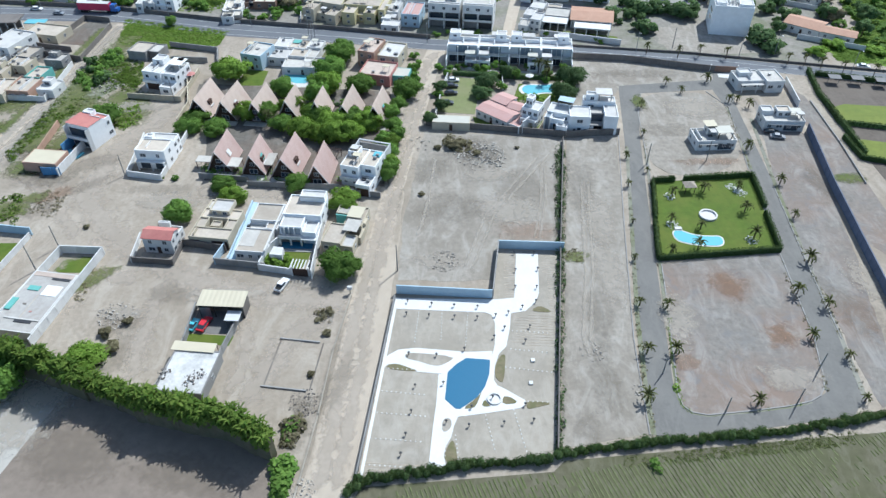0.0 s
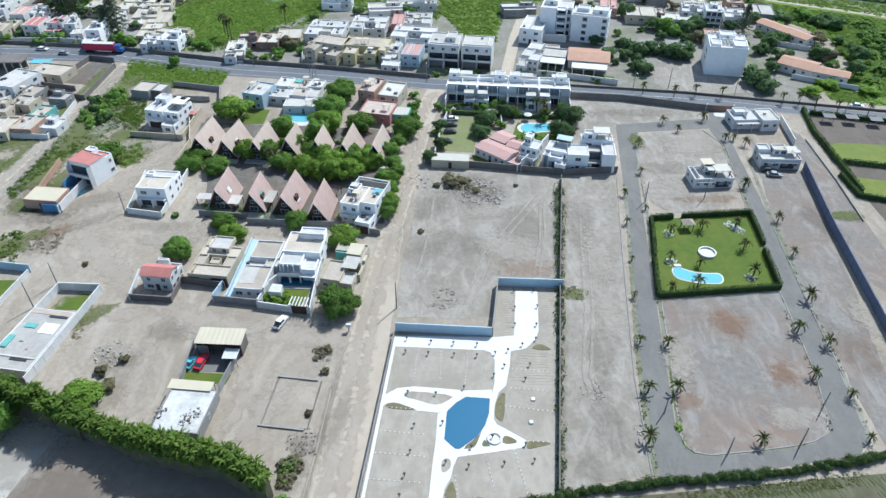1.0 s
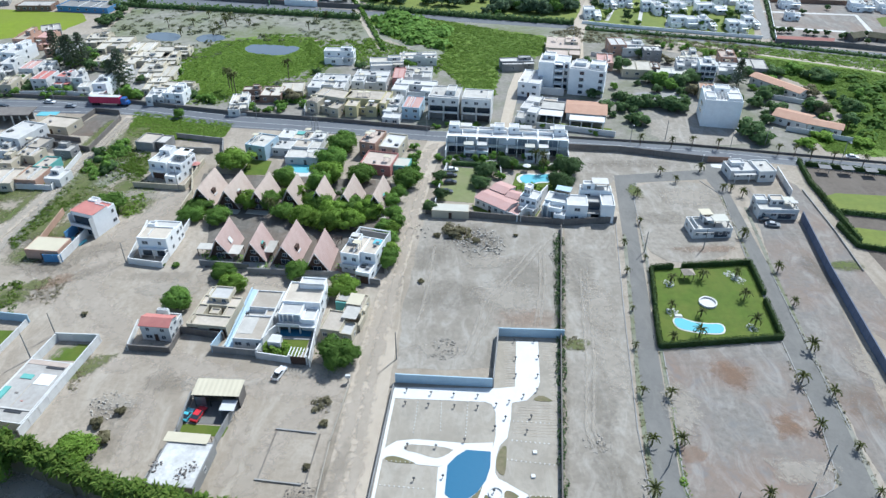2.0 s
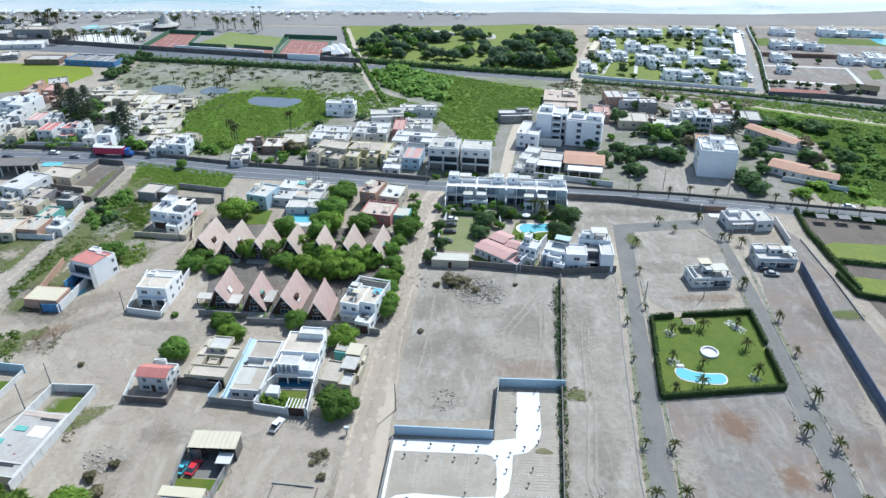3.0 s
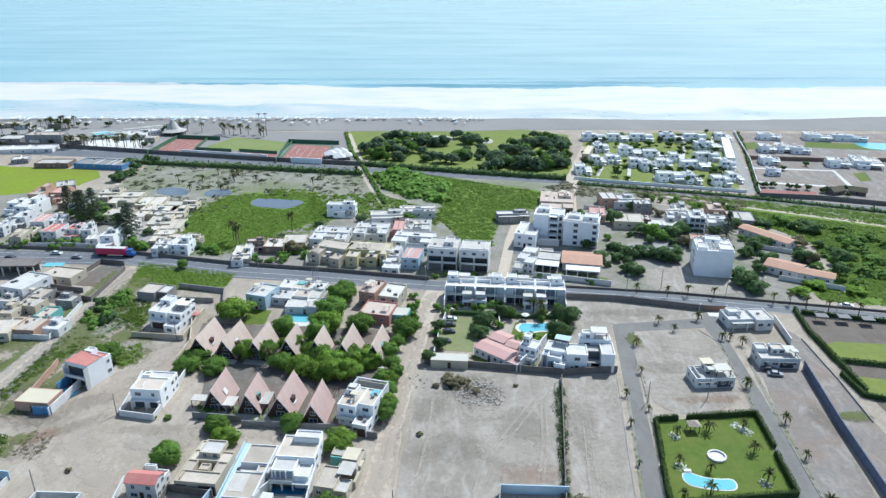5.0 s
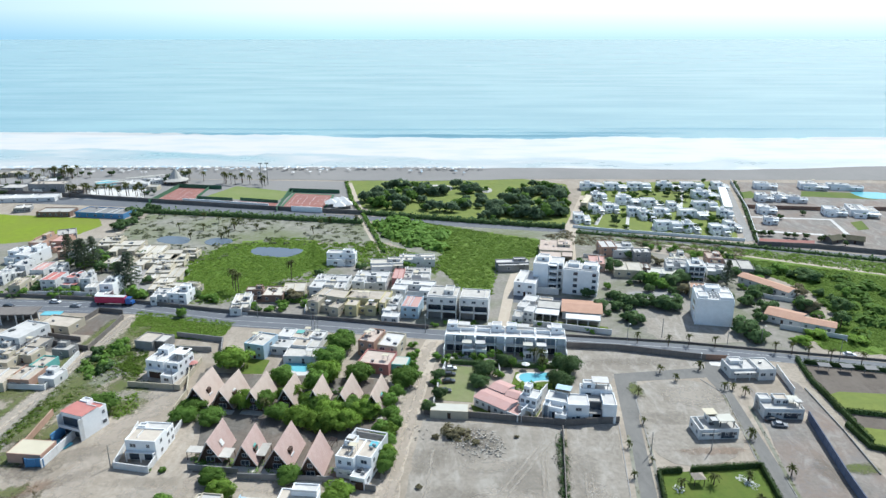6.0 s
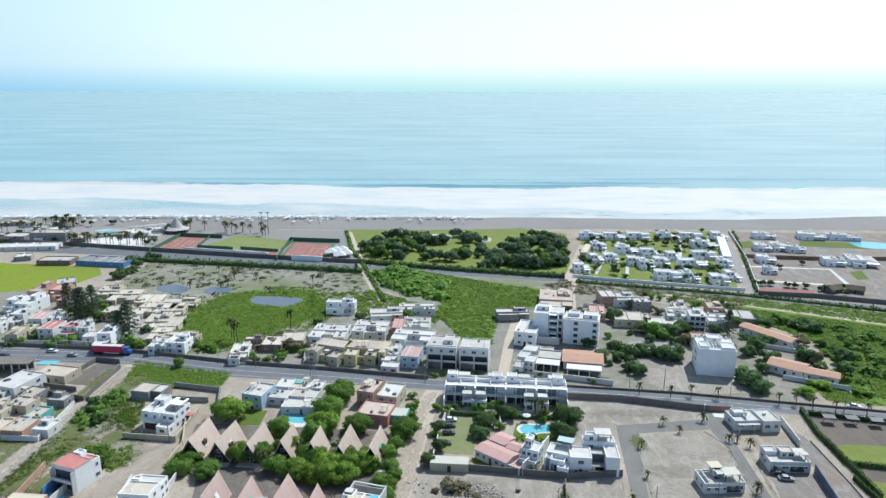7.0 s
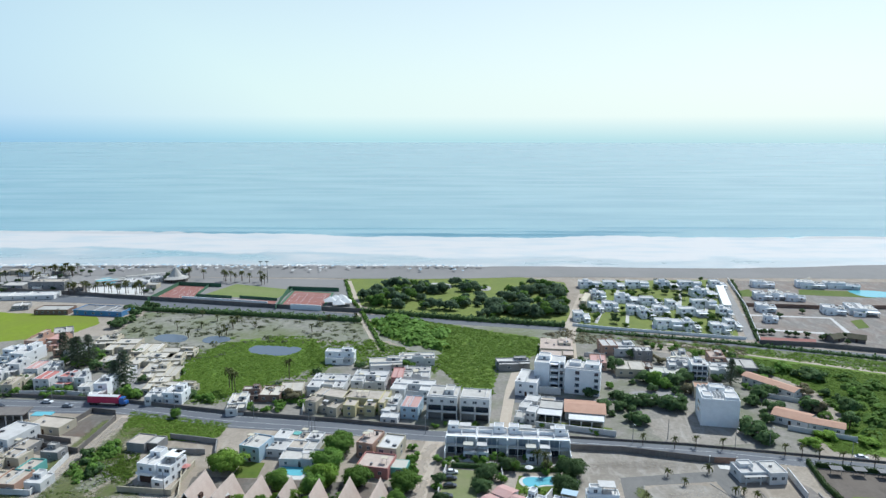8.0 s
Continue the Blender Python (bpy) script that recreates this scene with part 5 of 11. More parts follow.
def plant_groves(labels):
    for grove, rows in stuff_trees.items():
        mats, verts, faces, index, normals = [], [], [], [], []
        off = 0
        for me, m in rows:
            mat = me.materials[0]
            if mat not in mats:
                mats.append(mat)
            co = np.empty(len(me.vertices) * 3, dtype=np.float64)
            me.vertices.foreach_get("co", co)
            mm = np.array(m)
            verts.append(co.reshape(-1, 3) @ mm[:3, :3].T + mm[:3, 3])
            own = LEAF_NORMALS.get(me.name)
            if own is None:
                own = np.empty(len(me.vertices) * 3)
                me.vertices.foreach_get("normal", own)
                own = own.reshape(-1, 3)
            turned = own @ np.linalg.inv(mm[:3, :3])
            normals.append(turned / np.maximum(np.linalg.norm(turned, axis=1), 1e-6)[:, None])
            faces += [tuple(i + off for i in p.vertices) for p in me.polygons]
            index += [mats.index(mat)] * len(me.polygons)
            off += len(me.vertices)
        me = bpy.data.meshes.new(grove)
        me.from_pydata(np.vstack(verts).tolist(), [], faces)
        for mat in mats:
            me.materials.append(mat)
        me.polygons.foreach_set("material_index", index)
        me.polygons.foreach_set("use_smooth", [True] * len(me.polygons))
        me.normals_split_custom_set_from_vertices(np.vstack(normals).tolist())
        tagged(new(grove, me), labels[grove], "trees", "", "stuff")


def open_shed(x, y, w, d, rot):
    """A shed open to the front: a sheet roof on posts, side and back walls, an open door leaf and a white lean-to."""
    t = thing("shed", x, y, rot, "open shed with a cream corrugated roof on posts", "shed")
    bm = bmesh.new()
    n = int(w / .5)
    top = []
    for j, yy in ((0, -d / 2 - .3), (1, d / 2 + .3)):
        top.append([bm.verts.new((-w / 2 - .3 + (w + .6) * k / n, yy, 3.9 + .25 * j + (.05 if k % 2 else 0))) for k in range(n + 1)])
    low = [[bm.verts.new((v.co.x, v.co.y, v.co.z - .06)) for v in r] for r in top]
    for k in range(n):
        bm.faces.new((top[0][k], top[0][k + 1], top[1][k + 1], top[1][k]))
        bm.faces.new((low[0][k + 1], low[0][k], low[1][k], low[1][k + 1]))
    part("roof", bm, CREAMSHEET, t)
    part("back_wall", boxes((-w / 2, d / 2 - .2, 0, w / 2, d / 2, 3.9)), GREYW, t)
    for s in (-1, 1):
        part("side_wall", boxes((s * w / 2 - .1, -d / 2, 0, s * w / 2 + .1, d / 2 - .2, 3.8)), BLOCKW, t)
    for k in range(4):
        px = -w / 2 + .2 + (w - .4) * k / 3
        part("post", boxes((px - .08, -d / 2, 0, px + .08, -d / 2 + .16, 3.85)), DARKMETAL, t)
    part("door_leaf", boxes((-w / 2 + .3, -d / 2 - .25, 0, -w / 2 + 2.6, -d / 2 - .15, 3.2)), STEEL, t, "open grey metal door leaf")
    part("lean_to", boxes((w / 2 - 3.4, -d / 2 - 3.2, 2.5, w / 2 - .2, -d / 2 - .2, 2.62)), FRAME, t, "white lean-to roof")
    for px in (w / 2 - 3.3, w / 2 - .35):
        part("lean_to_post", boxes((px, -d / 2 - 3.1, 0, px + .1, -d / 2 - 3.0, 2.5)), STEEL, t)
    return t


def parasol(x, y, h, r, mat, group="parasols"):
    t = thing("parasol", x, y, tree_rng.uniform(0, 90), "open white parasol on a pole", "parasol", group)
    bm = bmesh.new()
    tube(bm, (0, 0, 0), (0, 0, h), .05, .04, 6)
    part("pole", bm, STEEL, t)
    bm = bmesh.new()
    tube(bm, (0, 0, h - .25), (0, 0, h + .3), r, .08, 8)
    part("canopy", bm, mat, t)


def villa(x, y, rot, w, d, h, k):
    """A far white villa of stepped blocks with roof terraces, a pergola and pale windows."""
    t = thing("villa", x, y, rot, "white flat-roofed villa with stepped terraces on a lawn", "house", "villas of the estate")
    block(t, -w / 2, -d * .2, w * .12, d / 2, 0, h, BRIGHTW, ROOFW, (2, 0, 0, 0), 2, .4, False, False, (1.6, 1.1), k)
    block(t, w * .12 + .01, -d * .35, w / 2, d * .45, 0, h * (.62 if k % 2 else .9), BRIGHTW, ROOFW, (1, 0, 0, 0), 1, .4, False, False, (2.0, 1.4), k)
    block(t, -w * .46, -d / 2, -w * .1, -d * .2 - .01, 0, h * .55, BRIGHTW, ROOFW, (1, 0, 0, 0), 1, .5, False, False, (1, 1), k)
    if k % 3 == 0:
        block(t, -w * .3, d * .1, -w * .06, d * .42, h - .5, h + 1.1, BRIGHTW, ROOFW, (0, 0, 0, 0), 1, .15, False, False, (1, 1), k)
    part("terrace", boxes((w * .13, -d / 2 - 1.5, 0, w / 2, -d * .35 - .01, .5)), TILE, t)
    part("pergola", boxes((w * .14, -d / 2 - 1.5, 2.5, w / 2, -d * .36, 2.65)), BRIGHTW, t)
    for px in (w * .15, w / 2 - .2):
        part("column", boxes((px, -d / 2 - 1.45, .5, px + .2, -d / 2 - 1.25, 2.5)), BRIGHTW, t)
    part("terrace_wall", boxes((-w * .1, -d / 2, 0, -w * .1 + .2, -d * .2 - .02, 2.6)), BRIGHTW, t)
    return t


# ---- ground, water, roads ----
SURF_IN, SURF_OUT = 598.0, 728.0
COAST = 566.0
SEA = sea_material()
slab("ground", [(-4900, -1500), (4900, -1500), (4900, COAST + 60), (-4900, COAST + 60)], DIRT, -1.0, 0.0, "dry pale-brown dirt ground with tracks and stains", "ground")
slab("sea", [(-4900, COAST + 2), (4900, COAST + 2), (4900, 4950), (-4900, 4950)], SEA, -0.5, 0.10, "blue sea with a broad belt of white surf", "sea")
BEACH_NEAR = [(-1500, 535), (-420, 538), (-150, 528), (-20, 524), (60, 532), (400, 528), (1500, 520)]
BEACH_FAR = [(-1500, 574), (-348, 571), (-185, 577), (-60, 574), (-3, 577), (30, 572), (70, 576), (110, 572), (169, 569), (229, 567), (276, 571), (361, 584), (520, 580), (1500, 590)]
sand_verts, sand_faces = [], []
for k in range(751):
    x = -1500 + 4.0 * k
    for edge, amount in ((BEACH_NEAR, 1.5), (BEACH_FAR, 2.5)):
        y = float(np.interp(x, [p[0] for p in edge], [p[1] for p in edge]))
        sand_verts.append((x, y + amount * noise.noise((x * .03, y * .01, 7.7)) + amount * .4 * noise.noise((x * .2, 1.0, 3.1)), .14))
sand_faces = [(2 * k, 2 * k + 2, 2 * k + 3, 2 * k + 1) for k in range(750)]
tagged(mesh_ob("beach", sand_verts, sand_faces, SAND), "wide dark grey sand beach", "beach", "", "structure")

def swell(x, y, length, h, depth, bow):
    """A long low wave ridge, highest in the middle and dying away to both ends."""
    verts, faces = [], []
    n = 40
    prof = ((-1, 0), (-.55, .25), (-.2, .82), (0, 1), (.35, .72), (.7, .3), (1, 0))
    for k in range(n + 1):
        f = k / n
        swell_h = h * math.sin(math.pi * f) ** .7 * (1 + .35 * noise.noise((f * 9, y * .1, 1.1)))
        cx, cy = x + (f - .5) * length, y + bow * (4 * (f - .5) ** 2) + 4 * noise.noise((f * 5, y * .07, 4.2))
        for q, z in prof:
            verts.append((cx, cy + q * depth * .5, .09 + max(0, swell_h) * z))
    m = len(prof)
    for k in range(n):
        faces += [(k * m + i, (k + 1) * m + i, (k + 1) * m + i + 1, k * m + i + 1) for i in range(m - 1)]
    ob = mesh_ob("swell", verts, faces, SEA)
    ob.data.polygons.foreach_set("use_smooth", [True] * len(ob.data.polygons))
    tagged(ob, "long low swell rolling towards the surf", "wave", "", "structure")


for x, y, length, h, depth, bow in ((-330, 752, 420, 1.6, 16, 14), (40, 742, 330, 2.0, 15, 8), (150, 764, 260, 1.3, 16, 6), (-120, 790, 520, 1.1, 22, 10), (420, 728, 260, 1.8, 14, -8), (330, 800, 420, 1.0, 24, 8)):
    swell(x, y, length, h, depth, bow)

highway = [(-270.2, 284.3), (-196.9, 286.3), (-143.3, 283.6), (-87.9, 270.6), (-44.5, 264.1), (-7.4, 256.2), (45.4, 249.9), (87.3, 243.8), (157.2, 228.7), (195.5, 217.3), (189.6, 209.5), (153.3, 221.8), (110.2, 231.3), (44.4, 243.3), (-4.9, 246.8), (-42.8, 252.6), (-84.4, 258.1), (-129.1, 270.2), (-188.6, 272.6), (-260.0, 271.9)]
slab("highway", highway, HIGHWAY, -0.3, 0.06, "wide grey asphalt highway", "road")
slab("dirt_road", [(-26.7, 66.9), (-25.5, 71.2), (-22.8, 102.8), (-21.6, 120.8), (-19.3, 144.6), (-14.3, 191.3), (-10.2, 237.0), (-6.6, 253.2), (-0.8, 250.9), (-2.2, 241.6), (-7.7, 201.6), (-12.0, 161.9), (-12.1, 135.8), (-12.5, 123.7), (-14.6, 92.5), (-16.1, 72.5), (-16.5, 67.0)], TRACK, -0.3, 0.03, "compacted pale dirt road between walls", "road", uneven=0.35)
slab("lot_gravel", [(35.9, 187.0), (51.2, 188.8), (45.8, 145.3), (40.8, 106.8), (39.2, 82.6), (22.1, 79.3)], LOT, -0.3, 0.022, "bare levelled gravel lot", "ground", uneven=0.5)
slab("lot_gravel", [(-7.3, 190.7), (35.3, 186.1), (29.1, 138.5), (12.7, 139.6), (10.9, 124.4), (-11.3, 124.7), (-11.7, 144.7)], LOT, -0.3, 0.022, "bare gravel lot with wheel tracks", "ground", uneven=0.5)
slab("lot_gravel", [(44.8, 239.8), (94.1, 234.6), (89.8, 221.3), (57.0, 217.0), (41.0, 190.3), (40.9, 216.9)], LOT, -0.3, 0.022, "bare levelled gravel lot", "ground", uneven=0.5)
slab("lot_gravel", [(64.2, 215.2), (86.2, 216.6), (90.7, 206.2), (86.0, 171.2), (57.0, 165.9), (60.7, 202.3)], LOT, -0.3, 0.05, "bare levelled gravel plot with a low kerb", "ground", rounding=2)
PLOT_EDGE = [(52.2, 130.9), (50.0, 113.2), (47.8, 98.9), (46.9, 91.9), (47.2, 89.4), (48.6, 87.9), (51.5, 87.3), (60.1, 88.3), (68.3, 89.6), (73.0, 90.8), (75.4, 92.2), (77.0, 94.4), (78.0, 97.6), (80.2, 108.5), (81.4, 124.4), (82.3, 135.2)]
slab("lot_gravel", PLOT_EDGE, LOTS, -0.3, 0.05, "bare gravel plot with reddish stains", "ground")
slab("lot_gravel", [(100.4, 213.7), (103.8, 194.2), (111.5, 189.4), (99.8, 130.9), (92.1, 92.4), (86.3, 89.6), (86.4, 105.7), (88.3, 132.8), (92.3, 168.5)], LOTS, -0.3, 0.022, "bare gravel strip along the wall", "ground", uneven=0.5)
slab("loop_road", [(57.2, 217.8), (64.4, 216.0), (58.7, 190.5), (56.1, 170.8), (51.6, 136.6), (48.4, 110.1), (46.5, 94.7), (47.4, 89.8), (49.7, 88.1), (40.6, 82.0), (40.0, 86.4), (43.1, 113.5), (47.7, 145.4), (53.3, 185.6)], ASPHALT, -0.3, 0.035, "narrow grey asphalt loop road", "road")
slab("loop_road", [(40.6, 82.0), (46.2, 91.9), (49.7, 88.1), (57.1, 88.6), (73.6, 91.2), (76.8, 92.9), (77.6, 95.1), (84.2, 92.3), (80.4, 87.6), (66.9, 85.2), (52.2, 83.0)], ASPHALT, -0.3, 0.034, "narrow grey asphalt loop road", "road")
slab("loop_road", [(93.2, 233.7), (100.8, 233.8), (93.6, 209.9), (90.9, 164.4), (87.5, 130.8), (85.9, 107.3), (84.0, 90.7), (78.8, 87.5), (76.9, 93.4), (79.2, 105.6), (82.1, 132.7), (83.9, 152.9), (86.9, 175.5), (89.8, 206.2), (88.7, 217.4)], ASPHALT, -0.3, 0.033, "narrow grey asphalt loop road", "road")
slab("loop_road", [(57.6, 220.2), (92.5, 225.3), (90.4, 218.2), (56.9, 214.3)], ASPHALT, -0.3, 0.032, "narrow grey asphalt loop road", "road")
slab("pale_lot", [(-92.0, 88.0), (-88.0, 93.0), (-84.0, 92.0), (-76.5, 89.0), (-76.2, 85.6), (-78.5, 78.8), (-80.8, 72.7), (-84.5, 66.0), (-98.0, 66.0)], PALELOT, -0.3, 0.018, "pale levelled lot beside the field", "ground", uneven=.3)
slab("ploughed_field", [(-80.9, 72.8), (-76.7, 90.5), (-65.1, 90.0), (-51.9, 85.0), (-31.7, 78.0), (-29.6, 68.8), (-29.6, 63.8), (-82.0, 63.1), (-84.7, 68.3)], FIELD, -0.3, 0.02, "bare brown ploughed field", "field")
slab("crop_field", [(-17.3, 66.5), (-14.8, 71.1), (20.0, 74.6), (22.3, 76.9), (84.5, 83.8), (99.8, 85.8), (94.4, 65.3), (-8.2, 64.0)], CROP, -0.3, 0.02, "striped field of young green crop rows", "field")
# rows of young plants across the field
crop_poly = [(-14.0, 66.6), (-10.6, 70.2), (20.6, 74.2), (83.7, 83.2), (99.0, 85.2), (94.4, 65.3), (-8.2, 64.0)]
slab("scrub_ground", [(82.8, 384.2), (162.9, 362.4), (250.7, 329.7), (268.9, 318.2), (246.4, 290.5), (208.2, 319.9), (120.5, 362.0), (83.8, 373.7)], DRYMARSH, -0.3, 0.024, "rough olive strip beside the coastal road", "scrub", uneven=1.2)
# marsh and scrub sheets beyond the highway
slab("marsh", [(-118.4, 297.1), (-129.7, 334.4), (-119.1, 363.6), (-109.2, 371.8), (-72.0, 372.1), (-62.3, 335.1), (-72.1, 315.2), (-93.3, 297.3), (-95.3, 287.5), (-108.7, 287.4)], MARSH, -0.3, 0.03, "bright green reed marsh", "marsh", uneven=4.0)
slab("dry_marsh", [(-187.0, 381.5), (-189.0, 427.4), (-51.9, 412.0), (-44.0, 372.4), (-71.4, 369.1), (-129.7, 334.4), (-163.8, 361.2)], DRYMARSH, -0.3, 0.02, "dry brown-green marsh with scrub", "marsh", uneven=1.2)
slab("scrub_ground", [(-46.1, 405.9), (-31.7, 418.5), (52.6, 373.4), (45.7, 344.7), (24.3, 327.7), (19.2, 291.7), (7.1, 298.2), (-6.1, 335.6), (-3.4, 353.3), (-31.5, 372.5)], MARSH, -0.3, 0.03, "overgrown green scrub plot", "scrub", uneven=3.0)
slab("scrub_ground", [(121.1, 364.0), (209.2, 321.5), (249.0, 293.7), (195.4, 227.4), (140.2, 239.5), (139.7, 258.4), (161.1, 269.2), (163.3, 299.5), (148.3, 328.8)], MARSH, -0.3, 0.03, "overgrown green scrub land", "scrub", uneven=1.5)
slab("scrub_ground", [(-129.7, 273.2), (-85.5, 262.0), (-86.6, 250.1), (-91.9, 246.0), (-124.0, 249.7)], LAWN, -0.3, 0.03, "green weeds beside the highway", "scrub", uneven=0.8)
slab("green_field", [(-304.2, 428.9), (-215.7, 416.6), (-205.0, 401.8), (-214.3, 375.9), (-242.3, 365.4), (-270.2, 370.2)], PITCH, -0.3, 0.03, "bright green grass field", "field", uneven=1.0)
slab("sports_pitch", [(-169.6, 470.5), (-156.0, 506.0), (-110.5, 488.0), (-115.8, 460.0)], TURF, -0.3, 0.05, "green grass football pitch", "pitch")
slab("golf_green", [(-74.5, 512.0), (-72.8, 531.7), (48.4, 537.4), (88.8, 513.9), (76.3, 419.7), (64.5, 389.6), (-31.7, 418.5), (-55.9, 445.6)], OLIVE, -0.3, 0.03, "mown green park with trees", "lawn", uneven=1.0)
slab("villa_lawn", [(102.3, 517.9), (207.5, 525.1), (161.9, 374.4), (73.7, 395.3)], OLIVE, -0.3, 0.03, "green lawns between the villas", "lawn", uneven=0.4)
slab("resort_ground", [(218.9, 521.3), (361.8, 517.2), (266.3, 351.2), (166.6, 367.4)], LOTS, -0.3, 0.02, "bare earth building plots", "ground", uneven=0.6)
def court_lines(corners, count):
    """Thin white lines for a few tennis courts side by side on one clay area."""
    (ax, ay), (bx, by), (cx, cy), (dx, dy) = corners

    def at(u, v):
        return (ax + (dx - ax) * u + (bx - ax) * v + (ax - bx - dx + cx) * u * v, ay + (dy - ay) * u + (by - ay) * v + (ay - by - dy + cy) * u * v)
    for k in range(count):
        u0, u1 = (k + .18) / count, (k + .82) / count
        for a, b in (((u0, .15), (u1, .15)), ((u0, .85), (u1, .85)), ((u0, .15), (u0, .85)), ((u1, .15), (u1, .85)), ((u0, .34), (u1, .34)), ((u0, .66), (u1, .66)), (((u0 + u1) / 2, .34), ((u0 + u1) / 2, .66))):
            strip("court_line", [at(*a), at(*b)], .12, LINEP, .06, .085, "white painted tennis court line", "court marking")


for t_pts in ([(-199.6, 461.0), (-200.4, 501.6), (-174.9, 498.4), (-173.4, 456.9)], [(-108.2, 442.8), (-107.9, 483.9), (-80.8, 477.8), (-81.0, 439.0)]):
    court_lines(t_pts, 2)
    slab("clay_court", t_pts, CLAY, -0.2, 0.07, "red clay tennis courts", "court")
    slab("court_surround", [(x + (x - sum(p[0] for p in t_pts) / 4) * .12, y + (y - sum(p[1] for p in t_pts) / 4) * .12) for x, y in t_pts], COURTG, -0.2, 0.045, "green court surround", "court")
PONDS = []
for t_pts in ([(-162.6, 371.2), (-161.1, 380.7), (-149.6, 379.8), (-142.9, 374.5), (-142.6, 365.4), (-151.8, 365.3)], [(-134.9, 369.5), (-131.5, 377.8), (-121.4, 375.8), (-117.3, 369.6), (-122.5, 364.6), (-129.8, 363.5)], [(-104.7, 353.5), (-102.7, 361.6), (-90.0, 359.6), (-76.6, 357.6), (-76.6, 350.0), (-83.3, 342.7), (-100.4, 347.0)]):
    slab("pond", t_pts, PONDW, -0.2, 0.09, "still dark pond in the marsh", "pond", rounding=1)
    PONDS.append([(x + (x - sum(p[0] for p in t_pts) / len(t_pts)) * .06, y + (y - sum(p[1] for p in t_pts) / len(t_pts)) * .06) for x, y in t_pts])
for t_pts in ([(-30.2, 501.3), (-13.1, 512.7), (3.8, 509.1), (3.7, 491.0), (-12.5, 487.3)], [(19.1, 491.2), (24.6, 503.8), (32.7, 500.2), (30.9, 484.4)]):
    slab("pond", t_pts, ROOF, -0.2, 0.09, "pale dry basin in the park", "basin", rounding=2)
slab("coast_road", [(-396.1, 481.2), (-311.2, 473.8), (-211.9, 458.9), (-53.2, 423.5), (72.4, 397.6), (156.7, 369.3), (256.7, 338.0), (250.7, 329.7), (153.4, 361.4), (70.8, 388.5), (-52.0, 413.2), (-205.3, 444.0), (-300.2, 456.4), (-380.5, 461.7)], HIGHWAY, -0.2, 0.05, "straight grey coastal road", "road")
slab("back_road", [(-76.5, 517.7), (-72.3, 517.8), (-51.6, 424.9), (-37.8, 372.5), (-29.6, 348.4), (-33.8, 345.7), (-42.4, 372.4), (-56.1, 423.5)], TRACK, -0.2, 0.06, "pale dirt lane to the beach", "road")
slab("back_road", [(18.8, 252.5), (25.9, 298.3), (30.5, 319.9), (34.7, 321.4), (29.6, 291.8), (23.1, 252.5)], TRACK, -0.2, 0.06, "pale lane between buildings", "road")
slab("back_road", [(69.7, 401.1), (92.6, 478.4), (96.6, 478.4), (70.6, 373.5), (65.7, 340.5), (62.9, 340.5)], TRACK, -0.2, 0.06, "pale lane", "road")
slab("back_road", [(201.5, 515.3), (209.6, 515.4), (170.4, 374.0), (165.2, 372.4), (180.0, 428.0)], CONCRETE, -0.2, 0.06, "pale straight lane", "road")
slab("back_road", [(119.6, 368.9), (209.4, 325.4), (238.3, 312.8), (234.1, 307.0), (206.5, 320.7), (118.1, 364.0)], TRACK, -0.2, 0.06, "pale dirt track through scrub", "road")
strip("dirt_track", [(-129.0, 268.7), (-130.2, 261.7), (-131.5, 243.3), (-132.0, 226.9), (-132.5, 212.1), (-133.5, 200.0), (-135.0, 187.9), (-136.0, 176.0), (-137.0, 158.0)], 4.2, TRACK, -.2, .115, "pale dirt track beside the houses", "road", uneven=.5)
slab("verge", [(-130.8, 176.9), (-130.4, 222.2), (-127.7, 245.8), (-121.9, 247.3), (-105.0, 219.3), (-111.7, 219.2), (-120.4, 200.4), (-125.5, 183.7), (-126.6, 171.7)], DRYMARSH, -0.2, 0.02, "weedy verge beside the track", "verge", uneven=1.0)
slab("palm_car_park", [(126.4, 230.2), (178.6, 215.2), (153.3, 160.4), (123.0, 155.3), (121.9, 208.8)], BROWNG, -0.2, 0.03, "brown gravel parking area", "ground")
for t_pts in ([(124.0, 209.2), (143.4, 207.2), (162.9, 205.3), (154.4, 190.1), (137.5, 195.2), (123.1, 197.7)], [(121.2, 188.4), (137.8, 184.5), (152.5, 180.7), (144.8, 167.1), (128.2, 175.9), (121.5, 177.9)]):
    slab("lawn_bed", t_pts, OLIVE, -0.2, 0.06, "mown lawn bed with hedge border", "lawn", rounding=1)
slab("town_ground", [(-228.0, 288.0), (-133.0, 282.4), (-87.4, 268.8), (-7.3, 254.6), (45.4, 249.9), (97.4, 241.9), (132.4, 235.2), (154.4, 282.1), (144.6, 332.7), (78.7, 368.8), (47.9, 368.5), (23.9, 327.4), (-6.6, 327.1), (-43.2, 357.7), (-67.0, 339.2), (-98.2, 289.3), (-114.5, 285.8), (-136.0, 347.4), (-193.5, 376.4), (-281.0, 365.2)], TOWN, -0.2, 0.016, "trodden earth and weeds between the houses", "ground", uneven=.8)

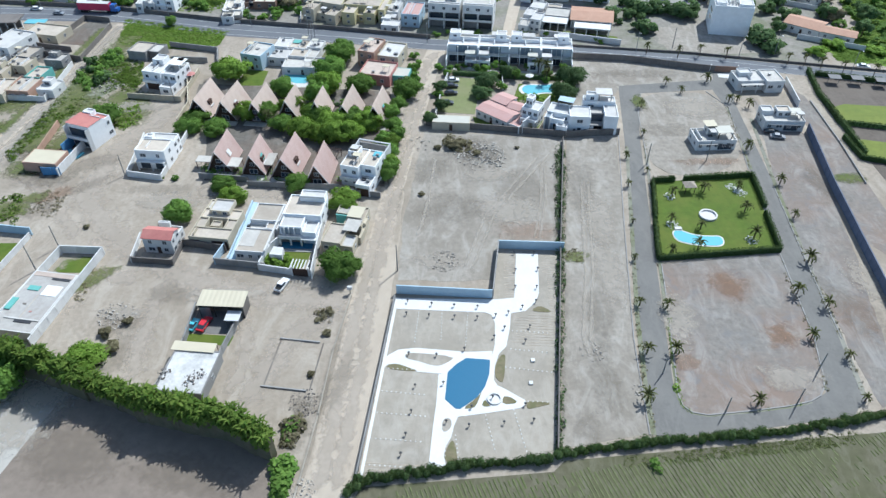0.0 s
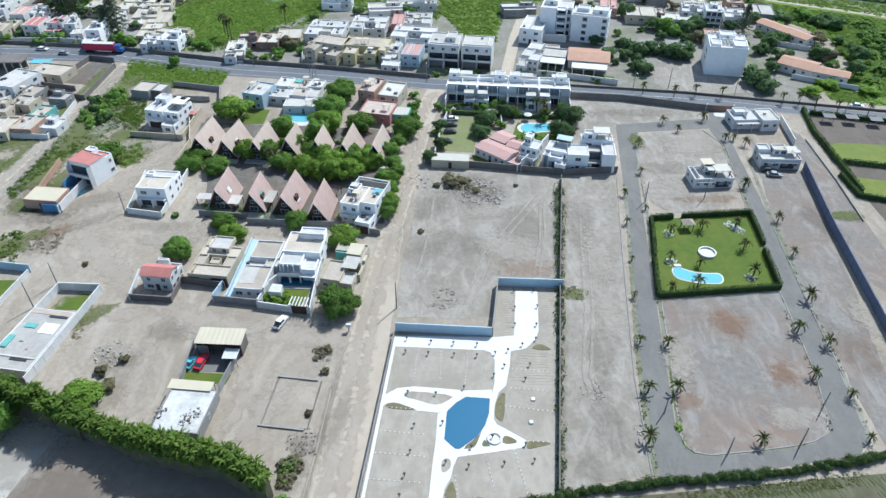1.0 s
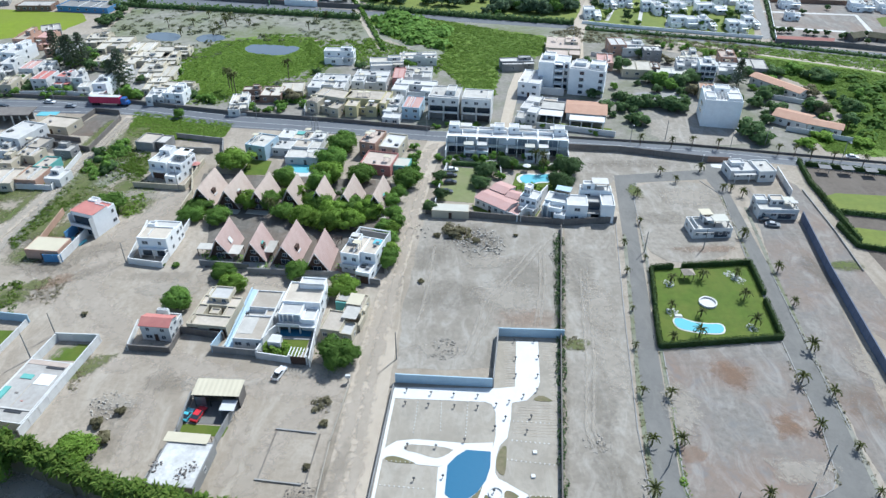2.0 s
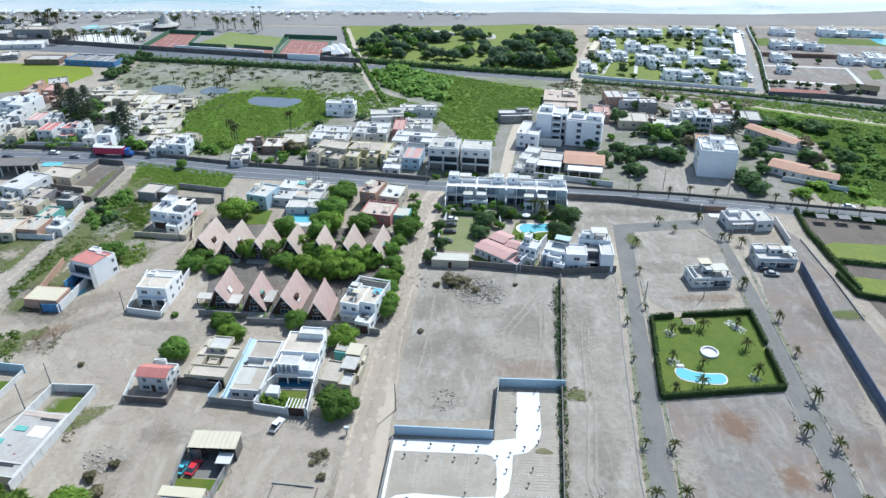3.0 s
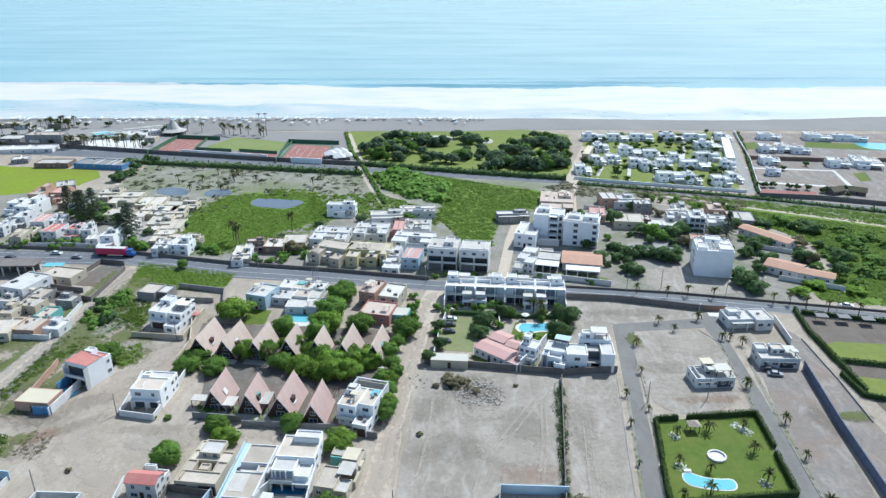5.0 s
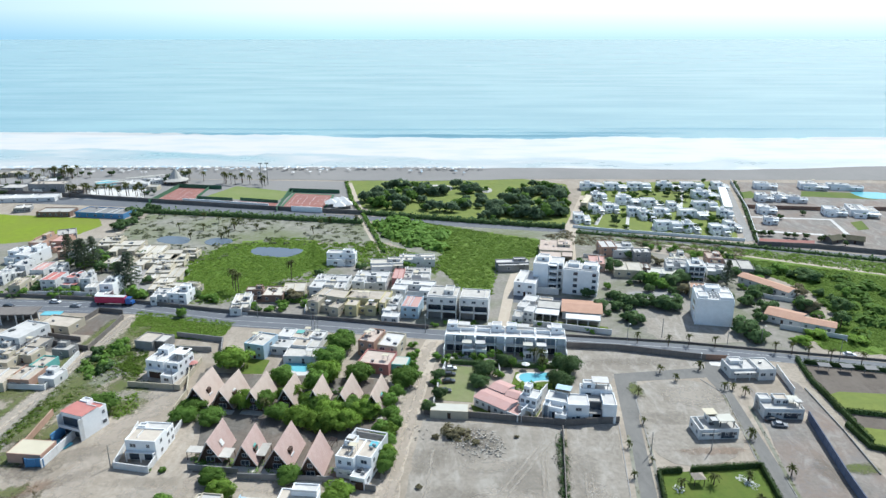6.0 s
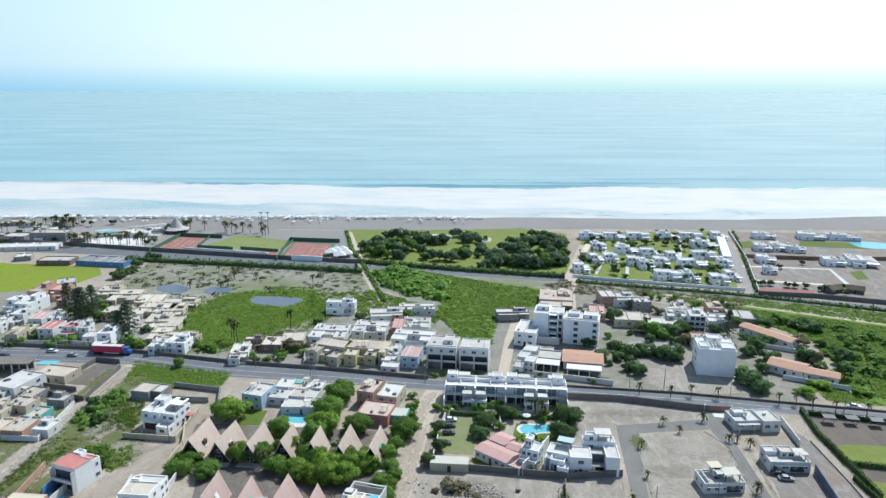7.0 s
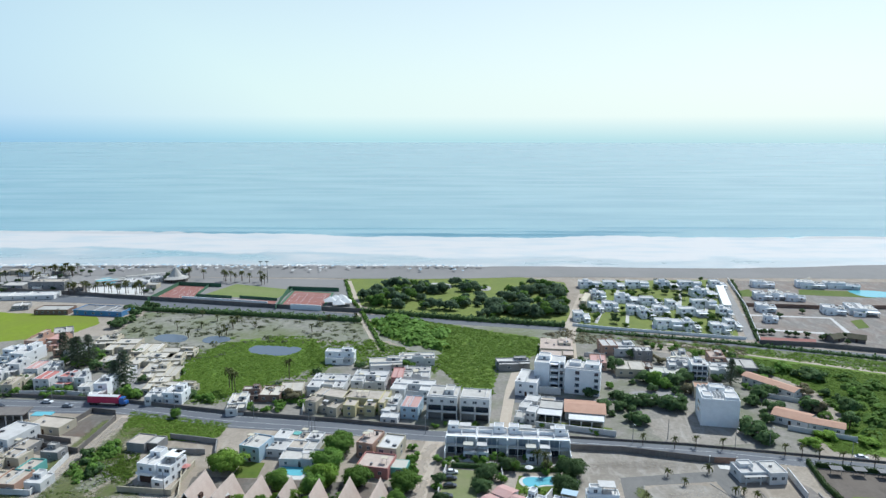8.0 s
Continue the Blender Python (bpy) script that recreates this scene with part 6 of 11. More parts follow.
slab("tower_yard", [(78.0, 262.0), (88.0, 272.0), (99.0, 274.0), (114.0, 262.0), (116.0, 246.0), (100.0, 244.0), (80.0, 248.5)], LOT, -0.2, 0.03, "pale sandy yard round the white tower", "ground", uneven=1.6)
slab("garden_plot", [(80.5, 296.0), (113.0, 303.0), (115.0, 292.0), (86.0, 287.0)], CONCRETE, -0.2, 0.03, "bare grey garden plot", "ground", uneven=.8)
slab("hotel_yard", [(30.0, 293.5), (68.0, 285.5), (64.0, 279.0), (28.5, 284.0)], HIGHWAY, -0.2, 0.03, "grey paved hotel yard", "paving")
slab("cream_yards", [(-182.0, 366.0), (-128.0, 347.0), (-120.0, 318.0), (-112.0, 287.0), (-140.0, 292.0), (-158.0, 320.0)], CONCRETE, -0.2, 0.02, "pale paved yards between terraced houses", "paving", uneven=1.0)

# ---- private plots with white paths and a pool ----
slab("plot_soil", [(-11.4, 119.1), (10.6, 118.0), (11.9, 136.1), (28.6, 134.2), (20.8, 76.9), (-15.0, 73.0)], PLOT, -0.2, 0.03, "raked grey soil plots", "ground")
path_top = .07
for t_pts in ([(-12.0, 116.8), (-11.9, 118.6), (11.3, 118.4), (15.7, 119.0), (17.1, 134.3), (22.5, 134.3), (21.5, 120.7), (20.6, 117.8), (18.0, 114.9), (14.6, 114.1), (14.1, 109.6), (13.0, 104.3), (11.3, 102.2), (10.3, 98.9), (10.0, 95.4), (10.6, 94.0), (12.0, 93.2), (13.8, 91.9), (15.9, 90.5), (16.4, 89.6), (15.0, 88.5), (8.7, 87.3), (2.6, 86.3), (1.8, 84.2), (1.3, 81.7), (0.2, 79.6), (-0.1, 77.6), (0.5, 74.9), (-2.9, 74.8), (-2.3, 83.5), (-1.7, 89.8), (-1.4, 96.6), (0.2, 97.5), (2.5, 99.7), (4.3, 101.0), (9.3, 100.6), (10.1, 102.6), (10.6, 104.9), (10.9, 111.2), (10.2, 113.6), (8.8, 114.3), (-11.2, 115.2)],):
    path_top += .004
    slab("white_path", t_pts, PAVEW, -0.2, path_top, "white paved garden path with curved edges", "path")
for t_pts in ([(-13.1, 98.1), (-13.1, 100.1), (-12.1, 101.7), (-10.1, 103.2), (-6.4, 103.7), (-0.6, 103.2), (4.4, 102.7), (10.0, 103.0), (9.5, 100.6), (4.4, 101.0), (2.3, 99.4), (0.2, 97.4), (-1.3, 96.8), (-5.8, 97.3), (-10.2, 99.2), (-11.9, 99.2)],
        [(-11.7, 118.7), (-11.0, 118.7), (-14.8, 73.4), (-15.4, 73.4)]):
    path_top += .004
    slab("white_path", t_pts, PAVEW, -0.2, path_top, "white paved garden path with curved edges", "path")
pool_edge = [(4.4, 101.0), (9.4, 100.6), (9.1, 96.8), (8.1, 93.6), (6.4, 90.9), (3.0, 88.1), (2.1, 88.2), (-0.0, 90.4), (0.3, 94.6), (0.5, 97.2), (2.3, 99.4)]
slab("pool_water", pool_edge, BIGPOOL, -0.2, 0.13, "flat deep-blue swimming pool", "pool")
for t_pts in ([(-8.6, 102.1), (-6.3, 102.4), (2.1, 101.4), (0.5, 99.8), (-1.1, 98.9), (-2.7, 98.9), (-6.0, 100.2), (-8.3, 100.7)], [(-0.5, 85.2), (0.2, 86.0), (1.2, 85.8), (1.4, 84.2), (0.6, 83.0), (-0.5, 82.8)]):
    slab("soil_island", t_pts, PLOT, -0.2, 0.10, "bare grey soil island in the path", "bed", rounding=1)
for t_pts in ([(-12.4, 98.4), (-11.6, 99.2), (-10.2, 99.4), (-6.7, 98.0), (-5.7, 97.4), (-10.7, 97.7)], [(12.6, 102.2), (12.7, 101.1), (12.0, 94.7), (11.0, 95.0), (10.2, 96.4), (10.4, 98.9), (11.6, 101.9)], [(3.3, 88.1), (6.7, 91.1), (7.6, 92.9), (6.5, 89.6), (5.7, 88.3)], [(7.2, 88.7), (7.9, 90.6), (8.8, 89.2), (9.2, 88.8)],
              [(11.6, 91.3), (13.0, 91.2), (14.8, 89.7), (11.4, 89.2)], [(16.2, 90.0), (18.0, 90.2), (21.7, 89.7), (17.9, 88.6), (16.2, 88.2)], [(0.0, 78.2), (1.3, 81.1), (2.0, 80.5), (2.6, 75.8), (1.3, 75.6), (0.1, 76.9)], [(19.3, 115.3), (21.3, 116.6), (23.3, 115.3), (23.8, 114.5), (20.2, 114.6)]):
    slab("planting_bed", t_pts, BED, -0.2, 0.10, "brown planting bed with thin weeds", "bed", rounding=1)

# ---- lawn park with kidney pool ----
slab("park_lawn", [(56.9, 164.8), (85.7, 167.8), (82.5, 135.9), (51.8, 132.4)], LAWN, -0.2, 0.05, "mown green lawn inside a clipped hedge", "lawn")
slab("pool_rim", [(57.4, 143.4), (59.6, 144.2), (62.6, 142.2), (66.2, 141.6), (70.2, 141.8), (69.6, 137.5), (65.5, 137.3), (60.6, 138.2), (57.6, 139.6)], TILE, -0.2, 0.12, "pale pool rim", "pool", rounding=2)
slab("pool_water", [(57.7, 143.1), (59.6, 143.8), (62.5, 141.8), (66.2, 141.2), (69.8, 141.4), (69.3, 137.9), (65.5, 137.7), (60.8, 138.6), (57.9, 139.8)], POOLW, -0.2, 0.17, "bright turquoise kidney-shaped pool", "pool", rounding=2)

# ---- driven tracks and stains on the bare ground ----
for pts, w in (([(-21.4, 117.1), (-40.5, 118.7), (-61.9, 124.7), (-82.0, 137.2), (-98.8, 155.8), (-98.1, 184.0), (-86.7, 209.8)], 11.0), ([(-84.2, 139.4), (-94.3, 130.7), (-98.9, 114.4)], 7.0), ([(-69.7, 159.4), (-48.5, 158.9), (-21.9, 156.6)], 9.0), ([(-72.2, 123.0), (-84.4, 126.8), (-86.3, 112.0)], 6.0), ([(-24.5, 116.2), (-34.3, 105.9), (-40.0, 88.1)], 8.0), ([(-66.1, 125.0), (-66.6, 112.2), (-64.4, 93.4)], 6.0), ([(-93.6, 139.3), (-116.2, 163.4), (-125.2, 168.8)], 6.0), ([(-48.6, 119.5), (-42.9, 105.8), (-42.9, 90.8)], 5.0),
               ([(-22.6, 69.1), (-21.3, 91.1), (-19.1, 127.5), (-16.7, 149.3), (-10.6, 220.3), (-5.3, 246.1)], 5.0), ([(-19.6, 69.1), (-18.2, 88.4), (-16.7, 127.6), (-14.2, 156.7), (-7.7, 220.3)], 4.0)):
    soft_strip("driven_track", pts, w, PALE, "pale driven track over the bare ground")
# Earth stains; the wide far-left ones also stand in for a dimmer corner.
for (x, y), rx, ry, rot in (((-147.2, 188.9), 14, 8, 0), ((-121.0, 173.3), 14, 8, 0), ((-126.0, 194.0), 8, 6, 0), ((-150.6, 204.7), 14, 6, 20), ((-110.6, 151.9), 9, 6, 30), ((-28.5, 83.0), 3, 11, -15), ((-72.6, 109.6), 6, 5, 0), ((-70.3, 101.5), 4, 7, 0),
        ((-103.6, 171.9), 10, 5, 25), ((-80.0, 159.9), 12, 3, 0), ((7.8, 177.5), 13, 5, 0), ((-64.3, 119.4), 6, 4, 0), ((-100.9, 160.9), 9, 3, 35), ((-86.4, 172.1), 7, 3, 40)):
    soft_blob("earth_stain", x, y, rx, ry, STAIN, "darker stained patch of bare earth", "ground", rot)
for (x, y), rx, ry, rot in (((-22.7, 92.5), 3, 12, -12), ((1.2, 151.9), 12, 8, 0), ((20.0, 162.3), 8, 12, 0), ((-5.3, 170.2), 6, 8, 0), ((34.3, 113.4), 4, 11, 0), ((37.2, 162.5), 5, 16, 0), ((33.1, 94.5), 4, 10, 0), ((92.5, 114.0), 6, 14, 20),
        ((104.5, 163.2), 4, 12, 20), ((67.4, 192.2), 10, 6, 0), ((66.1, 229.2), 22, 4, 0), ((-69.4, 77.6), 12, 8, 0), ((-46.9, 73.2), 14, 5, -10), ((27.6, 84.3), 3, 4, 0)):
    soft_blob("earth_stain", x, y, rx, ry, STAIN, "darker stained patch of bare earth", "ground", rot)
for (x, y), rx, ry, rot in (((66.3, 123.7), 6.5, 6, 0), ((66.6, 123.0), 4, 4, 0), ((72.7, 107.9), 5, 5, 0), ((72.9, 108.2), 3.4, 3, 0), ((50.6, 100.6), 4, 3, 0), ((76.7, 175.3), 12, 3, 0), ((20.0, 142.8), 10, 5, 0), ((-108.6, 156.9), 8, 4, 30)):
    soft_blob("earth_stain", x, y, rx, ry, REDDISH, "reddish patch of bare earth", "ground", rot)
for (x, y), rx, ry, rot in (((-122.3, 231.4), 12, 6, 40), ((-121.3, 203.9), 14, 6, 40), ((-144.2, 188.4), 10, 8, 40), ((-100.5, 236.1), 9, 6, 0), ((-108.2, 209.6), 7, 10, 0), ((-144.1, 206.5), 17, 9, 20), ((-153.4, 193.9), 14, 7, 0),
        ((-147.8, 204.7), 8, 5, 30), ((-119.6, 236.6), 10, 6, 0), ((-101.7, 207.0), 6, 9, 0), ((-120.3, 203.0), 12, 5, 20), ((-112.7, 155.6), 5, 3, 30)):
    soft_blob("weedy_patch", x, y, rx, ry, WEEDY, "thin patch of green weeds on bare ground", "ground", rot)
for (x, y), rx, ry, rot in (((-102.5, 198.8), 8, 9, 0), ((-110.0, 225.3), 9, 8, 0), ((-116.4, 150.6), 6, 5, 0), ((-84.9, 122.9), 3, 9, -40), ((31.8, 133.2), 4, 2.5, 0), ((-115.2, 183.8), 14, 6, 40), ((-120.0, 171.8), 10, 7, 40), ((112.5, 167.3), 6, 3, 0),
        ((-47.0, 245.7), 8, 6, 0), ((-151.6, 200.2), 9, 6, 40), ((62.2, 209.5), 3, 5, 0)):
    soft_blob("weedy_patch", x, y, rx, ry, WEEDY, "thin patch of green weeds on bare ground", "ground", rot)
for (x, y), rx, ry, rot in (((-83.6, 85.0), 12, 9, 20), ((-81.6, 90.4), 10, 4, 0), ((39.6, 147.6), 5, 14, 0), ((39.3, 128.2), 4, 14, 0), ((71.0, 96.4), 8, 4, 0), ((10.7, 167.6), 9, 4, 0), ((-1.5, 130.8), 7, 4, 0), ((16.2, 152.1), 9, 8, 0), ((52.0, 113.6), 5, 9, 0), ((-101.7, 204.1), 12, 5, 0), ((-76.4, 153.5), 10, 5, 0), ((-51.2, 119.5), 14, 3, 0), ((-73.2, 113.0), 7, 3, 0), ((79.7, 206.1), 12, 8, 0), ((-30.8, 123.5), 9, 3, 0), ((99.9, 125.0), 5, 10, 20)):
    soft_blob("dust_patch", x, y, rx, ry, DUST, "pale dusty patch of bare ground", "ground", rot)
for pts, w in (([(28.2, 174.8), (26.7, 157.2), (23.4, 139.5)], 1.0), ([(26.9, 174.8), (25.4, 157.2), (22.2, 139.5)], 1.0), ([(-7.4, 140.2), (-5.0, 156.8), (-3.8, 175.9)], 1.4), ([(32.5, 100.4), (31.4, 106.7), (35.2, 128.2), (39.2, 165.2)], 1.2), ([(30.8, 100.4), (29.8, 106.6), (33.4, 128.1), (37.3, 165.1)], 1.2), ([(4.0, 127.8), (10.1, 149.6), (27.8, 179.2)], 1.2), ([(6.0, 127.8), (12.4, 149.6), (30.3, 179.3)], 1.2)):
    soft_strip("wheel_rut", pts, w, DUST, "pale wheel rut in the gravel")
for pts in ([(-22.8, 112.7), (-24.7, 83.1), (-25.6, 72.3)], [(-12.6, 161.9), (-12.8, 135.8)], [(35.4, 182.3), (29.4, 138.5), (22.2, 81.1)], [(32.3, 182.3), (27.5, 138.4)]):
    soft_strip("wall_foot_stain", pts, 2.5, STAIN, "dark band along the foot of a wall", "ground")

for pts in ([(-151.9, 243.0), (-133.4, 238.9), (-132.8, 230.9), (-150.2, 236.3)], [(-146.9, 260.9), (-143.5, 271.3), (-132.8, 267.9), (-135.3, 249.3), (-151.2, 251.2)]):
    slab("yard_ground", pts, LOTR, -.1, .03, "dark grey bare yard behind block walls", "ground", uneven=.3)
# Dark gravel: grey lanes plus the shade between cabins, put into the colour.
slab("yard_ground", [(-83.5, 205.3), (-85.1, 220.2), (-19.9, 215.7), (-16.6, 195.3), (-81.6, 198.8)], LOTR, -.1, .026, "dark earth between the cabins, shade put into its colour", "ground", uneven=.4)

for pts, w in (([(-122.0, 259.0), (-123.7, 226.9), (-124.1, 196.8), (-125.3, 176.3)], 13), ([(-134.9, 266.4), (-136.7, 235.2), (-137.0, 204.7), (-137.8, 185.5)], 5)):
    soft_strip("weedy_verge", pts, w, WEEDY, "weedy green verge beside the dirt track", "ground")
soft_strip("driven_track", [(-129.0, 268.7), (-130.2, 261.7), (-131.5, 243.3), (-132.0, 226.9), (-132.5, 212.1), (-133.5, 200.0), (-135.0, 187.9), (-136.0, 176.0), (-137.0, 158.0)], 5.5, DUST, "pale driven track between weeds")
soft_strip("driven_track", [(-128.5, 268.7), (-128.9, 263.7), (-130.5, 233.0), (-130.5, 201.1), (-131.1, 179.3), (-132.6, 158.0)], 4.0, DUST, "pale driven track between weeds")
slab("club_ground", [(-202.1, 432.7), (-215.1, 530.0), (-73.7, 521.7), (-53.9, 428.8), (-112.2, 433.7)], SAND, -.2, .028, "grey sandy ground behind the beach", "ground", uneven=.6)
slab("clay_strip", [(-171.3, 466.0), (-113.6, 455.4), (-113.9, 442.4), (-176.0, 456.4)], CLAY, -.2, .05, "long strip of red clay in front of the pitch", "court")
# Added wall, raised above the coast wall to give its bright upper band.
wall_run("strip_wall", [(-177.0, 455.2), (-116.5, 441.6)], 3.3, BRIGHTW, "long white wall added as a bright band above the coast wall", .4, 0)
wall_run("strip_wall", [(-99.9, 435.2), (-79.9, 431.4)], 3.4, BRIGHTW, "short white wall in front of the clay court", .4, 0)
for pts in ([(-172.0, 467.6), (-146.0, 462.4)], [(-141.0, 463.4), (-113.8, 456.6)], [(-172.0, 468.0), (-173.4, 500.0)], [(-112.0, 457.6), (-110.0, 487.0)]):
    wall_run("court_fence", pts, 2.0, COURTG, "green windbreak fence beside the pitch", .1, 0, False, "fence")
slab("coast_strip", [(-75.3, 517.7), (-71.8, 533.8), (-13.7, 540.8), (47.7, 529.1), (48.4, 513.4), (-13.3, 522.4), (-63.6, 510.2)], OLIVE, -.2, .05, "olive grass strip along the beach", "lawn", uneven=.8)
slab("scrub_ground", [(-75.2, 365.0), (-42.3, 371.4), (-27.6, 360.6), (-3.3, 335.6), (-5.7, 313.5), (-25.1, 325.6), (-53.6, 333.5), (-64.2, 322.9)], DRYMARSH, -.3, .019, "rough grassy ground behind the houses", "scrub", uneven=1.0)
slab("scrub_ground", [(-71.4, 369.1), (-45.8, 388.4), (-31.9, 421.1), (75.9, 398.8), (162.9, 362.4), (147.6, 327.2), (120.5, 362.0), (63.7, 365.4), (30.4, 334.2), (-3.2, 333.9), (-31.2, 368.5)], DRYMARSH, -.3, .017, "rough grassy ground beside the coastal road", "scrub", uneven=1.0)
# ---- boundary walls ----
wall_run("plot_wall", [(-11.4, 120.2), (10.7, 118.9)], 2.6, SKYW, "pale blue rendered boundary wall")
wall_run("plot_wall", [(10.7, 118.9), (12.8, 136.1)], 2.6, CONCRETE, "grey rendered boundary wall")
wall_run("plot_wall", [(12.8, 136.3), (28.8, 135.7)], 2.6, SKYW, "pale blue rendered boundary wall")
wall_run("plot_wall", [(-11.8, 118.1), (-16.0, 71.6)], 1.3, GREYW, "low grey boundary wall along the road")
wall_run("field_wall", [(34.6, 185.4), (28.5, 138.4), (21.2, 78.7)], 1.6, BLOCKW, "dark weathered boundary wall with dry weeds")
wall_run("lot_wall", [(-6.9, 194.0), (35.5, 187.7), (52.1, 189.4)], 2.2, BLOCKW, "dark weathered boundary wall of the lots")
wall_run("road_wall", [(44.0, 240.4), (62.7, 238.7), (92.6, 230.7)], 2.3, BLOCKW, "dark weathered wall beside the highway")
wall_run("side_wall", [(110.4, 192.0), (106.1, 163.2), (103.0, 135.0), (100.2, 109.1)], 2.8, SHADEW, "long dark grey boundary wall, blue shade put into its colour")
wall_run("median_wall", [(-248.9, 289.1), (-190.9, 289.0), (-143.6, 284.3), (-88.1, 271.2), (-44.5, 264.1), (-7.4, 256.7)], 1.5, BLOCKW, "dark wall with piers along the highway", posts=7.0)
wall_run("median_wall", [(1.6, 253.6), (45.5, 250.4), (87.6, 244.7), (157.9, 230.0), (188.6, 221.4)], 0.8, BLOCKW, "low dark guard wall along the highway", posts=7.0)

# ---- cabins ----
for k, (x, y, half, length, rot, sky_l) in enumerate(((-64.4, 173.4, 3.5, 10.5, -4, False), (-54.4, 171.4, 3.4, 9.8, -4, True), (-44.9, 171.3, 4.0, 12.5, -7, True), (-35.6, 167.4, 3.5, 11, -5, False),
                                                      (-78.0, 203.7, 4.0, 13, -6, True), (-69.0, 202, 3.9, 12.5, -9, True), (-59.4, 201.1, 3.6, 12, -8, False), (-49.7, 201.3, 3.4, 9.5, -8, False),
                                                      (-40.6, 200.5, 3.2, 9, -7, False), (-31.5, 200.0, 3.7, 12, -8, True), (-21.9, 199.3, 3.5, 12, -8, True))):
    a_frame(x, y, half, length, rot, 7.5, AROOF if k < 4 else AROOFB, "A-frame cabin with a steep faded pink tiled roof" if k < 4 else "A-frame cabin with a steep faded beige tiled roof", sky_l, panel={0: KERB, 1: GREENT, 10: GREENT, 5: KERB}.get(k))

# ---- houses south of the highway ----
massed_house(-83.8, 174.1, 8.7, 8.8, -5.0, "white two-storey house with a tan roof behind a yard wall", (
    (0, 0, 1, .72, 0, 6.2, 2, (2, 0, 2, 1), None, ROOFT), (.02, .72, .98, 1.25, 0, 5.2, 2, (0, 0, 1, 2), None, ROOFW), (.05, .74, .3, .95, 4.8, 6.6, 1, (0, 0, 0, 0), None, None)),
    (("front_canopy", .02, -.14, .98, 0, 2.9, 3.05, WHITE), ("front_column", .03, -.13, .07, -.1, 0, 2.9, WHITE), ("front_column", .5, -.13, .54, -.1, 0, 2.9, WHITE), ("front_column", .93, -.13, .97, -.1, 0, 2.9, WHITE), ("front_glazing", .1, -.012, .42, .004, .2, 2.5, GLASS), ("front_glazing", .6, -.012, .9, .004, .2, 2.5, GLASS), ("roof_kerb", .3, .2, .32, .6, 5.85, 6.3, WHITE)), BRIGHTW, seed=1, clutter=False)
massed_house(-107.4, 184.7, 8.2, 9.8, -19.7, "white two-storey house with red roof terrace and front balcony", (
    (0, .1, 1, .72, 0, 7.5, 2, (0, 0, 2, 0), None, REDROOF), (0, .72, 1, 1, 0, 6.8, 2, (0, 1, 1, 1), None, REDROOF), (.1, .74, .45, .97, 6.4, 8.0, 1, (1, 0, 0, 0), None, ROOFW)),
    (("balcony_slab", .02, -.05, .98, .1, 3.2, 3.4, WHITE), ("balcony_rail", .02, -.05, .98, -.035, 3.4, 4.2, WHITE), ("front_glazing", .1, .085, .9, .098, 3.6, 6.2, GLASS), ("front_glazing", .1, .085, .9, .098, .3, 2.9, GLASS), ("side_fin", .0, -.05, .03, .1, 0, 7.0, WHITE), ("side_fin", .97, -.05, 1, .1, 0, 7.0, WHITE), ("roof_beam", .5, .66, .95, .69, 7.6, 7.8, WHITE), ("roof_post", .92, .66, .95, .69, 6.0, 7.6, WHITE), ("yard_pool", .1, -.5, .8, -.2, 0, .3, POOLW), ("roof_tiles", -.01, .09, 1.01, .73, 7.5, 7.58, REDROOF)), BRIGHTW, seed=2, clutter=False)
house(-115.3, 171.1, 10.1, 6.9, -5.7, 3.2, 1, wall=SALMON, roof=CREAMSHEET, bays=(0, 0, 0, 0), label="salmon-walled hut with a cream sheet roof", parapet=.05, seed=3)
massed_house(-95.6, 220.2, 11.6, 11.4, -14.0, "white two-storey house with roof terraces and a gated yard", (
    (0, .1, .58, 1, 0, 6.4, 2, (2, 0, 3, 1), None, None), (.58, .2, 1, 1, 0, 5.8, 2, (2, 0, 0, 3), None, None), (.08, .6, .42, .95, 6.0, 8.0, 1, (1, 0, 1, 0), None, None), (.62, -.14, 1, .2, 0, 3.0, 1, (1, 0, 0, 1), None, ROOFW)),
    (("balcony_slab", .04, -.02, .5, .1, 3.0, 3.2, BRIGHTW), ("balcony_rail", .04, -.02, .5, -.005, 3.2, 4.0, BRIGHTW), ("shade_slab", .6, .5, 1.03, .95, 7.4, 7.55, BRIGHTW), ("shade_post", .98, .5, 1.0, .53, 5.4, 7.4, BRIGHTW), ("garage_door", .08, .085, .46, .097, 0, 2.4, TIMBER)), BRIGHTW, ROOFW, seed=4)
gable_house(-70.6, 135.7, 7.4, 4.3, -5.7, 4.6, 5.6, WHITE, REDROOF, "small white two-storey house with a red pitched roof", storeys=2, over=.25, bays=(2, 0, 1, 2))
massed_house(-69.7, 139.4, 5.8, 2.7, -5.7, "white walled terrace behind the red-roofed house", ((0, 0, 1, 1, 0, 3.0, 1, (0, 0, 0, 1), WHITE, ROOFT), (0, .7, .5, 1, 2.7, 4.4, 1, (0, 0, 0, 0), WHITE, ROOF)), seed=5, clutter=False)
